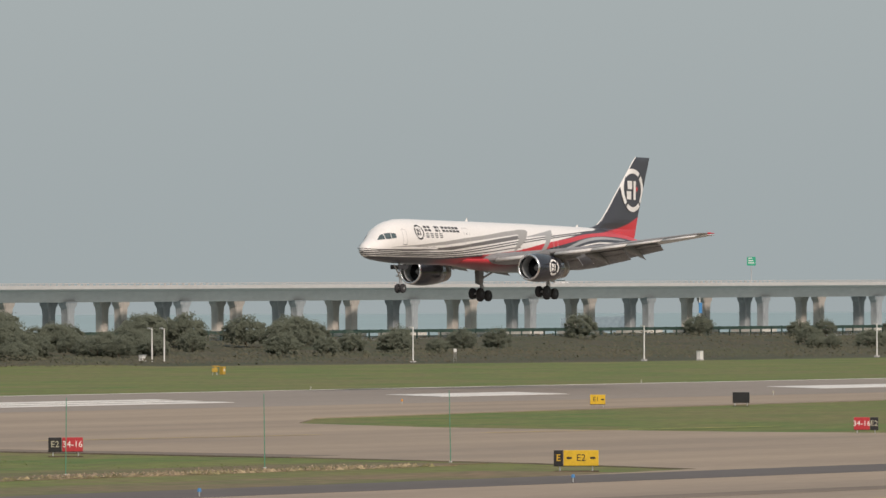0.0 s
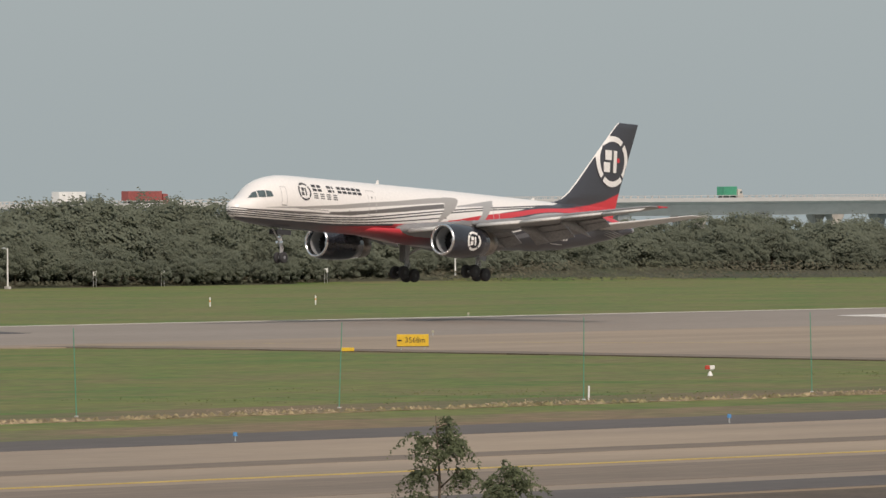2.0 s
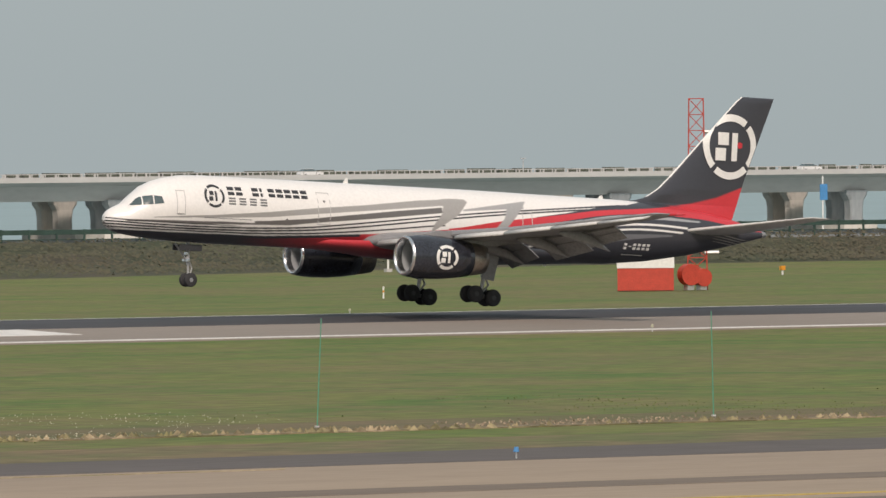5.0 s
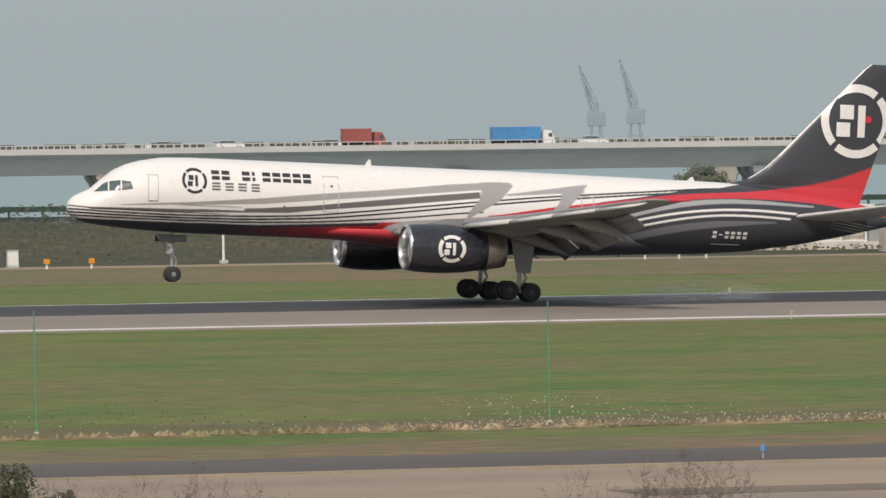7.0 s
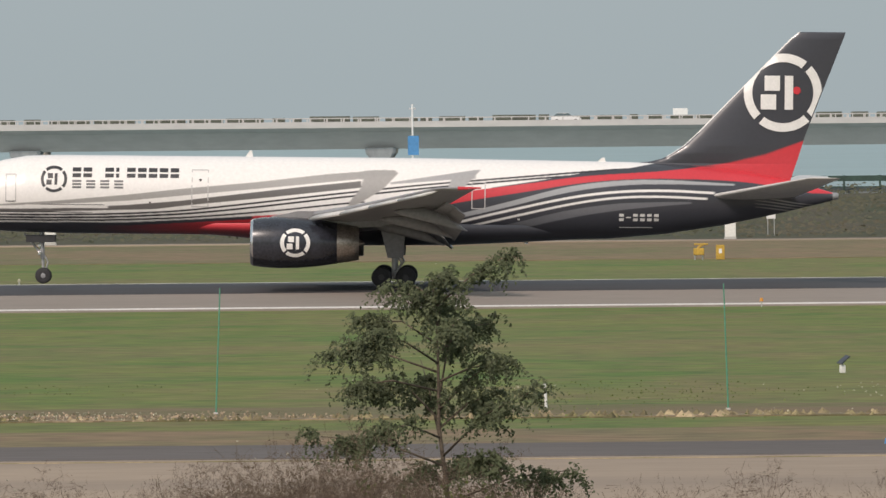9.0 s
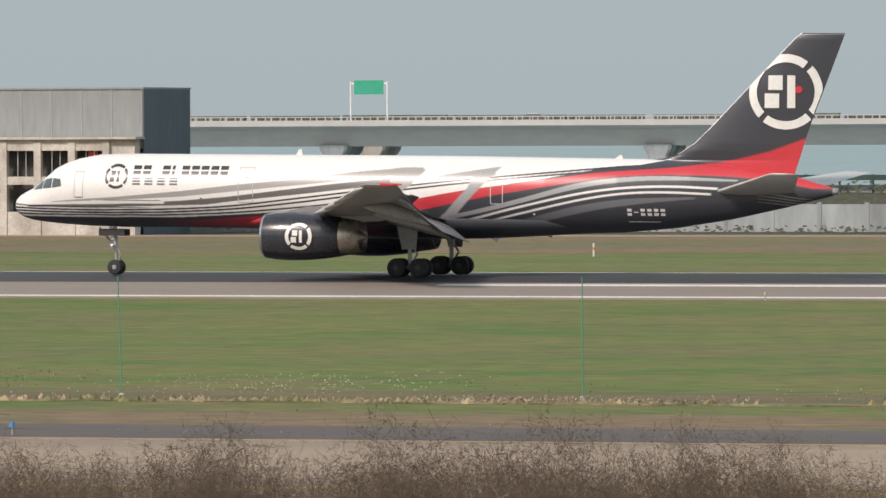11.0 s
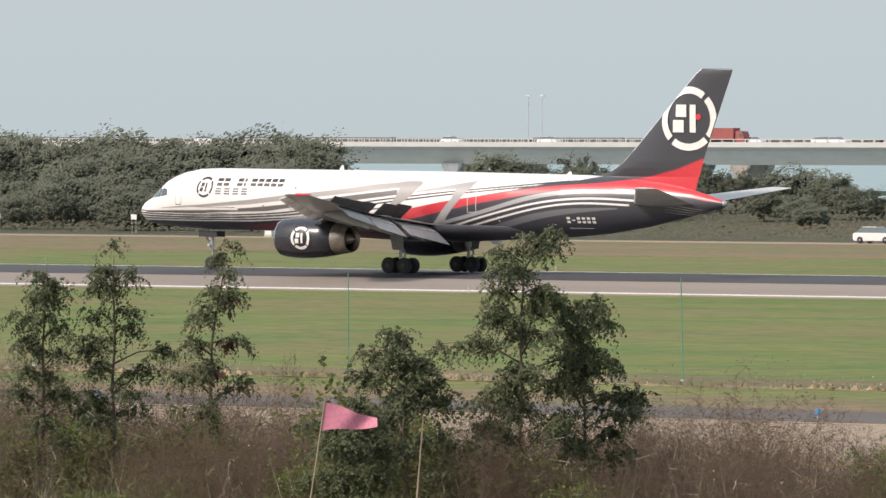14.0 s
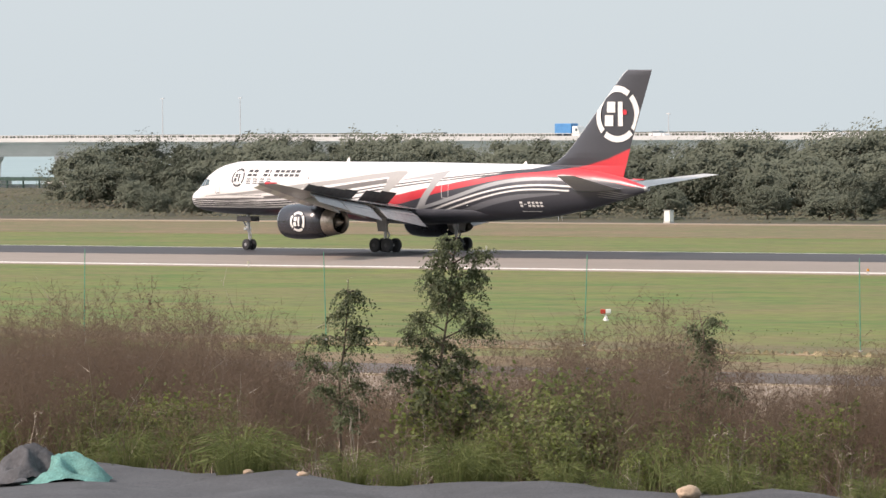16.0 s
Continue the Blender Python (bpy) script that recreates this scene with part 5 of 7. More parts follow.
def make_thicket():
    """The close tangle below the bushes, and what lies behind it."""
    rng = np.random.default_rng(31)

    def stems(name, n, mat, label, hk, width, twigs, y0=116.0, y1=141.0, seed=0, patch=0.0):
        az = rng.uniform(-49.5, 16, n)
        y = rng.uniform(y0, y1, n)
        dens = 0.6 + 0.3 * np.sin(az * 3.1 + seed) + 0.25 * np.sin(az * 7.7 + y * 0.35) + np.interp(az, [-30, -12, -3, 6], [0.4, 0.3, 0.15, -0.45])
        keep = rng.uniform(0, 1, n) < dens - patch
        az, y = az[keep], y[keep]
        n = len(y)
        x = y * np.tan(np.radians(az))
        h = brush_top(az) * hk * rng.uniform(0.3, 1.0, n) * (0.9 + 0.3 * np.sin(az * 5 + seed) * np.sin(az * 1.7)) * np.interp(az, [-42.5, -40], [1.3, 1.0])
        base = np.stack([x, y, soil_z(y) - 0.1], 1)
        tip = base + np.concatenate([rng.normal(0, 0.36, (n, 2)) * h[:, None], h[:, None] + 0.1], 1)
        S, E, W = [base], [tip], [np.full(n, width)]
        for _ in range(twigs):
            b = base + (tip - base) * rng.uniform(0.2, 1.0, n)[:, None]
            d = rng.normal(0, 1, (n, 3))
            d /= np.linalg.norm(d, axis=1, keepdims=True)
            S.append(b)
            E.append(b + d * (h * rng.uniform(0.1, 0.3, n))[:, None])
            W.append(np.full(n, width * 0.7))
        me = ribbons(name, np.concatenate(S), np.concatenate(E), np.concatenate(W), mat)
        tagged(new(name, me), label, "shrubs", kind="stuff")
    stems("dry_thicket", 70000, "twig", "dense tangle of dry reddish-brown stems", 0.78, 0.0065, 9, seed=1)
    stems("pale_stems", 1500, "pale_twig", "bare pale stalks standing in the thicket", 0.95, 0.010, 4, seed=2)
    stems("green_undergrowth", 12000, "weed", "green undergrowth between the dry stems", 0.40, 0.015, 8, 113.8, 122, seed=3, patch=0.25)
    stems("straw_fringe", 34000, "dry_straw", "fringe of pale straw grass behind the thicket", 0.72, 0.007, 5, 138, 151, seed=4)
    n = 60000
    az, y = rng.uniform(-49.5, 8, n), rng.uniform(116, 140, n)
    keep = rng.uniform(0, 1, n) < 0.65 + np.interp(az, [-30, -12, -3, 6], [0.3, 0.2, 0.1, -0.45])
    az, y = az[keep], y[keep]
    z = soil_z(y) + brush_top(az) * rng.uniform(0.0, 1.0, len(az)) ** 1.4 * 0.6
    me = leaf_mesh("dry_leaves", np.stack([y * np.tan(np.radians(az)), y, z], 1), 0.024, 33, "twig", 0.2, 1.7)
    tagged(new("dry_leaves", me), "small dry brown leaves on the thicket", "leaves", kind="stuff")
    n = 700
    az, y = rng.uniform(-49, 4, n), rng.uniform(116, 138, n)
    me = leaf_mesh("seed_heads", np.stack([y * np.tan(np.radians(az)), y, 1.5 + brush_top(az) * rng.uniform(0.4, 0.9, n)], 1), 0.035, 34, "flower", 0, 1.2)
    tagged(new("seed_heads", me), "pale seed heads scattered over the thicket", "seed heads", kind="stuff")


def tube(points, radii, n=7):
    """A bent tapering stem as one welded skin."""
    bm = B()
    rings = []
    for k, p in enumerate(points):
        d = (points[min(k + 1, len(points) - 1)] - points[max(k - 1, 0)]).normalized()
        u = d.orthogonal().normalized() if k == 0 else (u - d * u.dot(d)).normalized()
        v = d.cross(u)
        rings.append([p + (u * math.cos(math.tau * i / n) + v * math.sin(math.tau * i / n)) * radii[k] for i in range(n)])
    return loft(bm, rings)


def make_sapling(az, r, z_top, spread, seed, foot=0.0, full=1.0, pods=0, lean=0.0):
    """A young feathery tree: leaning stem, bent limbs, drooping fronds of leaflets in bunches."""
    rng = np.random.default_rng(seed)
    x, y = r * math.sin(radians(az)), r * math.cos(radians(az))
    z0 = ground_z(y) - 0.1
    h = z_top - z0
    t = thing("sapling", pose(x, y, z0), "young feathery-leaved green tree among the dry thicket", "tree", "saplings")
    stem = [Vector((lean * h * (k / 6) ** 1.5 + rng.normal(0, 0.04), rng.normal(0, 0.04), h * k / 6)) for k in range(7)]
    part("trunk", tube(stem, [0.055 * (1 - k / 7.2) for k in range(7)]), "bark", t, smooth=True)
    limbs = []
    nl = int(11 * full) + 4
    for k in range(nl):
        u = 0.24 + 0.72 * (k + 0.5) / nl
        b = stem[int(u * 6)].lerp(stem[min(6, int(u * 6) + 1)], u * 6 - int(u * 6))
        a = k * 2.4 + rng.uniform(-0.6, 0.6)
        ln = spread * (0.15 + 0.85 * math.sin(math.pi * min(1.0, 0.10 + u * 0.86))) * rng.uniform(0.4, 1.1) + 0.12
        up = rng.uniform(0.1, 0.75)
        m = b + Vector((math.cos(a) * ln * 0.45, math.sin(a) * ln * 0.4, ln * up * 0.5 + 0.05))
        e = b + Vector((math.cos(a) * ln * rng.uniform(0.8, 1.0), math.sin(a) * ln * 0.8, ln * up * rng.uniform(0.3, 0.95)))
        part("limb", tube([b, m, e], [0.022, 0.015, 0.006], 5), "bark", t, smooth=True)
        limbs.append((b, m, e, ln))
    limbs.append((stem[4], stem[5], stem[6], 0.45))
    pts = []
    for b, m, e, ln in limbs:
        # fronds come in a few bunches along the outer limb
        for g in range(2 + int(ln * 1.6)):
            u = rng.uniform(0.4, 1.08)
            c0 = np.array(b.lerp(m, u * 2) if u < 0.5 else m.lerp(e, u * 2 - 1)) + rng.normal(0, 0.05, 3)
            for q in range(int(8 + 2.6 * full)):
                c = c0 + rng.normal(0, 0.06, 3)
                d = rng.normal(size=3)
                d[2] = d[2] * 0.35 + 0.25
                d /= np.linalg.norm(d)
                fl = rng.uniform(0.22, 0.5)
                n = 26
                s = np.linspace(0.1, 1, n)
                pts.append(c + d * (s * fl)[:, None] + np.array([0, 0, -1]) * (s ** 2 * fl * 0.9)[:, None] + rng.normal(0, 0.011, (n, 3)))
    pts = np.concatenate(pts)
    share("crown", leaf_mesh("crown", pts, 0.042, seed + 500, "sap_leaf", 0.9, 1.7, to_light(rng, len(pts), 0.5)), t, pose(0, 0, 0))
    bl = []
    for b, m, e, ln in limbs[::2]:
        for _ in range(3):
            bl.append(np.array(e) + rng.normal(0, 0.09, 3) + np.array([0, 0, 0.05]))
    tagged(share("blossom", leaf_mesh("blossom", np.array(bl), 0.030, seed + 900, "flower", 0, 1.0), t, pose(0, 0, 0)), "pale round blossoms", kind="stuff")
    for k in range(pods):
        b, m, e, ln = limbs[(3 * k + 2) % len(limbs)]
        c = np.array(m)
        pp = c + np.stack([rng.normal(0, 0.09, 26), rng.normal(0, 0.09, 26), -np.abs(rng.normal(0, 0.08, 26))], 1)
        tagged(share("seed_pods", leaf_mesh("seed_pods", pp, 0.10, seed + 700 + k, "pod", 3.0, 2.2), t, pose(0, 0, 0)), "hanging dry red-brown seed pods", kind="stuff")


M["shrub_leaf"] = material("shrub_leaves", (0.185, 0.220, 0.062), 0.6, vary=0.2, scale=1, fine=6, island=0.35, tint=(0.125, 0.150, 0.055), thin=0.5)
M["pale_twig"] = material("pale_bare_twigs", (0.36, 0.31, 0.245), 0.9, vary=0.2, scale=1, fine=6)
M["dry_straw"] = material("dry_straw", (0.215, 0.160, 0.118), 0.9, vary=0.2, scale=0.3, fine=3, island=0.3, thin=0.3)
M["scrub_leaf"] = material("scrub_leaves", (0.140, 0.125, 0.085), 0.9, vary=0.12, scale=0.04, fine=0.5, island=0.12, tint=(0.115, 0.125, 0.078), thin=0.35)
M["pod"] = material("dry_pods", (0.13, 0.055, 0.035), 0.7, vary=0.2, scale=2, fine=8, island=0.4)
make_shore_trees()
make_scrub()
make_thicket()
make_shrubs()
for args in ((48.05, 150, 4.95, 0.9, 1, 0, 0.7, 0, -0.05), (48.5, 148, 4.0, 0.9, 2, 0, 0.7), (-0.48, 128, 6.45, 2.5, 3, 0, 1.9, 0, -0.05), (-5.3, 130, 6.2, 2.1, 4, 0, 1.4, 0, 0.08), (-22.75, 140, 5.75, 1.9, 5, 0, 1.2, 0, 0.12),
             (-27.2, 138, 4.35, 0.5, 6, 0, 0.3), (-27.6, 132, 3.5, 0.5, 7, 0, 0.3), (-31.3, 146, 5.45, 1.15, 8, 0, 1.2, 3), (-29.45, 144, 5.8, 1.15, 9, 0, 1.1, 0, 0.10), (-29.9, 143, 5.2, 0.8, 10, 0, 0.8), (-36.05, 150, 7.2, 2.0, 11, 0, 2.2), (-36.9, 149, 5.3, 1.3, 12, 0, 1.6),
             (-35.6, 151, 5.9, 1.4, 13, 0, 1.5), (-39.57, 158, 6.45, 1.0, 14, 0, 1.3), (-39.05, 158, 6.6, 1.0, 15, 0, 1.3), (-38.4, 157, 6.75, 0.9, 16, 0, 1.0, 4, 0.12), (-40.85, 160, 4.7, 0.55, 17, 0, 0.35), (-41.15, 160, 4.3, 0.5, 18, 0, 0.3), (-44.95, 168, 6.8, 1.35, 19, 0, 1.9, 0, 0.15), (-45.65, 168, 5.85, 1.0, 20, 0, 0.8, 0, 0.1),
             (-42.95, 165, 5.2, 0.6, 21, 0, 0.5), (-37.3, 147, 4.0, 1.0, 22, 0, 1.4), (13.0, 128, 3.75, 0.6, 23, 0, 0.2), (13.35, 127, 3.3, 0.6, 24, 0, 0.1)):
    make_sapling(*args)
def weed_patches(name, n, yr, height, size, mat, seed, label, thin, xr=(-330, 340)):
    """Low leafy weeds in patches along the grass."""
    rng = np.random.default_rng(seed)
    x, y = rng.uniform(*xr, n), rng.uniform(*yr, n)
    keep = np.sin(x * 0.31 + seed) + np.sin(x * 0.113 + 2 * seed) + 0.8 * np.sin(x * 0.053 + y * 0.2) + 0.5 * np.sin(y * 1.1 + x * 0.06) > rng.uniform(0.3, 2.4, n) * thin
    x, y = x[keep], y[keep]
    me = leaf_mesh(name, np.stack([x, y, rng.uniform(0.0, height, len(x)) - 0.02], 1), size, seed, mat, -0.4, 1.3, to_light(rng, len(x), 0.5))
    tagged(new(name, me), label, "weeds", kind="stuff")


weed_patches("drain_weeds", 36000, (235.6, 238.8), 0.16, 0.07, "straw", 5, "dry pale weeds along the shallow drain", 0.35)
weed_patches("green_weeds", 45000, (233, 268), 0.12, 0.06, "weed", 7, "patches of taller green weeds in the grass", 0.8)
weed_patches("white_flowers", 16000, (240, 262), 0.2, 0.045, "flower", 9, "patches of small white wild flowers in the grass", 1.0, (-200, 150))
weed_patches("drain_flowers", 9000, (235.4, 238.0), 0.25, 0.045, "flower", 12, "small white wild flowers along the drain", 0.5, (-230, 190))


# ---- airfield furniture ----
def words(name, text, size, mat, parent, m):
    """Letters as a thin mesh, so that they read on the sign's face."""
    cu = bpy.data.curves.new(name, "FONT")
    cu.body, cu.size, cu.align_x, cu.align_y, cu.extrude = text, size, "CENTER", "CENTER", 0.004
    cu.resolution_u = 3
    tmp = bpy.data.objects.new(name, cu)
    me = bpy.data.meshes.new_from_object(tmp)
    bpy.data.objects.remove(tmp)
    bpy.data.curves.remove(cu)
    me.materials.append(M[mat])
    ob = new(name, me)
    ob.parent = parent
    ob.matrix_basis = m
    return ob


def arrow(parent, x, z, size, angle, mat="black"):
    bm = B()
    h = size / 2
    c, s = math.cos(radians(angle)), math.sin(radians(angle))

    def q(u, v):
        return (x + u * c - v * s, -0.135, z + u * s + v * c)
    for tri in (((-h, -0.05), (h * 0.3, -0.05), (h * 0.3, 0.05), (-h, 0.05)), ((h * 0.1, -h * 0.6), (h, 0), (h * 0.1, h * 0.6))):
        bm.faces.new([bm.verts.new(q(*p)) for p in tri])
    bmesh.ops.recalc_face_normals(bm, faces=bm.faces)
    part("arrow", bm, mat, parent)


def make_sign(x, y, panels, height, label, foot=0.28, back=False):
    """panels: (width, face, text, letter colour, arrows as (offset, angle))."""
    az = math.degrees(math.atan2(x, y))
    total = sum(p[0] for p in panels)
    t = thing("taxiway_sign", pose(x, y, ground_z(y) - 0.03, 0, 0, -az), label, "sign", "airfield signs")
    u = -total / 2
    for w, face, text, ink, arrows in panels:
        bm = B()
        box(bm, u + 0.012, u + w - 0.012, -0.125, 0.125, foot, foot + height, 0.03)
        part("panel", bm, face, t)
        bm = B()
        box(bm, u, u + w, -0.115, 0.115, foot - 0.03, foot + 0.015)
        part("sill", bm, "black", t)
        if text:
            words("lettering", text, height * 0.62, ink, t, pose(u + w / 2 + (arrows[0][2] if arrows and len(arrows[0]) > 2 else 0), -0.13, foot + height / 2, 90, 0, 0))
        for a in arrows:
            arrow(t, u + w / 2 + a[0], foot + height / 2, height * 0.36, a[1], ink)
        u += w
    for s in (-0.36, 0.36):
        bm = B()
        rod(bm, (s * total, 0, 0), (s * total, 0, foot), 0.04, None, 8)
        part("leg", bm, "metal", t)
    bm = B()
    box(bm, -total / 2, total / 2, -0.25, 0.25, -0.05, 0.03)
    part("base_slab", bm, "soil", t)


make_sign(349.5, 269.8, [(0.78, "black", "E2", "flower", ()), (1.2, "sign_red", "34-16", "white", ())], 0.80, "black and red taxiway sign reading E2 and 34-16")
make_sign(330.8, 222.4, [(0.5, "black", "E", "sign_yellow", ()), (1.82, "sign_yellow", "E2", "black", ((-0.62, 180), (0.62, 0)))], 0.80, "black and yellow taxiway sign reading E and E2 with arrows")
make_sign(522.4, 349.1, [(1.25, "sign_yellow", "E1", "black", ((0.42, 0, -0.14),))], 0.78, "yellow taxiway sign reading E1 with an arrow")
make_sign(534.6, 343.2, [(1.4, "black", "", "black", ())], 0.85, "blank dark back of a taxiway sign")
make_sign(428.5, 265.5, [(1.05, "sign_red", "34-16", "white", ()), (0.55, "black", "E2", "flower", ())], 0.80, "red and black taxiway sign reading 34-16 and E2")
make_sign(373.2, 338.0, [(2.1, "sign_yellow", "3568m", "black", ((-0.85, 180, 0.16),))], 0.78, "yellow distance sign reading 3568m with an arrow")
make_sign(308.9, 364.4, [(1.1, "sign_yellow", "E2", "black", ((0.38, 0, -0.14),))], 0.80, "yellow taxiway sign reading E2 with an arrow")
make_sign(176.7, 223.0, [(0.38, "black", "E", "sign_yellow", ()), (0.92, "sign_yellow", "G1", "black", ((0.32, 45, -0.12),))], 0.78, "black and yellow taxiway sign reading E and G1 with an arrow")

bm = B()
box(bm, -0.42, 0.42, -0.12, 0.12, 0.04, 0.28, 0.03)
slab = part("marker_board", bm, "sign_yellow")
slab.matrix_basis = pose(367, 338, 0, 0, 0, -47)
tagged(slab, "low yellow marker board lying beside the exit", "marker")


def make_fence_posts():
    """Slender green poles in a long row through the grass."""
    bm = B()
    rod(bm, (0, 0, -0.2), (0.02, 0, 3.9), 0.027, 0.020, 8)
    pole = bpy.data.meshes.new("pole")
    bm.to_mesh(pole)
    bm.free()
    pole.materials.append(M["green_wire"])
    bm = B()
    box(bm, -0.07, 0.07, -0.07, 0.07, -0.05, 0.05, 0.015)
    foot = bpy.data.meshes.new("footing")
    bm.to_mesh(foot)
    bm.free()
    foot.materials.append(M["concrete"])
    rng = random.Random(3)
    x = 23.3 - 16.4 * 19
    while x < 342:
        t = thing("green_pole", pose(22.5 + (x - 23.3) * (1.04 if x > 23.3 else 0.968), 241.2, -0.02, rng.uniform(-1, 1), rng.uniform(-2.4, 2.4), 0), "slender green steel pole standing in the grass", "pole", "green poles")
        share("shaft", pole, t, pose(0, 0, 0))
        share("footing", foot, t, pose(0, 0, 0))
        x += 16.4


make_fence_posts()


M["solar"] = material("solar_glass", (0.05, 0.055, 0.07), 0.3, vary=0.2, scale=4, fine=20)


def small_things():
    # white stakes
    for x, y in ((275, 238), (231, 241), (182, 239), (94, 241), (1, 244)):
        bm = B()
        rod(bm, (0, 0, -0.1), (0, 0, 0.74), 0.045, None, 8)
        bmesh.ops.create_uvsphere(bm, u_segments=8, v_segments=5, radius=0.045, matrix=Matrix.Translation((0, 0, 0.74)))
        ob = part("marker_stake", bm, "white")
        ob.matrix_basis = pose(x, y, -0.03, 0, random.Random(x).uniform(-4, 4), 0)
        tagged(ob, "short white marker stake in the grass", "stake", "white stakes")
    # solar lamps on white boxes
    for x, y in ((247, 271), (11.6, 275)):
        t = thing("solar_lamp", pose(x, y, -0.03, 0, 0, 20), "small solar panel tilted over a white box", "solar lamp", "solar lamps")
        bm = B()
        box(bm, -0.09, 0.09, -0.08, 0.08, 0.02, 0.30, 0.02)
        part("box", bm, "white", t)
        bm = B()
        rod(bm, (0, 0, 0.28), (0.04, 0, 0.46), 0.025, None, 8)
        part("post", bm, "metal", t)
        bm = B()
        box(bm, -0.22, 0.22, -0.16, 0.16, -0.015, 0.015)
        ob = part("panel", bm, "solar", t)
        ob.matrix_basis = pose(0.04, 0, 0.48, 10, -38, 0)
    # red and white twin markers
    for x, y in ((322, 270), (-166, 277), (-262, 274.5), (-24.5, 277)):
        t = thing("twin_marker", pose(x, y, -0.03, 0, 0, -math.degrees(math.atan2(x, y))), "red and white twin marker head on a short post", "marker", "twin markers")
        for u, mat in ((-0.13, "red"), (0.13, "white")):
            bm = B()
            box(bm, u - 0.14, u + 0.12, -0.12, 0.12, 0.36, 0.58, 0.04)
            part("head", bm, mat, t)
        bm = B()
        rod(bm, (0, 0, 0), (0, 0, 0.36), 0.03, None, 8)
        rod(bm, (-0.18, 0, 0.33), (0.18, 0, 0.33), 0.025, None, 8)
        part("post", bm, "white", t)
        bm = B()
        rod(bm, (0.0, 0, 0.02), (0, 0, 0.26), 0.16, 0.05, 10)
        part("foot", bm, "white", t)
    # blue taxiway edge lights and pale runway edge lights
    def lamp(x, y, mat, h, label, group, name):
        t = thing(name, pose(x, y, ground_z(y)), label, "light", group)
        bm = B()
        rod(bm, (0, 0, -0.05), (0, 0, h), 0.03, None, 8)
        part("stem", bm, "metal", t)
        bm = B()
        rod(bm, (0, 0, h), (0, 0, h + 0.16), 0.10, 0.07, 10)
        part("lens", bm, mat, t)
    for k in range(-8, 12):
        lamp(10 + k * 30.0, 208.6, "blue", 0.22, "small blue taxiway edge light", "taxiway edge lights", "taxiway_light")
    for k in range(-8, 16):
        lamp(k * 58 + 12, 376.6, "orange" if k % 3 == 0 else "flower", 0.22, "small runway edge light at the pavement", "runway edge lights", "runway_light")
        lamp(k * 58 + 30, 441.0, "flower", 0.22, "small runway edge light at the pavement", "runway edge lights", "runway_light")
    # orange and white frangible marker posts beyond the runway
    for x, y in ((560, 520), (545, 520), (300, 500), (200, 490), (-95, 500), (-150, 500), (-330, 505), (44, 500), (420, 505), (-60, 480)):
        t = thing("marker_post", pose(x, y, -0.05), "short white post with an orange head in the far grass", "post", "marker posts")
        for z0, z1, mat in ((0, 0.45, "white"), (0.45, 0.62, "orange"), (0.62, 0.9, "white")):
            bm = B()
            rod(bm, (0, 0, z0), (0, 0, z1), 0.07, None, 8)
            part("band", bm, mat, t)
    # red and white pole
    t = thing("banded_pole", pose(412.8, 505.5, -0.05), "tall pole banded red and white in the far grass", "pole")
    for k in range(4):
        bm = B()
        rod(bm, (0, 0, k * 1.2), (0, 0, k * 1.2 + 1.2), 0.10, None, 10)
        part("band", bm, ("red", "white")[k % 2 == 0], t)
    # yellow equipment carts
    for x, y, flip in ((94.5, 487, 1), (55.6, 500, -1), (735, 545, 1), (12.3, 507, 1)):
        t = thing("equipment_cart", pose(x, y, -0.03, 0, 0, -math.degrees(math.atan2(x, y))), "weathered yellow runway equipment on a low frame in the far grass", "equipment", "yellow equipment")
        bm = B()
        box(bm, -0.55, 0.15, -0.3, 0.3, 0.3, 0.75, 0.06)
        part("housing", bm, "cart_yellow", t)
        bm = B()
        rod(bm, (-0.3, 0, 0.75), (0.2, 0, 1.05), 0.07, None, 8)
        rod(bm, (-0.5, 0, 1.0), (0.4, 0, 1.0), 0.06, None, 8)
        part("arm", bm, "cart_yellow", t)
        for u in (-0.45, 0.05):
            bm = B()
            rod(bm, (u, 0, -0.02), (u, 0, 0.32), 0.05, None, 8)
            part("leg", bm, "metal", t)
        ob = thing("marker_box", pose(x + 1.2 * flip, y, -0.03), "upright weathered yellow box in the far grass", "marker box", "orange boxes")
        bm = B()
        box(bm, -0.28, 0.28, -0.25, 0.25, 0, 0.95, 0.04)
        part("body", bm, "cart_yellow", ob)
        bm = B()
        box(bm, -0.1, 0.1, -0.27, -0.25, 0.4, 0.7)
        part("plate", bm, "white", ob)
    # orange lamps along the perimeter road
    for az in (13.3, 13.63, 16.1, 17.7, 17.95, 18.15, 33.9):
        t = thing("road_lamp", pose(585 * math.tan(radians(az)), 585, 0), "squat orange lamp post by the perimeter road", "lamp", "perimeter lamps")
        bm = B()
        box(bm, -0.22, 0.22, -0.2, 0.2, 0.35, 0.75, 0.05)
        part("head", bm, "orange", t)
        bm = B()
        rod(bm, (0, 0, -0.05), (0, 0, 0.36), 0.10, None, 8)
        part("post", bm, "white", t)


small_things()


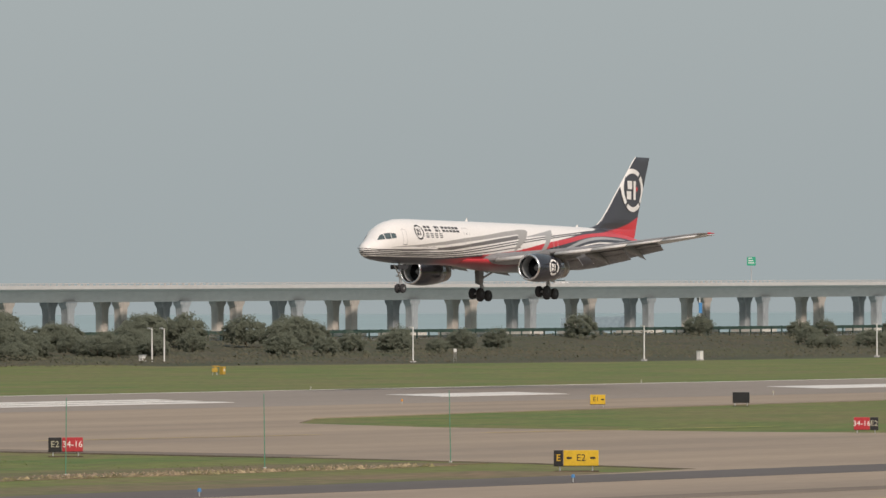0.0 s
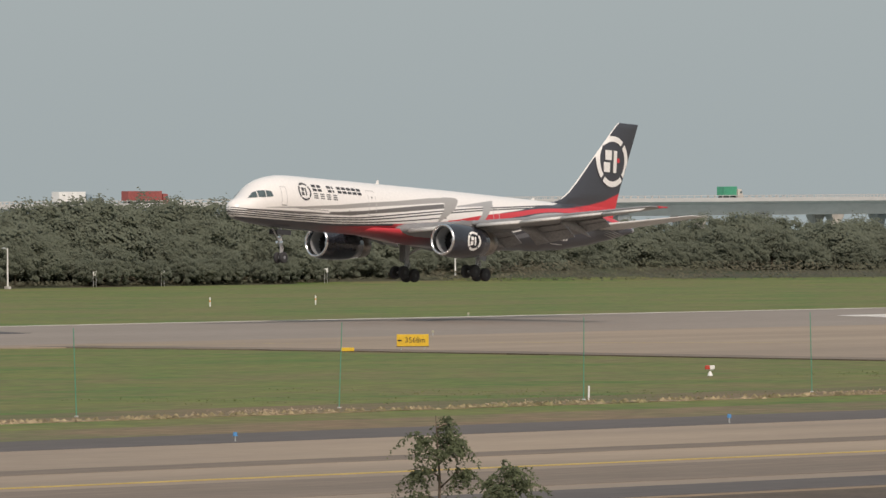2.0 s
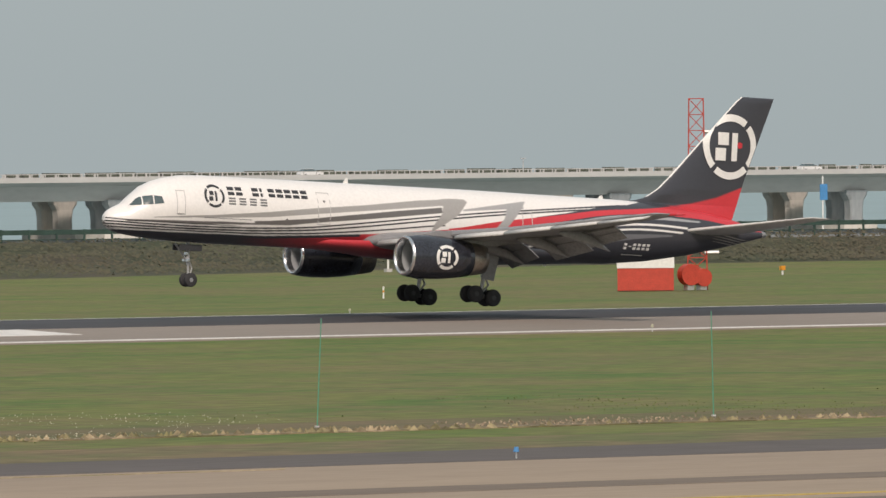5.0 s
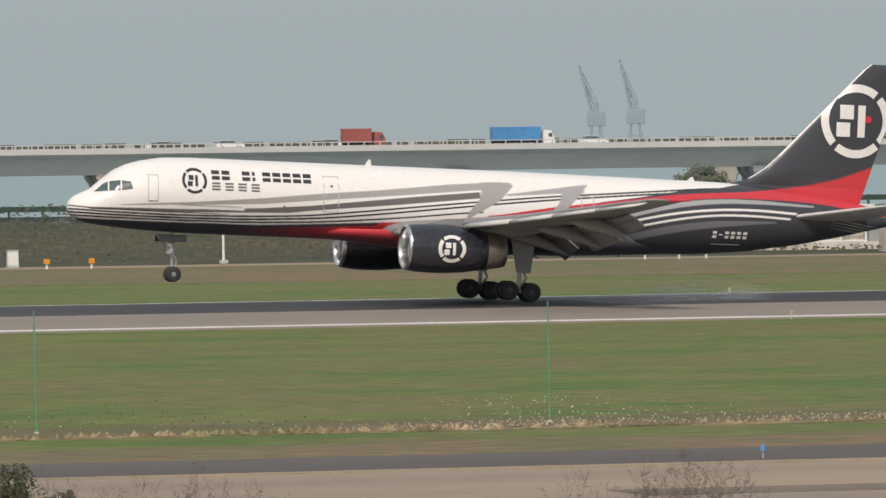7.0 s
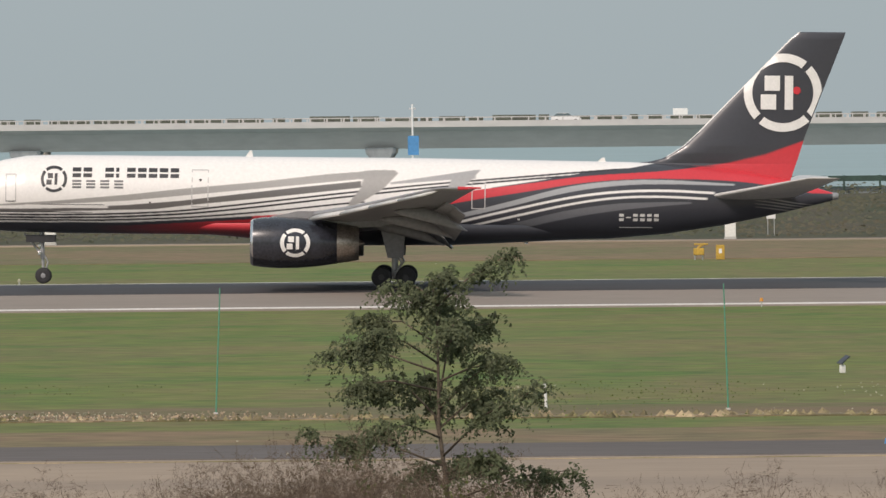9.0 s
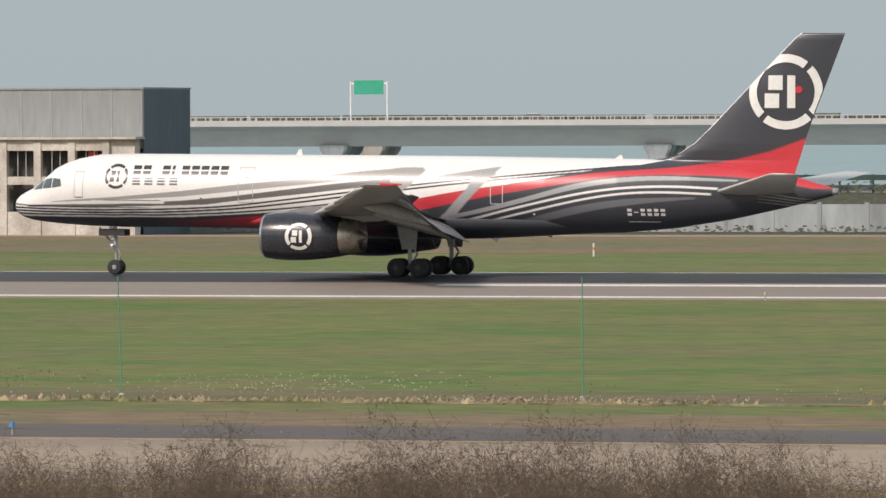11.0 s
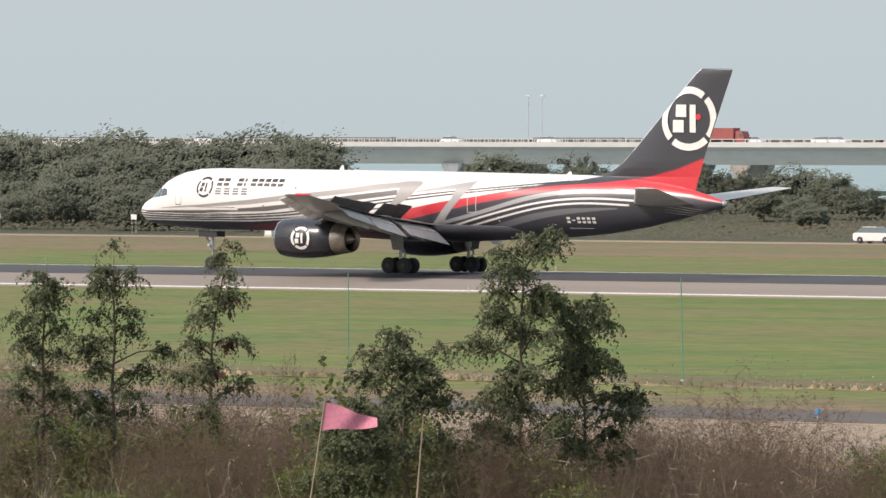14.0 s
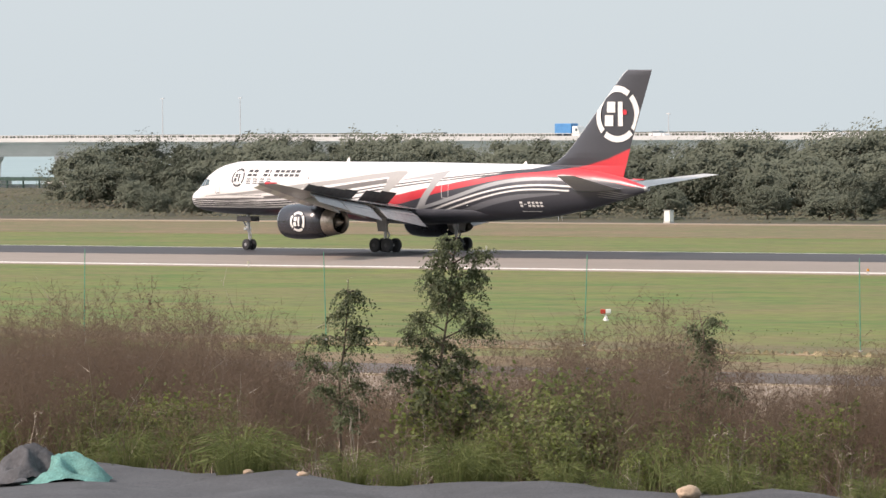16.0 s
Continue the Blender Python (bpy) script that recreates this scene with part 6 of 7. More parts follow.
def make_lamp_poles():
    """Pale camera and light poles along the perimeter road."""
    def pole(az, y, h, twin=False):
        y = float(bank_y(y * math.tan(radians(az)), y))
        t = thing("perimeter_pole", pose(y * math.tan(radians(az)), y, 0), "white perimeter pole with a short arm and lamp head", "pole", "perimeter poles")
        bm = B()
        rod(bm, (0, 0, -0.1), (0, 0, h), 0.11, 0.08, 10)
        part("shaft", bm, "white", t)
        bm = B()
        rod(bm, (0, 0, h - 0.15), (-0.55, 0, h), 0.05, None, 8)
        part("arm", bm, "white", t)
        bm = B()
        box(bm, -0.9, -0.45, -0.14, 0.14, h - 0.08, h + 0.10, 0.04)
        part("lamp_head", bm, "metal", t)
        bm = B()
        box(bm, -0.3, 0.3, -0.3, 0.3, -0.1, 0.25, 0.03)
        part("footing", bm, "concrete", t)
    for az in (54.89, 56.59, 52.97, 53.06, 58.3, 50.45, 48.15, 44.86, 42.38, 42.48, 39.4, 35.63, 31.0, 14.6, 12.0, 7.2, -4.0, -23.6, -24.7, -33.0):
        pole(az, 600, 4.9 if az > 30 else 4.2)
    for az in (10.09, 10.54):
        pole(az, 600, 2.1)
    for az in (52.90, 48.29, 44.6, 42.28, 37.77, 35.8, 40.0, 13.05, 10.42, 57.0, 1.6, -3.4, -43.2, -37.9):
        y = float(bank_y(598 * math.tan(radians(az)), 598))
        t = thing("equipment_box", pose(y * math.tan(radians(az)), y, 0), "white metal equipment box beside the perimeter road", "cabinet", "equipment boxes")
        bm = B()
        box(bm, -0.42, 0.42, -0.3, 0.3, 0.12, 1.25, 0.03)
        part("body", bm, "white", t)
        bm = B()
        box(bm, -0.46, 0.46, -0.34, 0.34, 1.25, 1.33)
        part("lid", bm, "metal", t)
        bm = B()
        box(bm, -0.46, 0.46, -0.34, 0.34, -0.05, 0.12)
        part("plinth", bm, "concrete", t)
    # small notice boards on the bank
    for az in (51.06, 51.2, 47.2, 46.0, 43.66, 45.5, 55.2, 38.9, 37.2, 6.9, 1.9, -1.2, -38.9, -41.5, -44.0, -39.9):
        y = float(bank_y(604 * math.tan(radians(az)), 604))
        t = thing("notice_board", pose(y * math.tan(radians(az)), y, 0.1), "small white notice board on two posts on the bank", "board", "notice boards")
        bm = B()
        box(bm, -0.35, 0.35, -0.02, 0.02, 1.3, 1.8)
        part("board", bm, "white", t)
        for u in (-0.25, 0.25):
            bm = B()
            rod(bm, (u, 0.04, -0.2), (u, 0.04, 1.75), 0.03, None, 6)
            part("post", bm, "metal", t)


make_lamp_poles()


def make_sea_fence():
    """Dark rail fence on the sea wall behind the bank."""
    t = thing("sea_wall_fence", pose(0, 0, 0), "dark green rail fence along the sea wall", "fence", kind="structure")
    for z0, z1 in ((3.55, 4.05), (3.0, 3.1)):
        bm = B()
        box(bm, -780, 1180, 694.95, 695.05, z0, z1)
        part("rail", bm, "dark_green", t)
    bm = B()
    for x in np.arange(-780, 1180, 3.2):
        box(bm, x - 0.09, x + 0.09, 694.9, 695.1, 2.3, 4.1)
    tagged(part("post", bm, "dark_green", t, "dark green fence posts"), kind="stuff")
    bm = B()
    box(bm, -780, 1180, 696, 698.5, 1.0, 3.0)
    part("wall", bm, "pier", t, "grey concrete sea wall")


make_sea_fence()


def make_buildings():
    # weathered two-storey hall with a blank grey block on top
    t = thing("airside_building", pose(-242, 590, 0), "weathered pale concrete building under a windowless grey sheet-metal block", "building")
    bm = B()
    box(bm, 0.3, 26.4, 2.0, 13.2, 7.0, 11.8)
    part("upper_block", bm, "shed_grey", t, "grey sheet-metal upper block")
    bm = B()
    for k in range(11):
        box(bm, 0.3 + k * 2.6, 0.34 + k * 2.6, 1.95, 2.0, 7.1, 11.75)
    tagged(part("seam", bm, "metal", t), kind="stuff")
    bm = B()
    box(bm, 0.2, 26.5, 1.9, 13.3, 11.8, 11.95)
    part("roof_edge", bm, "shed_grey", t)
    # side turned from the sun: its shade is put into the blue-grey colour
    bm = B()
    box(bm, 26.4, 26.5, 1.95, 13.1, 0, 11.8)
    part("side_wall", bm, "shaded_metal", t, "blue-grey side cladding, darkened by shade put into its colour")
    for k in range(9):
        bm = B()
        x = k * 2.95
        box(bm, x, x + 0.62, 0, 0.6, 0, 7.6, 0.03)
        part("column", bm, "plaster", t)
    for z0, z1 in ((0.0, 1.9), (4.1, 4.75), (6.85, 7.75)):
        bm = B()
        box(bm, 0, 24.2, 0.1, 0.55, z0, z1)
        part("floor_band", bm, "plaster", t)
    bm = B()
    box(bm, -0.2, 26.6, -0.3, 1.9, 7.75, 7.95)
    part("canopy", bm, "plaster", t)
    # solid block filling the rooms, the shade indoors put into its dark colour
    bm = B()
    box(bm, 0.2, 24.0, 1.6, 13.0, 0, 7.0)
    part("inner_wall", bm, "room_shade", t)
    for k in range(8):
        bm = B()
        for u in (0.75, 1.45):
            box(bm, k * 2.95 + 0.62 + u, k * 2.95 + 0.68 + u, 0.5, 0.56, 4.75, 6.85)
        part("window_frame", bm, "metal", t)
    for k in range(2):
        bm = B()
        box(bm, 22.2 + k * 1.6, 23.0 + k * 1.6, 0.62, 0.7, 4.9, 7.0)
        part("shutter", bm, "red", t, "faded red shutter")
    bm = B()
    box(bm, 24.2, 26.3, 0.3, 1.6, 0, 7.7)
    part("stair_block", bm, "plaster", t)
    # grey compound walls on both sides
    for x0, x1, y in ((-298, -244, 604), (-214, -150, 606)):
        w = thing("compound_wall", pose(0, 0, 0), "plain pale grey compound wall in panels", "wall", kind="structure")
        x = x0
        while x < x1:
            bm = B()
            box(bm, x, x + 3.6, y, y + 0.2, 0, 2.3)
            part("wall_panel", bm, "pier", w)
            bm = B()
            box(bm, x + 3.6, x + 3.95, y - 0.05, y + 0.25, 0, 2.45)
            part("wall_post", bm, "pier", w)
            x += 3.95
    # higher wall behind, and a yellow steel frame
    w = thing("compound_wall", pose(0, 0, 0), "tall pale grey wall in panels behind the compound", "wall", kind="structure")
    x = -292.0
    while x < -246:
        bm = B()
        box(bm, x, x + 3.6, 640, 640.2, 0, 4.6)
        part("wall_panel", bm, "concrete", w)
        bm = B()
        box(bm, x + 3.6, x + 3.95, 639.9, 640.3, 0, 4.75)
        part("wall_post", bm, "pier", w)
        x += 3.95
    fr = thing("steel_frame", pose(-285.6, 601, 0, 0, 0, 25), "yellow steel frame tower beside the compound wall", "frame")
    for u in (-0.9, 0.9):
        for v in (-0.7, 0.7):
            bm = B()
            box(bm, u - 0.11, u + 0.11, v - 0.11, v + 0.11, 0, 4.9)
            part("leg", bm, "sign_yellow", fr)
    for z in (1.4, 3.0, 4.6):
        for v in (-0.7, 0.7):
            bm = B()
            box(bm, -0.9, 0.9, v - 0.09, v + 0.09, z, z + 0.2)
            part("brace", bm, "sign_yellow", fr)
    bm = B()
    rod(bm, (0, 0, 4.8), (0, 0, 6.4), 0.45, 0.45, 14)
    part("tank", bm, "white", fr, "pale drum on the frame")
    # glazed guard room with a plinth
    g = thing("guard_room", pose(201, 611, 0, 0, 0, -4), "pale glazed guard room on a low concrete plinth", "building")
    bm = B()
    box(bm, -1, 14.5, -0.4, 5, 0, 0.75, 0.03)
    part("plinth", bm, "plaster", g)
    bm = B()
    box(bm, 0, 13.2, 1.4, 4.8, 0.75, 3.6)
    part("inner_wall", bm, "plaster", g)
    bm = B()
    box(bm, -0.5, 13.7, -0.3, 5, 3.6, 3.85)
    part("roof", bm, "white", g)
    for k in range(7):
        bm = B()
        box(bm, k * 2.15, k * 2.15 + 0.16, -0.05, 0.12, 0.75, 3.6)
        part("mullion", bm, "white", g)
    for z in (0.8, 2.3, 3.5):
        bm = B()
        box(bm, 0, 13.0, 0.0, 0.1, z, z + 0.1)
        part("transom", bm, "white", g)
    bm = B()
    box(bm, 13.2, 16.5, 0.8, 4.6, 0, 3.3)
    part("annex", bm, "shed_grey", g)
    # lookout booth on a column, with a steel stair
    k = thing("lookout_booth", pose(172.1, 622, -0.3, 0, 0, -15), "glazed lookout booth with a blue-grey roof on a column", "booth")
    bm = B()
    box(bm, -0.45, 0.45, 0.6, 1.5, 0, 5.3, 0.03)
    part("column", bm, "concrete", k)
    bm = B()
    box(bm, -1.5, 1.5, -0.3, 2.2, 5.1, 5.5, 0.03)
    part("platform", bm, "plaster", k)
    bm = B()
    box(bm, -1.3, 1.3, -0.1, 2.0, 5.5, 6.35)
    part("cabin", bm, "glass", k, "dark glazed cabin")
    for u in (-1.3, -0.43, 0.43, 1.3):
        bm = B()
        box(bm, u - 0.06, u + 0.06, -0.16, -0.08, 5.5, 6.35)
        part("mullion", bm, "white", k)
    bm = B()
    box(bm, -1.75, 1.75, -0.5, 2.4, 6.35, 6.7, 0.05)
    part("roof", bm, "crane", k, "blue-grey roof slab")
    bm = B()
    for q in range(13):
        box(bm, 0.7 + 0.06 * q, 1.5 + 0.06 * q, -1.2, -0.5, 0.3 + q * 0.33, 0.36 + q * 0.33)
    tagged(part("stair_tread", bm, "metal", k), kind="stuff")
    for u in (0.7, 1.5):
        bm = B()
        rod(bm, (u, -0.85, 0.0), (u + 0.8, -0.85, 4.6), 0.07, None, 6)
        part("stringer", bm, "metal", k)
    # checkered hut
    def hut(x, y, cells, rows, label):
        h = thing("checkered_hut", pose(x, y, 0), label, "hut", "checkered huts")
        bm = B()
        box(bm, 0.02, cells * 1.55 - 0.02, 0.02, 2.6, 0.02, rows * 1.45 - 0.02)
        part("core", bm, "plaster", h)
        for i in range(cells):
            for j in range(rows):
                bm = B()
                box(bm, i * 1.55, i * 1.55 + 1.55, -0.03, 0.02, j * 1.45 + 0.25, j * 1.45 + 1.70)
                part("wall_panel", bm, "red" if (i + j) % 2 else "white", h)
        bm = B()
        box(bm, -0.6, cells * 1.55 + 0.6, -0.5, 3.0, rows * 1.45 + 0.26, rows * 1.45 + 0.5)
        part("roof", bm, "white", h)
        bm = B()
        box(bm, 0.3, 1.1, -0.35, -0.03, 2.7, 3.05, 0.03)
        part("air_conditioner", bm, "white", h)
    hut(212.4, 600, 2, 2, "small hut checkered red and white with a flat roof")
    # red and white lattice mast with drums and a low hut at its foot
    m = thing("lattice_mast", pose(336, 512, 0, 0, 0, -33), "tall square lattice mast painted in red and white bands", "mast")
    n = 12
    for k in range(n):
        mat = "red" if k < 4 or k >= 8 else "white"
        z0, z1 = k * 1.25, (k + 1) * 1.25
        w0, w1 = 0.78 - 0.018 * k, 0.78 - 0.018 * (k + 1)
        bm = B()
        cs = [(-1, -1), (1, -1), (1, 1), (-1, 1)]
        for i in range(4):
            a, b = cs[i], cs[(i + 1) % 4]
            rod(bm, (a[0] * w0, a[1] * w0, z0), (a[0] * w1, a[1] * w1, z1), 0.05, None, 6)
            rod(bm, (a[0] * w0, a[1] * w0, z0), (b[0] * w1, b[1] * w1, z1), 0.03, None, 5)
            rod(bm, (b[0] * w0, b[1] * w0, z0), (a[0] * w1, a[1] * w1, z1), 0.03, None, 5)
            rod(bm, (a[0] * w1, a[1] * w1, z1), (b[0] * w1, b[1] * w1, z1), 0.03, None, 5)
        part("lattice_section", bm, mat, m)
    for z in (12.4, 7.2, 2.9):
        bm = B()
        rod(bm, (0.6, -0.3, z), (1.7, -0.3, z), 0.16, None, 12)
        part("antenna_pod", bm, "metal", m)
    hd = thing("cable_drum", pose(334.2, 510.5, 0.0), "pair of faded red cable drums standing by the mast", "drum")
    for u in (0.0, 1.2):
        bm = B()
        rod(bm, (u, -0.4, 1.2 - 0.2 * u), (u + 0.05, 0.4, 1.2 - 0.2 * u), 0.85 - 0.12 * u, None, 20)
        part("drum", bm, "red", hd)
        bm = B()
        box(bm, u - 0.3, u + 0.3, -0.3, 0.3, 0, 0.6 - 0.1 * u)
        part("cradle", bm, "metal", hd)
    low = thing("red_hut", pose(330.5, 511, 0, 0, 0, -33), "low hut, red below and white above", "hut")
    bm = B()
    box(bm, -2.2, 2.2, 0, 2.2, 0, 1.75, 0.03)
    part("base", bm, "red", low)
    bm = B()
    box(bm, -2.25, 2.25, -0.05, 2.25, 1.75, 3.2, 0.03)
    part("upper_wall", bm, "white", low)
    bm = B()
    rod(bm, (0.8, 1, 3.2), (0.8, 1, 5.6), 0.06, None, 8)
    part("mast", bm, "white", low)


M["shaded_metal"] = material("shaded_blue_cladding", (0.10, 0.135, 0.165), 0.6, vary=0.1, scale=0.3, fine=2, stretch=(1, 1, 0.2))
make_buildings()


# ---- things close to the terrace ----
def make_near_things():
    # camera pole
    c = thing("camera_pole", pose(17.9, 93.3, ground_z(93.3) - 0.05), "white steel pole with a dome camera on a bracket", "camera pole")
    h = 4.08
    bm = B()
    rod(bm, (0, 0, 0), (0, 0, h), 0.085, 0.07, 16)
    part("shaft", bm, "white", c)
    bm = B()
    rod(bm, (-0.02, 0, h - 0.12), (-0.30, 0, h - 0.22), 0.022, None, 8)
    rod(bm, (-0.30, 0, h - 0.22), (-0.36, 0, h - 0.30), 0.022, None, 8)
    part("bracket", bm, "white", c)
    bm = B()
    rod(bm, (-0.37, 0, h - 0.44), (-0.37, 0, h - 0.28), 0.10, 0.035, 16)
    part("camera_hood", bm, "white", c)
    bm = B()
    bmesh.ops.create_uvsphere(bm, u_segments=16, v_segments=10, radius=0.085, matrix=Matrix.Translation((-0.37, 0, h - 0.46)))
    part("dome", bm, "shed_grey", c, smooth=True)
    bm = B()
    box(bm, -0.11, -0.06, -0.05, 0.05, h - 0.16, h - 0.05, 0.01)
    part("joint_box", bm, "white", c)
    bm = B()
    rod(bm, (-0.06, 0.02, h - 0.4), (-0.07, 0.02, h + 0.95), 0.006, None, 6)
    part("lightning_rod", bm, "metal", c)
    # orange cabinet
    o = thing("orange_cabinet", pose(162, 117.5, ground_z(117) - 0.1, 0, 0, -54), "orange metal cabinet with a pale plate", "cabinet")
    bm = B()
    box(bm, -0.4, 0.4, -0.35, 0.35, 0, 1.38, 0.03)
    part("body", bm, "orange", o)
    bm = B()
    box(bm, -0.43, 0.43, -0.38, 0.38, 1.38, 1.5, 0.02)
    part("lid", bm, "orange", o)
    bm = B()
    box(bm, 0.02, 0.16, -0.36, -0.352, 0.75, 1.05)
    part("plate", bm, "white", o)
    # pink flag on a leaning cane
    r = 139.0
    x, y = r * math.sin(radians(-37.49)), r * math.cos(radians(-37.49))
    f = thing("pink_flag", pose(x, y, ground_z(y) - 0.1, 0, 0, 37.5), "faded pink cloth flag on a leaning pale cane", "flag")
    top = 8.85 - r * math.tan(radians(1.885)) - ground_z(y) + 0.1
    bm = B()
    rod(bm, (-0.42, 0, 0), (0.0, 0, top + 0.05), 0.020, 0.012, 8)
    part("cane", bm, "straw", f)
    bm = B()
    nx, nz = 16, 8
    grid = [[None] * (nz + 1) for _ in range(nx + 1)]
    for i in range(nx + 1):
        for j in range(nz + 1):
            u, v = i / nx, j / nz
            z = top - 0.02 - v * (0.52 - 0.36 * u) - 0.24 * u - 0.05 * u * u
            grid[i][j] = bm.verts.new((-0.02 - 0.075 * v * (1 - u) + u * 0.95, 0.06 * math.sin(u * 9 + v * 2) * u, z + 0.02 * math.sin(u * 7)))
    for i in range(nx):
        for j in range(nz):
            bm.faces.new((grid[i][j], grid[i + 1][j], grid[i + 1][j + 1], grid[i][j + 1]))
    part("cloth", bm, "pink", f, "rippled pink cloth", smooth=True)
    bm = B()
    rod(bm, (0, 0, -0.1), (0.2, 0, 2.5), 0.022, 0.012, 7)
    ob = part("bare_cane", bm, "straw")
    ob.matrix_basis = pose(r * math.sin(radians(-36.85)), r * math.cos(radians(-36.85)), ground_z(112), 0, 0, 37)
    tagged(ob, "bare pale cane stuck in the soil", "cane")
    # black netting on the ground before the thicket, with a rumpled teal cloth and stones
    bm = B()
    rng = random.Random(5)
    xs = [-150 + 0.8 * k for k in range(160)]
    ys = [96 + 1.25 * k for k in range(15)]
    rows = []
    for yy in ys:
        rows.append([bm.verts.new((xx, yy + (0.8 * math.sin(xx * 0.4) if yy > 112 else 0), 1.62 + 0.10 * math.sin(xx * 0.9 + yy) + rng.uniform(0, 0.09) + (0.14 if yy > 111 else 0))) for xx in xs])
    for a, b in zip(rows, rows[1:]):
        for i in range(len(xs) - 1):
            bm.faces.new((a[i], a[i + 1], b[i + 1], b[i]))
    tagged(part("ground_netting", bm, "tarp", smooth=True), "wrinkled black netting spread over the soil", "netting")
    def cloth(name, az, yy, w, d, h, mat, label):
        bm = B()
        rng2 = random.Random(int(az * 10))
        n = 26
        g = []
        for i in range(n + 1):
            row = []
            for j in range(n + 1):
                u, v = i / n - 0.5, j / n - 0.5
                crease = 1 - abs(noise.noise((u * 3.4 + az, v * 3.4 + u * 2, 0.3))) * 1.6
                z = h * max(0.0, 1 - 3.2 * (u * u + v * v)) * (0.35 + 0.65 * crease)
                row.append(bm.verts.new((u * w * (1 + 0.2 * noise.noise((v * 4, az, 0))), v * d * (1 + 0.2 * noise.noise((u * 4, az, 5))), z + rng2.uniform(0, 0.015))))
            g.append(row)
        for i in range(n):
            for j in range(n):
                bm.faces.new((g[i][j], g[i + 1][j], g[i + 1][j + 1], g[i][j + 1]))
        ob = part(name, bm, mat, smooth=True)
        ob.matrix_basis = pose(yy * math.tan(radians(az)), yy, 1.68, 0, 0, 46)
        tagged(ob, label, "cloth")
    cloth("teal_cloth", -47.62, 110.2, 1.8, 1.7, 0.66, "teal", "rumpled teal cloth lying on the netting")
    cloth("black_sheet", -47.9, 109.7, 1.6, 1.4, 0.85, "tarp", "rumpled black sheet over the teal cloth")
    for az, yy, s in ((-43.06, 112.2, 0.24), (-45.9, 113.0, 0.13), (-46.3, 113.2, 0.11)):
        bm = B()
        bmesh.ops.create_icosphere(bm, subdivisions=3, radius=s)
        for v in bm.verts:
            v.co *= 1 + 0.28 * noise.noise(v.co * 3 / s * 0.6 + Vector((az, 0, 0)))
            v.co.z *= 0.6
        ob = part("stone", bm, "stone", smooth=True)
        ob.matrix_basis = pose(yy * math.tan(radians(az)), yy, 1.86, 0, 0, az * 7)
        tagged(ob, "rough tan stone on the edge of the netting", "stone", "stones")


make_near_things()


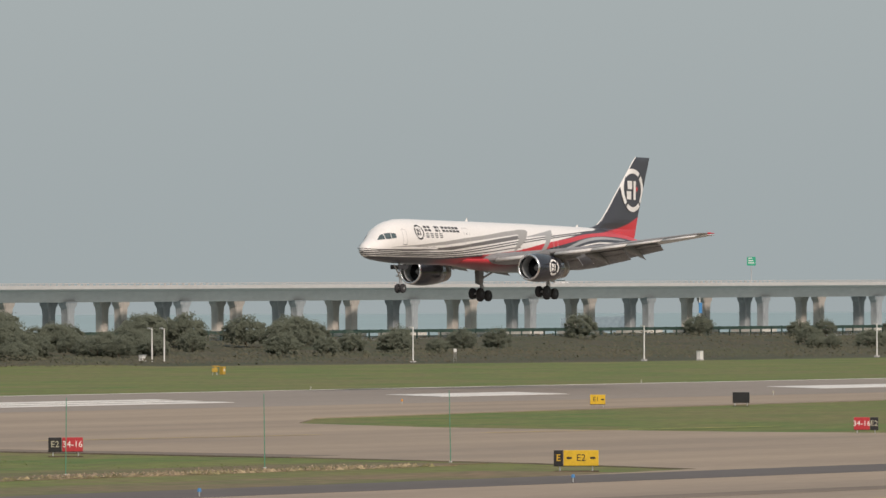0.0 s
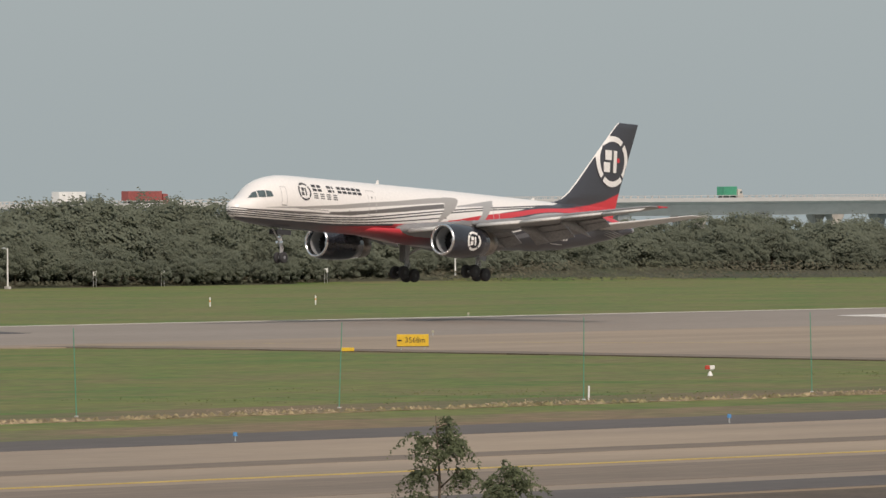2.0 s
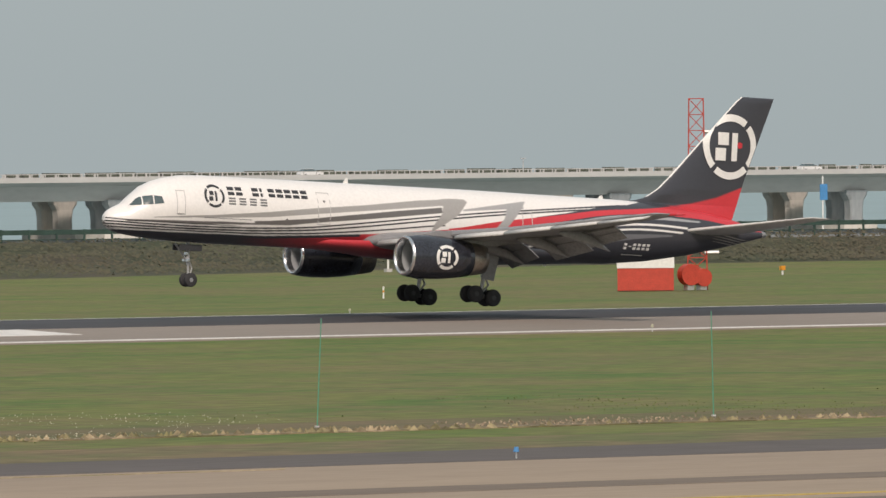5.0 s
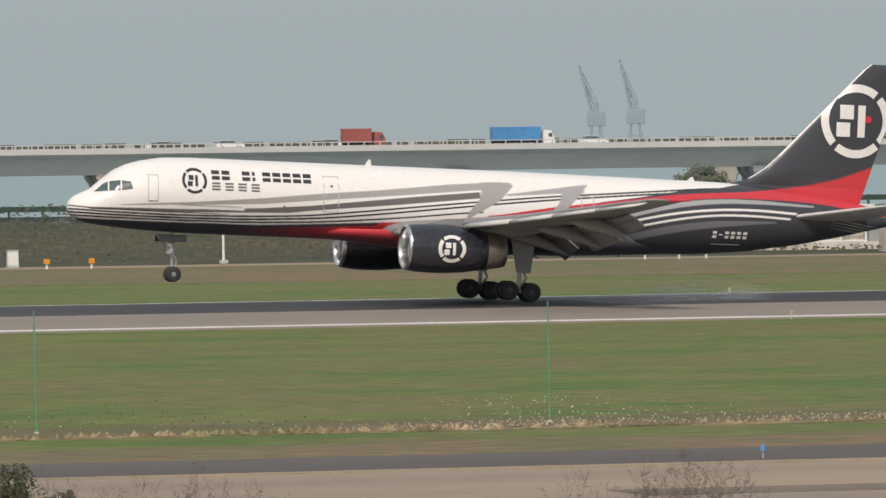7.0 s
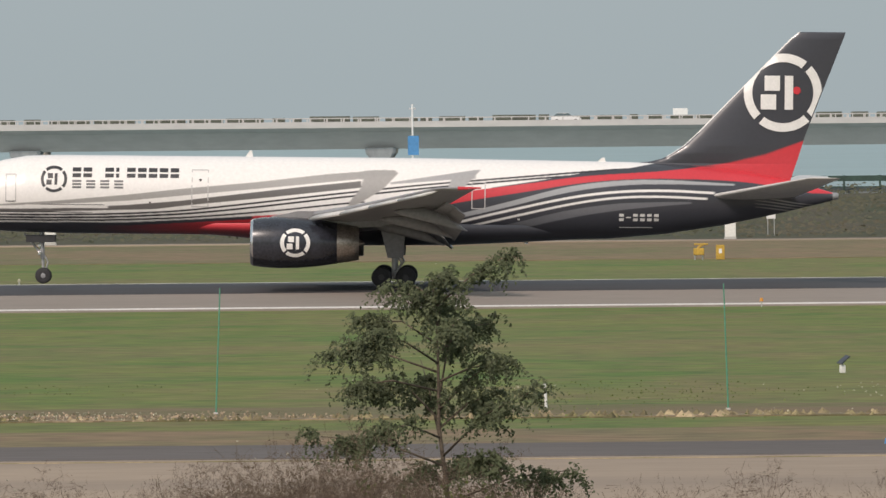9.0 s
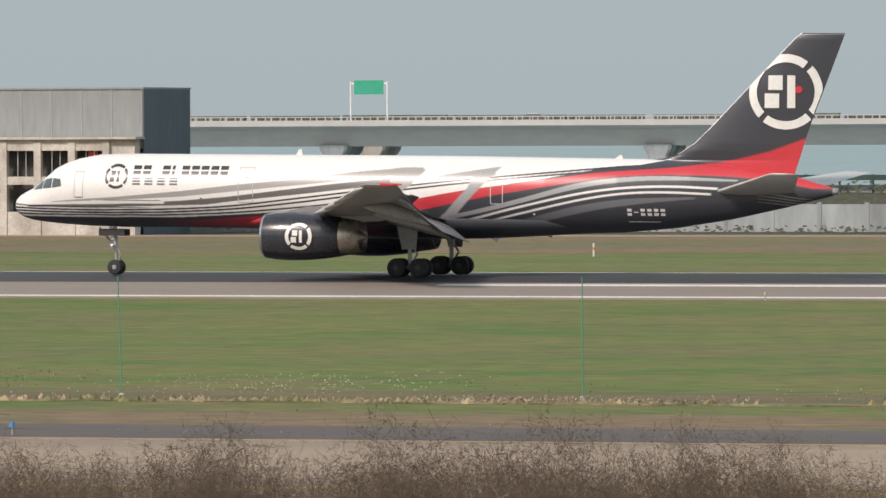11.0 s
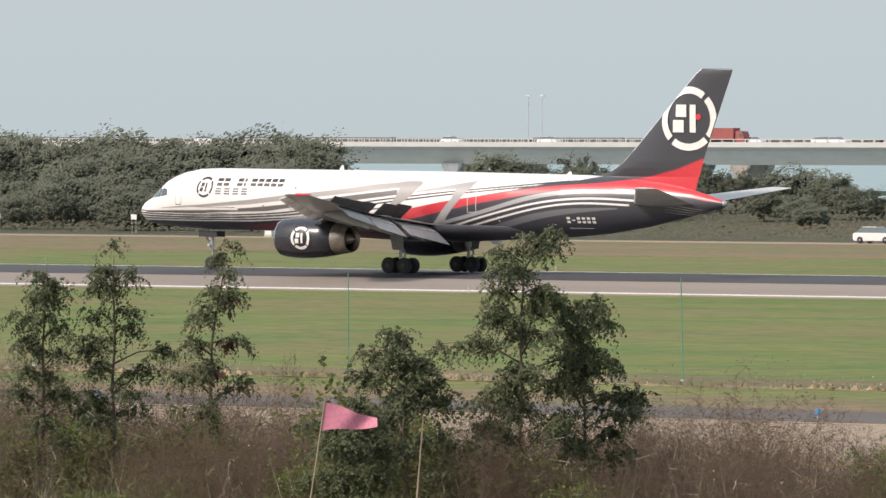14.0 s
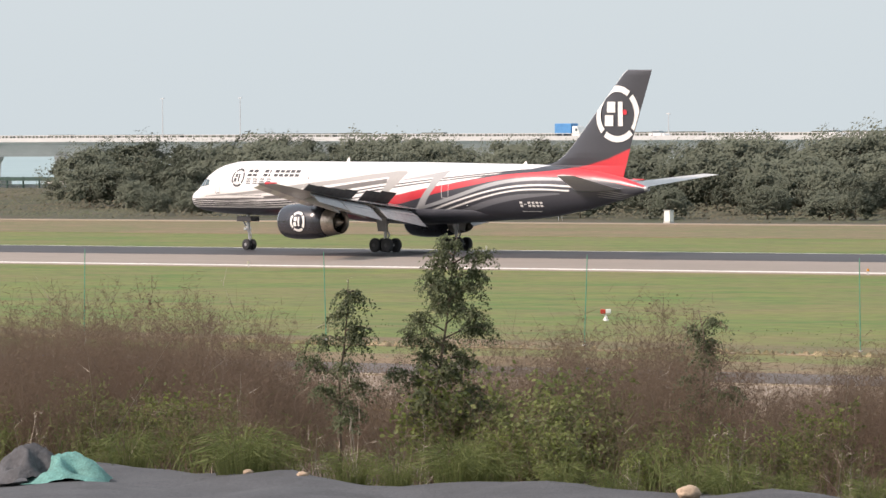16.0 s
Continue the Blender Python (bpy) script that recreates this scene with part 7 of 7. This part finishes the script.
# ---- far out: cranes, ships, signs and lamps on the bridge ----
def make_far_things():
    def crane(az, top, base, lean, r=3900, wide=1.0):
        x, y = r * math.sin(radians(az)), r * math.cos(radians(az))
        h = r * math.tan(radians(top)) + 8.85
        t = thing("harbour_crane", pose(x, y, -1, 0, 0, -az), "distant blue-grey harbour crane with a raised jib", "crane", "harbour cranes")
        bm = B()
        for s in (-1, 1):
            for q in (-1, 1):
                rod(bm, (s * 4 * wide, q * 4, 0), (s * 2 * wide, q * 2, h * 0.42), 0.9, 0.7, 6)
        for z in (0.15, 0.28):
            box(bm, -4 * wide, 4 * wide, -3, 3, h * z, h * z + 1.2)
        part("portal", bm, "crane", t)
        bm = B()
        box(bm, -4.2 * wide, 4.8 * wide, -3, 3, h * 0.40, h * 0.54, 0.3)
        box(bm, -1.6 * wide, 1.6 * wide, -2, 2, h * 0.54, h * 0.64, 0.2)
        part("house", bm, "crane", t)
        bm = B()
        a, b = Vector((0, 0, h * 0.5)), Vector((lean * h, 0, h))
        for o in (-1.4, 1.4):
            rod(bm, a + Vector((o, o, 0)), b, 0.75, 0.5, 6)
            rod(bm, a + Vector((-o, o, 0)), b, 0.75, 0.5, 6)
        for k in range(8):
            c = a.lerp(b, k / 8)
            w = 1.5 * (1 - k / 8) + 0.4
            rod(bm, c + Vector((-w, 0, 0)), a.lerp(b, (k + 1) / 8) + Vector((w, 0, 0)), 0.4, None, 5)
        part("jib", bm, "crane", t)
        bm = B()
        rod(bm, (lean * h, 0, h), (0.9 * wide, 0, h * 0.64), 0.22, None, 5)
        part("stay", bm, "crane", t)
    for az, top, lean in ((17.35, 0.62, -0.16), (17.64, 0.655, -0.14), (-24.40, 0.42, -0.35), (-22.95, 0.42, -0.25), (-22.35, 0.42, -0.18), (-22.10, 0.50, -0.1), (-28.25, 0.56, -0.35), (-31.25, 0.40, -0.35), (-28.33, 0.30, -0.5)):
        crane(az, top, 0.05, lean)
    # crawler crane with a long lattice boom on a barge
    r = 2600
    for az, dx, top in ((38.62, 10, 0.30),):
        t = thing("barge_crane", pose(r * math.sin(radians(az)), r * math.cos(radians(az)), -1, 0, 0, -az), "distant barge crane with a grey lattice boom", "crane")
        for x0, h in ((-14, 14), (-2, 23)):
            bm = B()
            for o in (-0.9, 0.9):
                rod(bm, (x0 * 0.6 - 2 + o, 0, 7), (x0 * 0.1 + 8 + o * 0.4, 0, h), 0.28, None, 5)
            for k in range(12):
                q = k / 12
                rod(bm, (x0 * 0.6 - 2 - 0.9 + q * (10 - 0.5 * x0), 0, 7 + q * (h - 7)), (x0 * 0.6 - 2 + 0.9 + (q + 0.08) * (10 - 0.5 * x0), 0, 7 + (q + 0.08) * (h - 7)), 0.2, None, 4)
            part("boom", bm, "crane", t)
        bm = B()
        box(bm, -14, 12, -5, 5, 0, 3.5)
        box(bm, -8, 2, -3, 3, 3.5, 8)
        part("barge", bm, "crane", t)
    # ships
    for az, r, w, mat in ((-27.08, 3600, 11, "white"), (1.25, 3800, 12, "white"), (1.65, 2200, 6, "crane"), (56.2, 2300, 9, "crane")):
        s = thing("ship", pose(r * math.sin(radians(az)), r * math.cos(radians(az)), -1.2, 0, 0, -az), "distant ship on the hazy bay", "ship", "ships")
        bm = B()
        loft(bm, [[(-w, -3, 0), (-w, 3, 0), (-w, 3, 4), (-w, -3, 4)], [(w * 0.8, -3, 0), (w * 0.8, 3, 0), (w, 3, 4.5), (w, -3, 4.5)], [(w * 1.3, -0.2, 0.5), (w * 1.3, 0.2, 0.5), (w * 1.5, 0.2, 6), (w * 1.5, -0.2, 6)]])
        part("hull", bm, "crane", s)
        if mat == "white":
            for k in range(4):
                bm = B()
                box(bm, -w * 0.6 + k, w * 0.5 - k, -2.5, 2.5, 4 + 3.4 * k, 7.2 + 3.4 * k, 0.2)
                part("deckhouse", bm, mat, s)
    # motorway signs and lamp posts on the bridge
    def deck(az, y):
        x = y * math.tan(radians(az))
        return x, deck_z(x)
    for az, w, h, lift in ((40.76, 2.6, 2.8, 5.6), (57.38, 2.4, 2.4, 6.4)):
        x, z = deck(az, BRIDGE_Y + 7)
        t = thing("motorway_sign", pose(x, BRIDGE_Y + 7, z, 0, 0, -az), "green motorway sign on a post on the bridge", "road sign", "motorway signs")
        bm = B()
        box(bm, -w / 2, w / 2, -0.06, 0.06, lift - h / 2, lift + h / 2, 0.03)
        part("board", bm, "sign_green", t)
        for k in range(3):
            bm = B()
            box(bm, -w * 0.36, w * (0.1 + 0.12 * k), -0.075, -0.061, lift + 0.7 - 0.65 * k, lift + 0.95 - 0.65 * k)
            part("line", bm, "white", t)
        bm = B()
        rod(bm, (0, 0.12, 0), (0, 0.12, lift + h / 2), 0.12, None, 8)
        part("post", bm, "metal", t)
    x, z = deck(-18.35, BRIDGE_Y + 2)
    t = thing("sign_gantry", pose(x, BRIDGE_Y + 2, z), "green motorway sign on a two-legged gantry", "road sign", "motorway signs")
    bm = B()
    box(bm, -2.4, 2.4, -0.06, 0.06, 4.6, 6.8, 0.03)
    part("board", bm, "sign_green", t)
    for u in (-3.0, 3.0):
        bm = B()
        rod(bm, (u, 0.15, 0), (u, 0.15, 6.6), 0.14, None, 8)
        part("leg", bm, "white", t)
    bm = B()
    box(bm, -3.0, 3.0, 0.1, 0.2, 6.2, 6.4)
    part("beam", bm, "white", t)
    for az, h in ((-23.45, 9.5), (-25.5, 9.5), (-35.9, 9), (-46.35, 9), (-46.92, 9), (-36.0, 9), (36.0, 2.5), (35.2, 3), (32.0, 3), (-0.73, 2.4), (12.5, 1.4), (-26.2, 9.5), (-43.2, 5), (-41.0, 5)):
        x, z = deck(az, BRIDGE_Y + 7.0)
        t = thing("bridge_lamp", pose(x, BRIDGE_Y + 7.0, z), "slim grey lamp post on the bridge", "lamp post", "bridge lamp posts")
        bm = B()
        rod(bm, (0, 0, 0), (0, 0, h), 0.11, 0.07, 8)
        part("shaft", bm, "metal", t)
        bm = B()
        box(bm, -0.5, 0.5, -0.12, 0.12, h - 0.1, h + 0.1, 0.03)
        part("lamp_head", bm, "metal", t)
    # blue markers on bridge piers' navigation posts
    for az in (-0.73, 34.2, 57.0, 36.4):
        y = BRIDGE_Y - 14
        x = y * math.tan(radians(az))
        t = thing("navigation_mark", pose(x, y, -1.2), "pale post with a blue board standing in the water", "navigation mark", "navigation marks")
        bm = B()
        rod(bm, (0, 0, 0), (0, 0, 13.2 if az < 0 else 10), 0.14, None, 8)
        part("post", bm, "white", t)
        bm = B()
        box(bm, -0.7, 0.9, -0.2, -0.12, 5.8, 8.6)
        part("board", bm, "blue", t)


make_far_things()


# ---- traffic ----
TRAFFIC = []


def make_car(mat, label):
    t = thing("car", pose(0, 0, 0), label, "car", "cars")
    bm = B()
    loft(bm, [[(x, -0.88 * k, z0), (x, 0.88 * k, z0), (x, 0.9 * k, z1), (x, -0.9 * k, z1)] for x, k, z0, z1 in ((-2.25, 0.9, 0.35, 0.75), (-2.0, 1, 0.25, 0.92), (-0.8, 1, 0.22, 0.98), (1.2, 1, 0.22, 0.98), (2.05, 1, 0.25, 0.98), (2.2, 0.92, 0.4, 0.8))])
    bmesh.ops.bevel(bm, geom=bm.edges[:], offset=0.05, segments=2, affect="EDGES")
    part("body", bm, mat, t)
    bm = B()
    loft(bm, [[(-1.15, -0.78, 0.95), (-1.15, 0.78, 0.95), (1.95, 0.78, 0.95), (1.95, -0.78, 0.95)], [(-0.35, -0.64, 1.48), (-0.35, 0.64, 1.48), (1.35, 0.64, 1.48), (1.35, -0.64, 1.48)]])
    part("glasshouse", bm, "glass", t)
    bm = B()
    box(bm, -0.3, 1.3, -0.64, 0.64, 1.47, 1.53, 0.02)
    part("roof", bm, mat, t)
    for x in (-1.4, 1.35):
        for y in (-0.8, 0.8):
            wheel(t, (x, y, 0.33), 0.33, 0.22)
    return t


def make_pickup():
    t = thing("pickup", pose(0, 0, 0), "yellow airport pickup on the perimeter road", "pickup")
    bm = B()
    loft(bm, [[(x, -0.9, z0), (x, 0.9, z0), (x, 0.9, z1), (x, -0.9, z1)] for x, z0, z1 in ((-2.6, 0.45, 0.95), (-2.3, 0.35, 1.05), (-0.9, 0.35, 1.1), (2.5, 0.4, 1.1))])
    part("body", bm, "sign_yellow", t)
    bm = B()
    loft(bm, [[(-1.2, -0.8, 1.08), (-1.2, 0.8, 1.08), (1.0, 0.8, 1.08), (1.0, -0.8, 1.08)], [(-0.5, -0.68, 1.72), (-0.5, 0.68, 1.72), (0.85, 0.68, 1.72), (0.85, -0.68, 1.72)]])
    part("cab_glass", bm, "glass", t)
    bm = B()
    box(bm, -0.5, 0.9, -0.7, 0.7, 1.7, 1.78, 0.02)
    part("roof", bm, "sign_yellow", t)
    bm = B()
    box(bm, -0.1, 0.2, -0.5, 0.5, 1.78, 1.92, 0.03)
    part("beacon_bar", bm, "orange", t)
    for x in (-1.65, 1.6):
        for y in (-0.82, 0.82):
            wheel(t, (x, y, 0.38), 0.38, 0.25)
    return t


def make_truck(box_mat, cab_mat, length, label, gap=False):
    """A lorry that heads for +x."""
    t = thing("truck", pose(0, 0, 0), label, "truck", "trucks")
    bm = B()
    box(bm, -length, 0, -1.22, 1.22, 1.15, 3.75, 0.05)
    part("container", bm, box_mat, t)
    bm = B()
    for k in range(int(length / 0.6)):
        box(bm, -length + 0.25 + k * 0.6, -length + 0.45 + k * 0.6, -1.26, -1.22, 1.25, 3.65)
    tagged(part("rib", bm, box_mat, t), kind="stuff")
    bm = B()
    box(bm, -length, 2.6, -0.5, 0.5, 0.75, 1.12)
    part("chassis", bm, "tyre", t)
    bm = B()
    g = 0.5
    loft(bm, [[(g, -1.2, 0.6), (g, 1.2, 0.6), (g, 1.2, 3.1), (g, -1.2, 3.1)], [(g + 1.4, -1.2, 0.6), (g + 1.4, 1.2, 0.6), (g + 1.4, 1.2, 3.0), (g + 1.4, -1.2, 3.0)], [(g + 2.1, -1.15, 0.6), (g + 2.1, 1.15, 0.6), (g + 1.95, 1.1, 2.0), (g + 1.95, -1.1, 2.0)]])
    part("cab", bm, cab_mat, t)
    bm = B()
    box(bm, g + 0.9, g + 1.6, -1.23, 1.23, 1.8, 2.5)
    part("cab_window", bm, "glass", t)
    for x in (-length + 0.8, -length + 2.1, -0.4, 1.5):
        for y in (-1.0, 1.0):
            wheel(t, (x, y, 0.5), 0.5, 0.35)
    return t


def make_mixer():
    t = thing("concrete_mixer", pose(0, 0, 0), "pale concrete mixer lorry on the bridge", "truck")
    bm = B()
    revolve(bm, [(-5.0, 0.4), (-4.4, 0.75), (-3.0, 1.2), (-1.4, 1.15), (-0.3, 0.6), (-0.28, 0.05)], (0, 0, 2.5), 20)
    part("drum", bm, "plaster", t, smooth=True)
    bm = B()
    box(bm, -5.2, 2.6, -0.5, 0.5, 0.75, 1.15)
    part("chassis", bm, "tyre", t)
    bm = B()
    box(bm, 0.4, 2.4, -1.15, 1.15, 0.7, 2.8, 0.12)
    part("cab", bm, "white", t)
    bm = B()
    box(bm, 1.2, 2.0, -1.17, 1.17, 1.8, 2.4)
    part("cab_window", bm, "glass", t)
    for x in (-4.0, -2.7, 1.6):
        for y in (-1.0, 1.0):
            wheel(t, (x, y, 0.5), 0.5, 0.35)
    return t


def road(ob, x, t, speed, lane):
    TRAFFIC.append((ob, x, t, speed, lane))


for box_mat, cab_mat, ln, x, t, v, label in (("box_green", "plaster", 5.2, 1358, 1.0, 18, "truck with a green container on the bridge"), ("white", "crane", 9.0, 1163, 2.0, 8, "truck with a white container on the bridge"), ("box_red", "box_red", 11.5, 1186, 2.0, 20, "long truck with a rust-red container on the bridge"),
                                             ("box_red", "box_red", 6.0, 1128, 2.5, 16, "truck with a rust-red container on the bridge"), ("blue", "white", 8.6, 349, 7.0, 14, "truck with a bright blue container on the bridge"), ("box_red", "box_red", 5.0, 322, 7.0, 15, "truck with a rust-red container on the bridge"),
                                             ("box_red", "box_red", 5.6, 256, 7.5, 14, "truck with a rust-red container on the bridge"), ("white", "white", 4.5, -75, 9.2, 15, "small white box truck on the bridge"), ("box_red", "box_red", 8.6, -795, 13.5, 16, "truck with a red container on the bridge"),
                                             ("blue", "white", 5.2, -1121, 15.0, 18, "truck with a blue and white body on the bridge"), ("white", "red", 5.0, 560, 4.2, 16, "small white box truck on the bridge")):
    lorry = make_truck(box_mat, cab_mat, ln, label)
    lorry.scale = (0.88, 0.88, 0.82)
    road(lorry, x, t, v, -3.5)
road(make_mixer(), 118, 8.0, 9, -3.5)
first = make_car("car_white", "white car driving along the bridge")
road(first, 100, 8.0, 18, -3.0)
rng = random.Random(77)
for x, t, v in ((300, 7.0, 17), (295, 7.0, -17), (358, 7.0, 16), (330, 6.5, -16), (60, 8.5, 18), (76, 8.5, 18), (115, 8.5, -18), (103, 8.5, -16), (8, 9.0, 17), (-660, 12.5, 18), (-645, 12.5, 18), (-622, 12.5, 17), (-585, 12.5, -17), (-580, 12.5, 18), (-557, 12.5, -18), (-802, 13.0, 18), (-760, 13.0, 18), (-748, 13.0, -17), (-612, 13.0, 18),
                (-860, 13.5, 18), (-778, 13.5, 18), (-775, 13.5, 18), (-742, 13.5, -18), (-900, 14.5, 17), (-820, 14.5, 18), (-1050, 15.0, 18), (-1110, 15.0, -18), (-1010, 15.0, 18), (-1080, 16.0, 18), (450, 6.5, 17), (480, 4.2, 18), (760, 4.0, 17), (1440, 0.5, 18), (1700, 0.0, 17), (650, 3.5, 16), (-540, 12.0, 17), (-700, 12.0, 18), (-370, 11.5, -17), (200, 8.0, 17)):
    road(copy_thing(first, pose(0, 0, 0)), x, t, v, -2.6 if v > 0 else 21.0)
suv = make_car("car_white", "white car driving on the perimeter road")
suv.name = "perimeter_car"
pickup = make_pickup()


# ---- tyre smoke of the touchdown ----
M["smoke"] = material("pale_smoke", (0.72, 0.77, 0.81), 1.0, vary=0.05, scale=0.5, fine=3, thin=0.4)
smoke = thing("tyre_smoke", pose(0, 402, 0.5), "thin pale puff of tyre smoke drifting over the runway", "smoke")
PUFFS = []
rng = random.Random(91)
for k in range(46):
    rad = rng.uniform(0.7, 1.3)
    cloud = np.random.default_rng(300 + k).normal(size=(5000 if k < 32 else 2200, 3)) * np.array([1.2, 0.8, 0.45]) * rad
    ob = share("puff", leaf_mesh("puff", cloud, 0.021, 400 + k, "smoke", 0.0, 1.2), smoke, pose(0, 0, 0))
    PUFFS.append((tagged(ob, kind="stuff"), 133 - k * 0.75 + rng.uniform(-1, 1), rng.choice((-4, 4)) + rng.uniform(-1.2, 1.2), rng.uniform(0.9, 2.6), rad))


# ---- motion ----
AIRCRAFT_ROWS = [
    (0.0, 587.67, 8.91, 0.53),
    (0.5, 552.48, 7.26, 1.39),
    (1.0, 517.34, 5.88, 2.28),
    (1.5, 482.23, 4.76, 2.86),
    (2.0, 447.23, 3.86, 3.30),
    (2.5, 412.45, 3.36, 2.96),
    (3.0, 377.93, 2.70, 2.69),
    (3.5, 343.59, 2.27, 2.60),
    (4.0, 309.64, 1.92, 2.79),
    (4.5, 277.59, 1.67, 2.77),
    (5.0, 245.95, 1.49, 2.70),
    (5.5, 214.63, 1.34, 2.58),
    (6.0, 183.56, 1.22, 2.43),
    (6.5, 152.64, 1.12, 2.26),
    (7.0, 120.14, 0.87, 2.65),
    (7.5, 87.99, 0.84, 2.47),
    (8.0, 56.19, 0.67, 2.34),
    (8.5, 24.86, 0.48, 1.76),
    (9.0, -6.09, 0.45, 0.60),
    (9.5, -37.37, 0.42, 0.44),
    (10.0, -68.48, 0.40, 0.30),
    (10.5, -99.34, 0.39, 0.18),
    (11.0, -129.84, 0.40, 0.07),
    (11.5, -159.88, 0.42, -0.01),
    (12.0, -188.71, 0.41, -0.01),
    (12.5, -217.08, 0.38, -0.01),
    (13.0, -244.93, 0.42, -0.08),
    (13.5, -272.45, 0.41, 0.01),
    (14.0, -299.52, 0.42, 0.01),
    (14.5, -325.85, 0.50, -0.12),
    (15.0, -351.66, 0.41, 0.01),
    (15.5, -377.11, 0.47, -0.05),
    (16.0, -402.35, 0.44, -0.12),
]


def motions():
    rows = []
    for t, x, z, pitch in AIRCRAFT_ROWS:
        rows.append((t, pose(x, 402, z + 0.22 + AZ, -1.24 * max(0, 1 - t / 4), pitch + 0.45, 0.46 * max(0, 1 - t / 7))))
    walk(aircraft, rows)
    # main legs hang lower in the air and settle when the weight comes on
    for leg, (x, y, z) in MAIN_GEAR:
        walk(leg, [(t, pose(x, y, z - d, 0, r, 0)) for t, d, r in ((0, 0.42, 9), (6.0, 0.42, 9), (6.7, 0.42, 7), (7.1, 0.40, 2), (8.0, 0.22, 0), (9.0, 0.08, 0), (10.0, 0.0, 0), (16.0, 0.0, 0))])
    # spoilers rise after touchdown
    for ob, hinge, turn in SPOILERS:
        walk(ob, [(t, Matrix.Translation(hinge) @ turn @ Matrix.Rotation(radians(a), 4, "Y")) for t, a in ((0, 7), (8.6, 7), (9.6, -38), (10.2, -42), (16, -42))])
    # traffic keeps its speed; x and t name where each vehicle is at one moment
    for ob, x, t, v, lane in TRAFFIC:
        rows = []
        for q in (0.0, 4.0, 8.0, 12.0, 16.0):
            px = x + (q - t) * v
            rows.append((q, pose(px, BRIDGE_Y + lane, deck_z(px) + 0.02, 0, 0, 0 if (v > 0) == ("truck" in ob.name or "mixer" in ob.name) else 180)))
        walk(ob, rows)
    walk(suv, [(0.0, pose(-484, 590, 0.02, 0, 0, 180)), (16.0, pose(-376, 590, 0.02, 0, 0, 180))])
    walk(pickup, [(0.0, pose(107.4, 590, 0.02)), (16.0, pose(30.5, 590, 0.02))])
    # smoke leaves the ground where the wheels have touched, and drifts up and back
    for ob, x, y, rise, rad in PUFFS:
        t0 = 7.0 - (x - 120) / 64
        walk(ob, [(0.0, pose(x, y, -4.5)), (t0 - 0.05, pose(x, y, -4.5)), (t0 + 0.18, pose(x, y, 0.25)), (t0 + 0.65, pose(x + 0.6, y + 0.4, rise * 0.9)), (t0 + 3.0, pose(x + 2.5, y + 1.0, rise * 1.8)), (16.0, pose(x + 12, y + 6, rise * 3))])


motions()
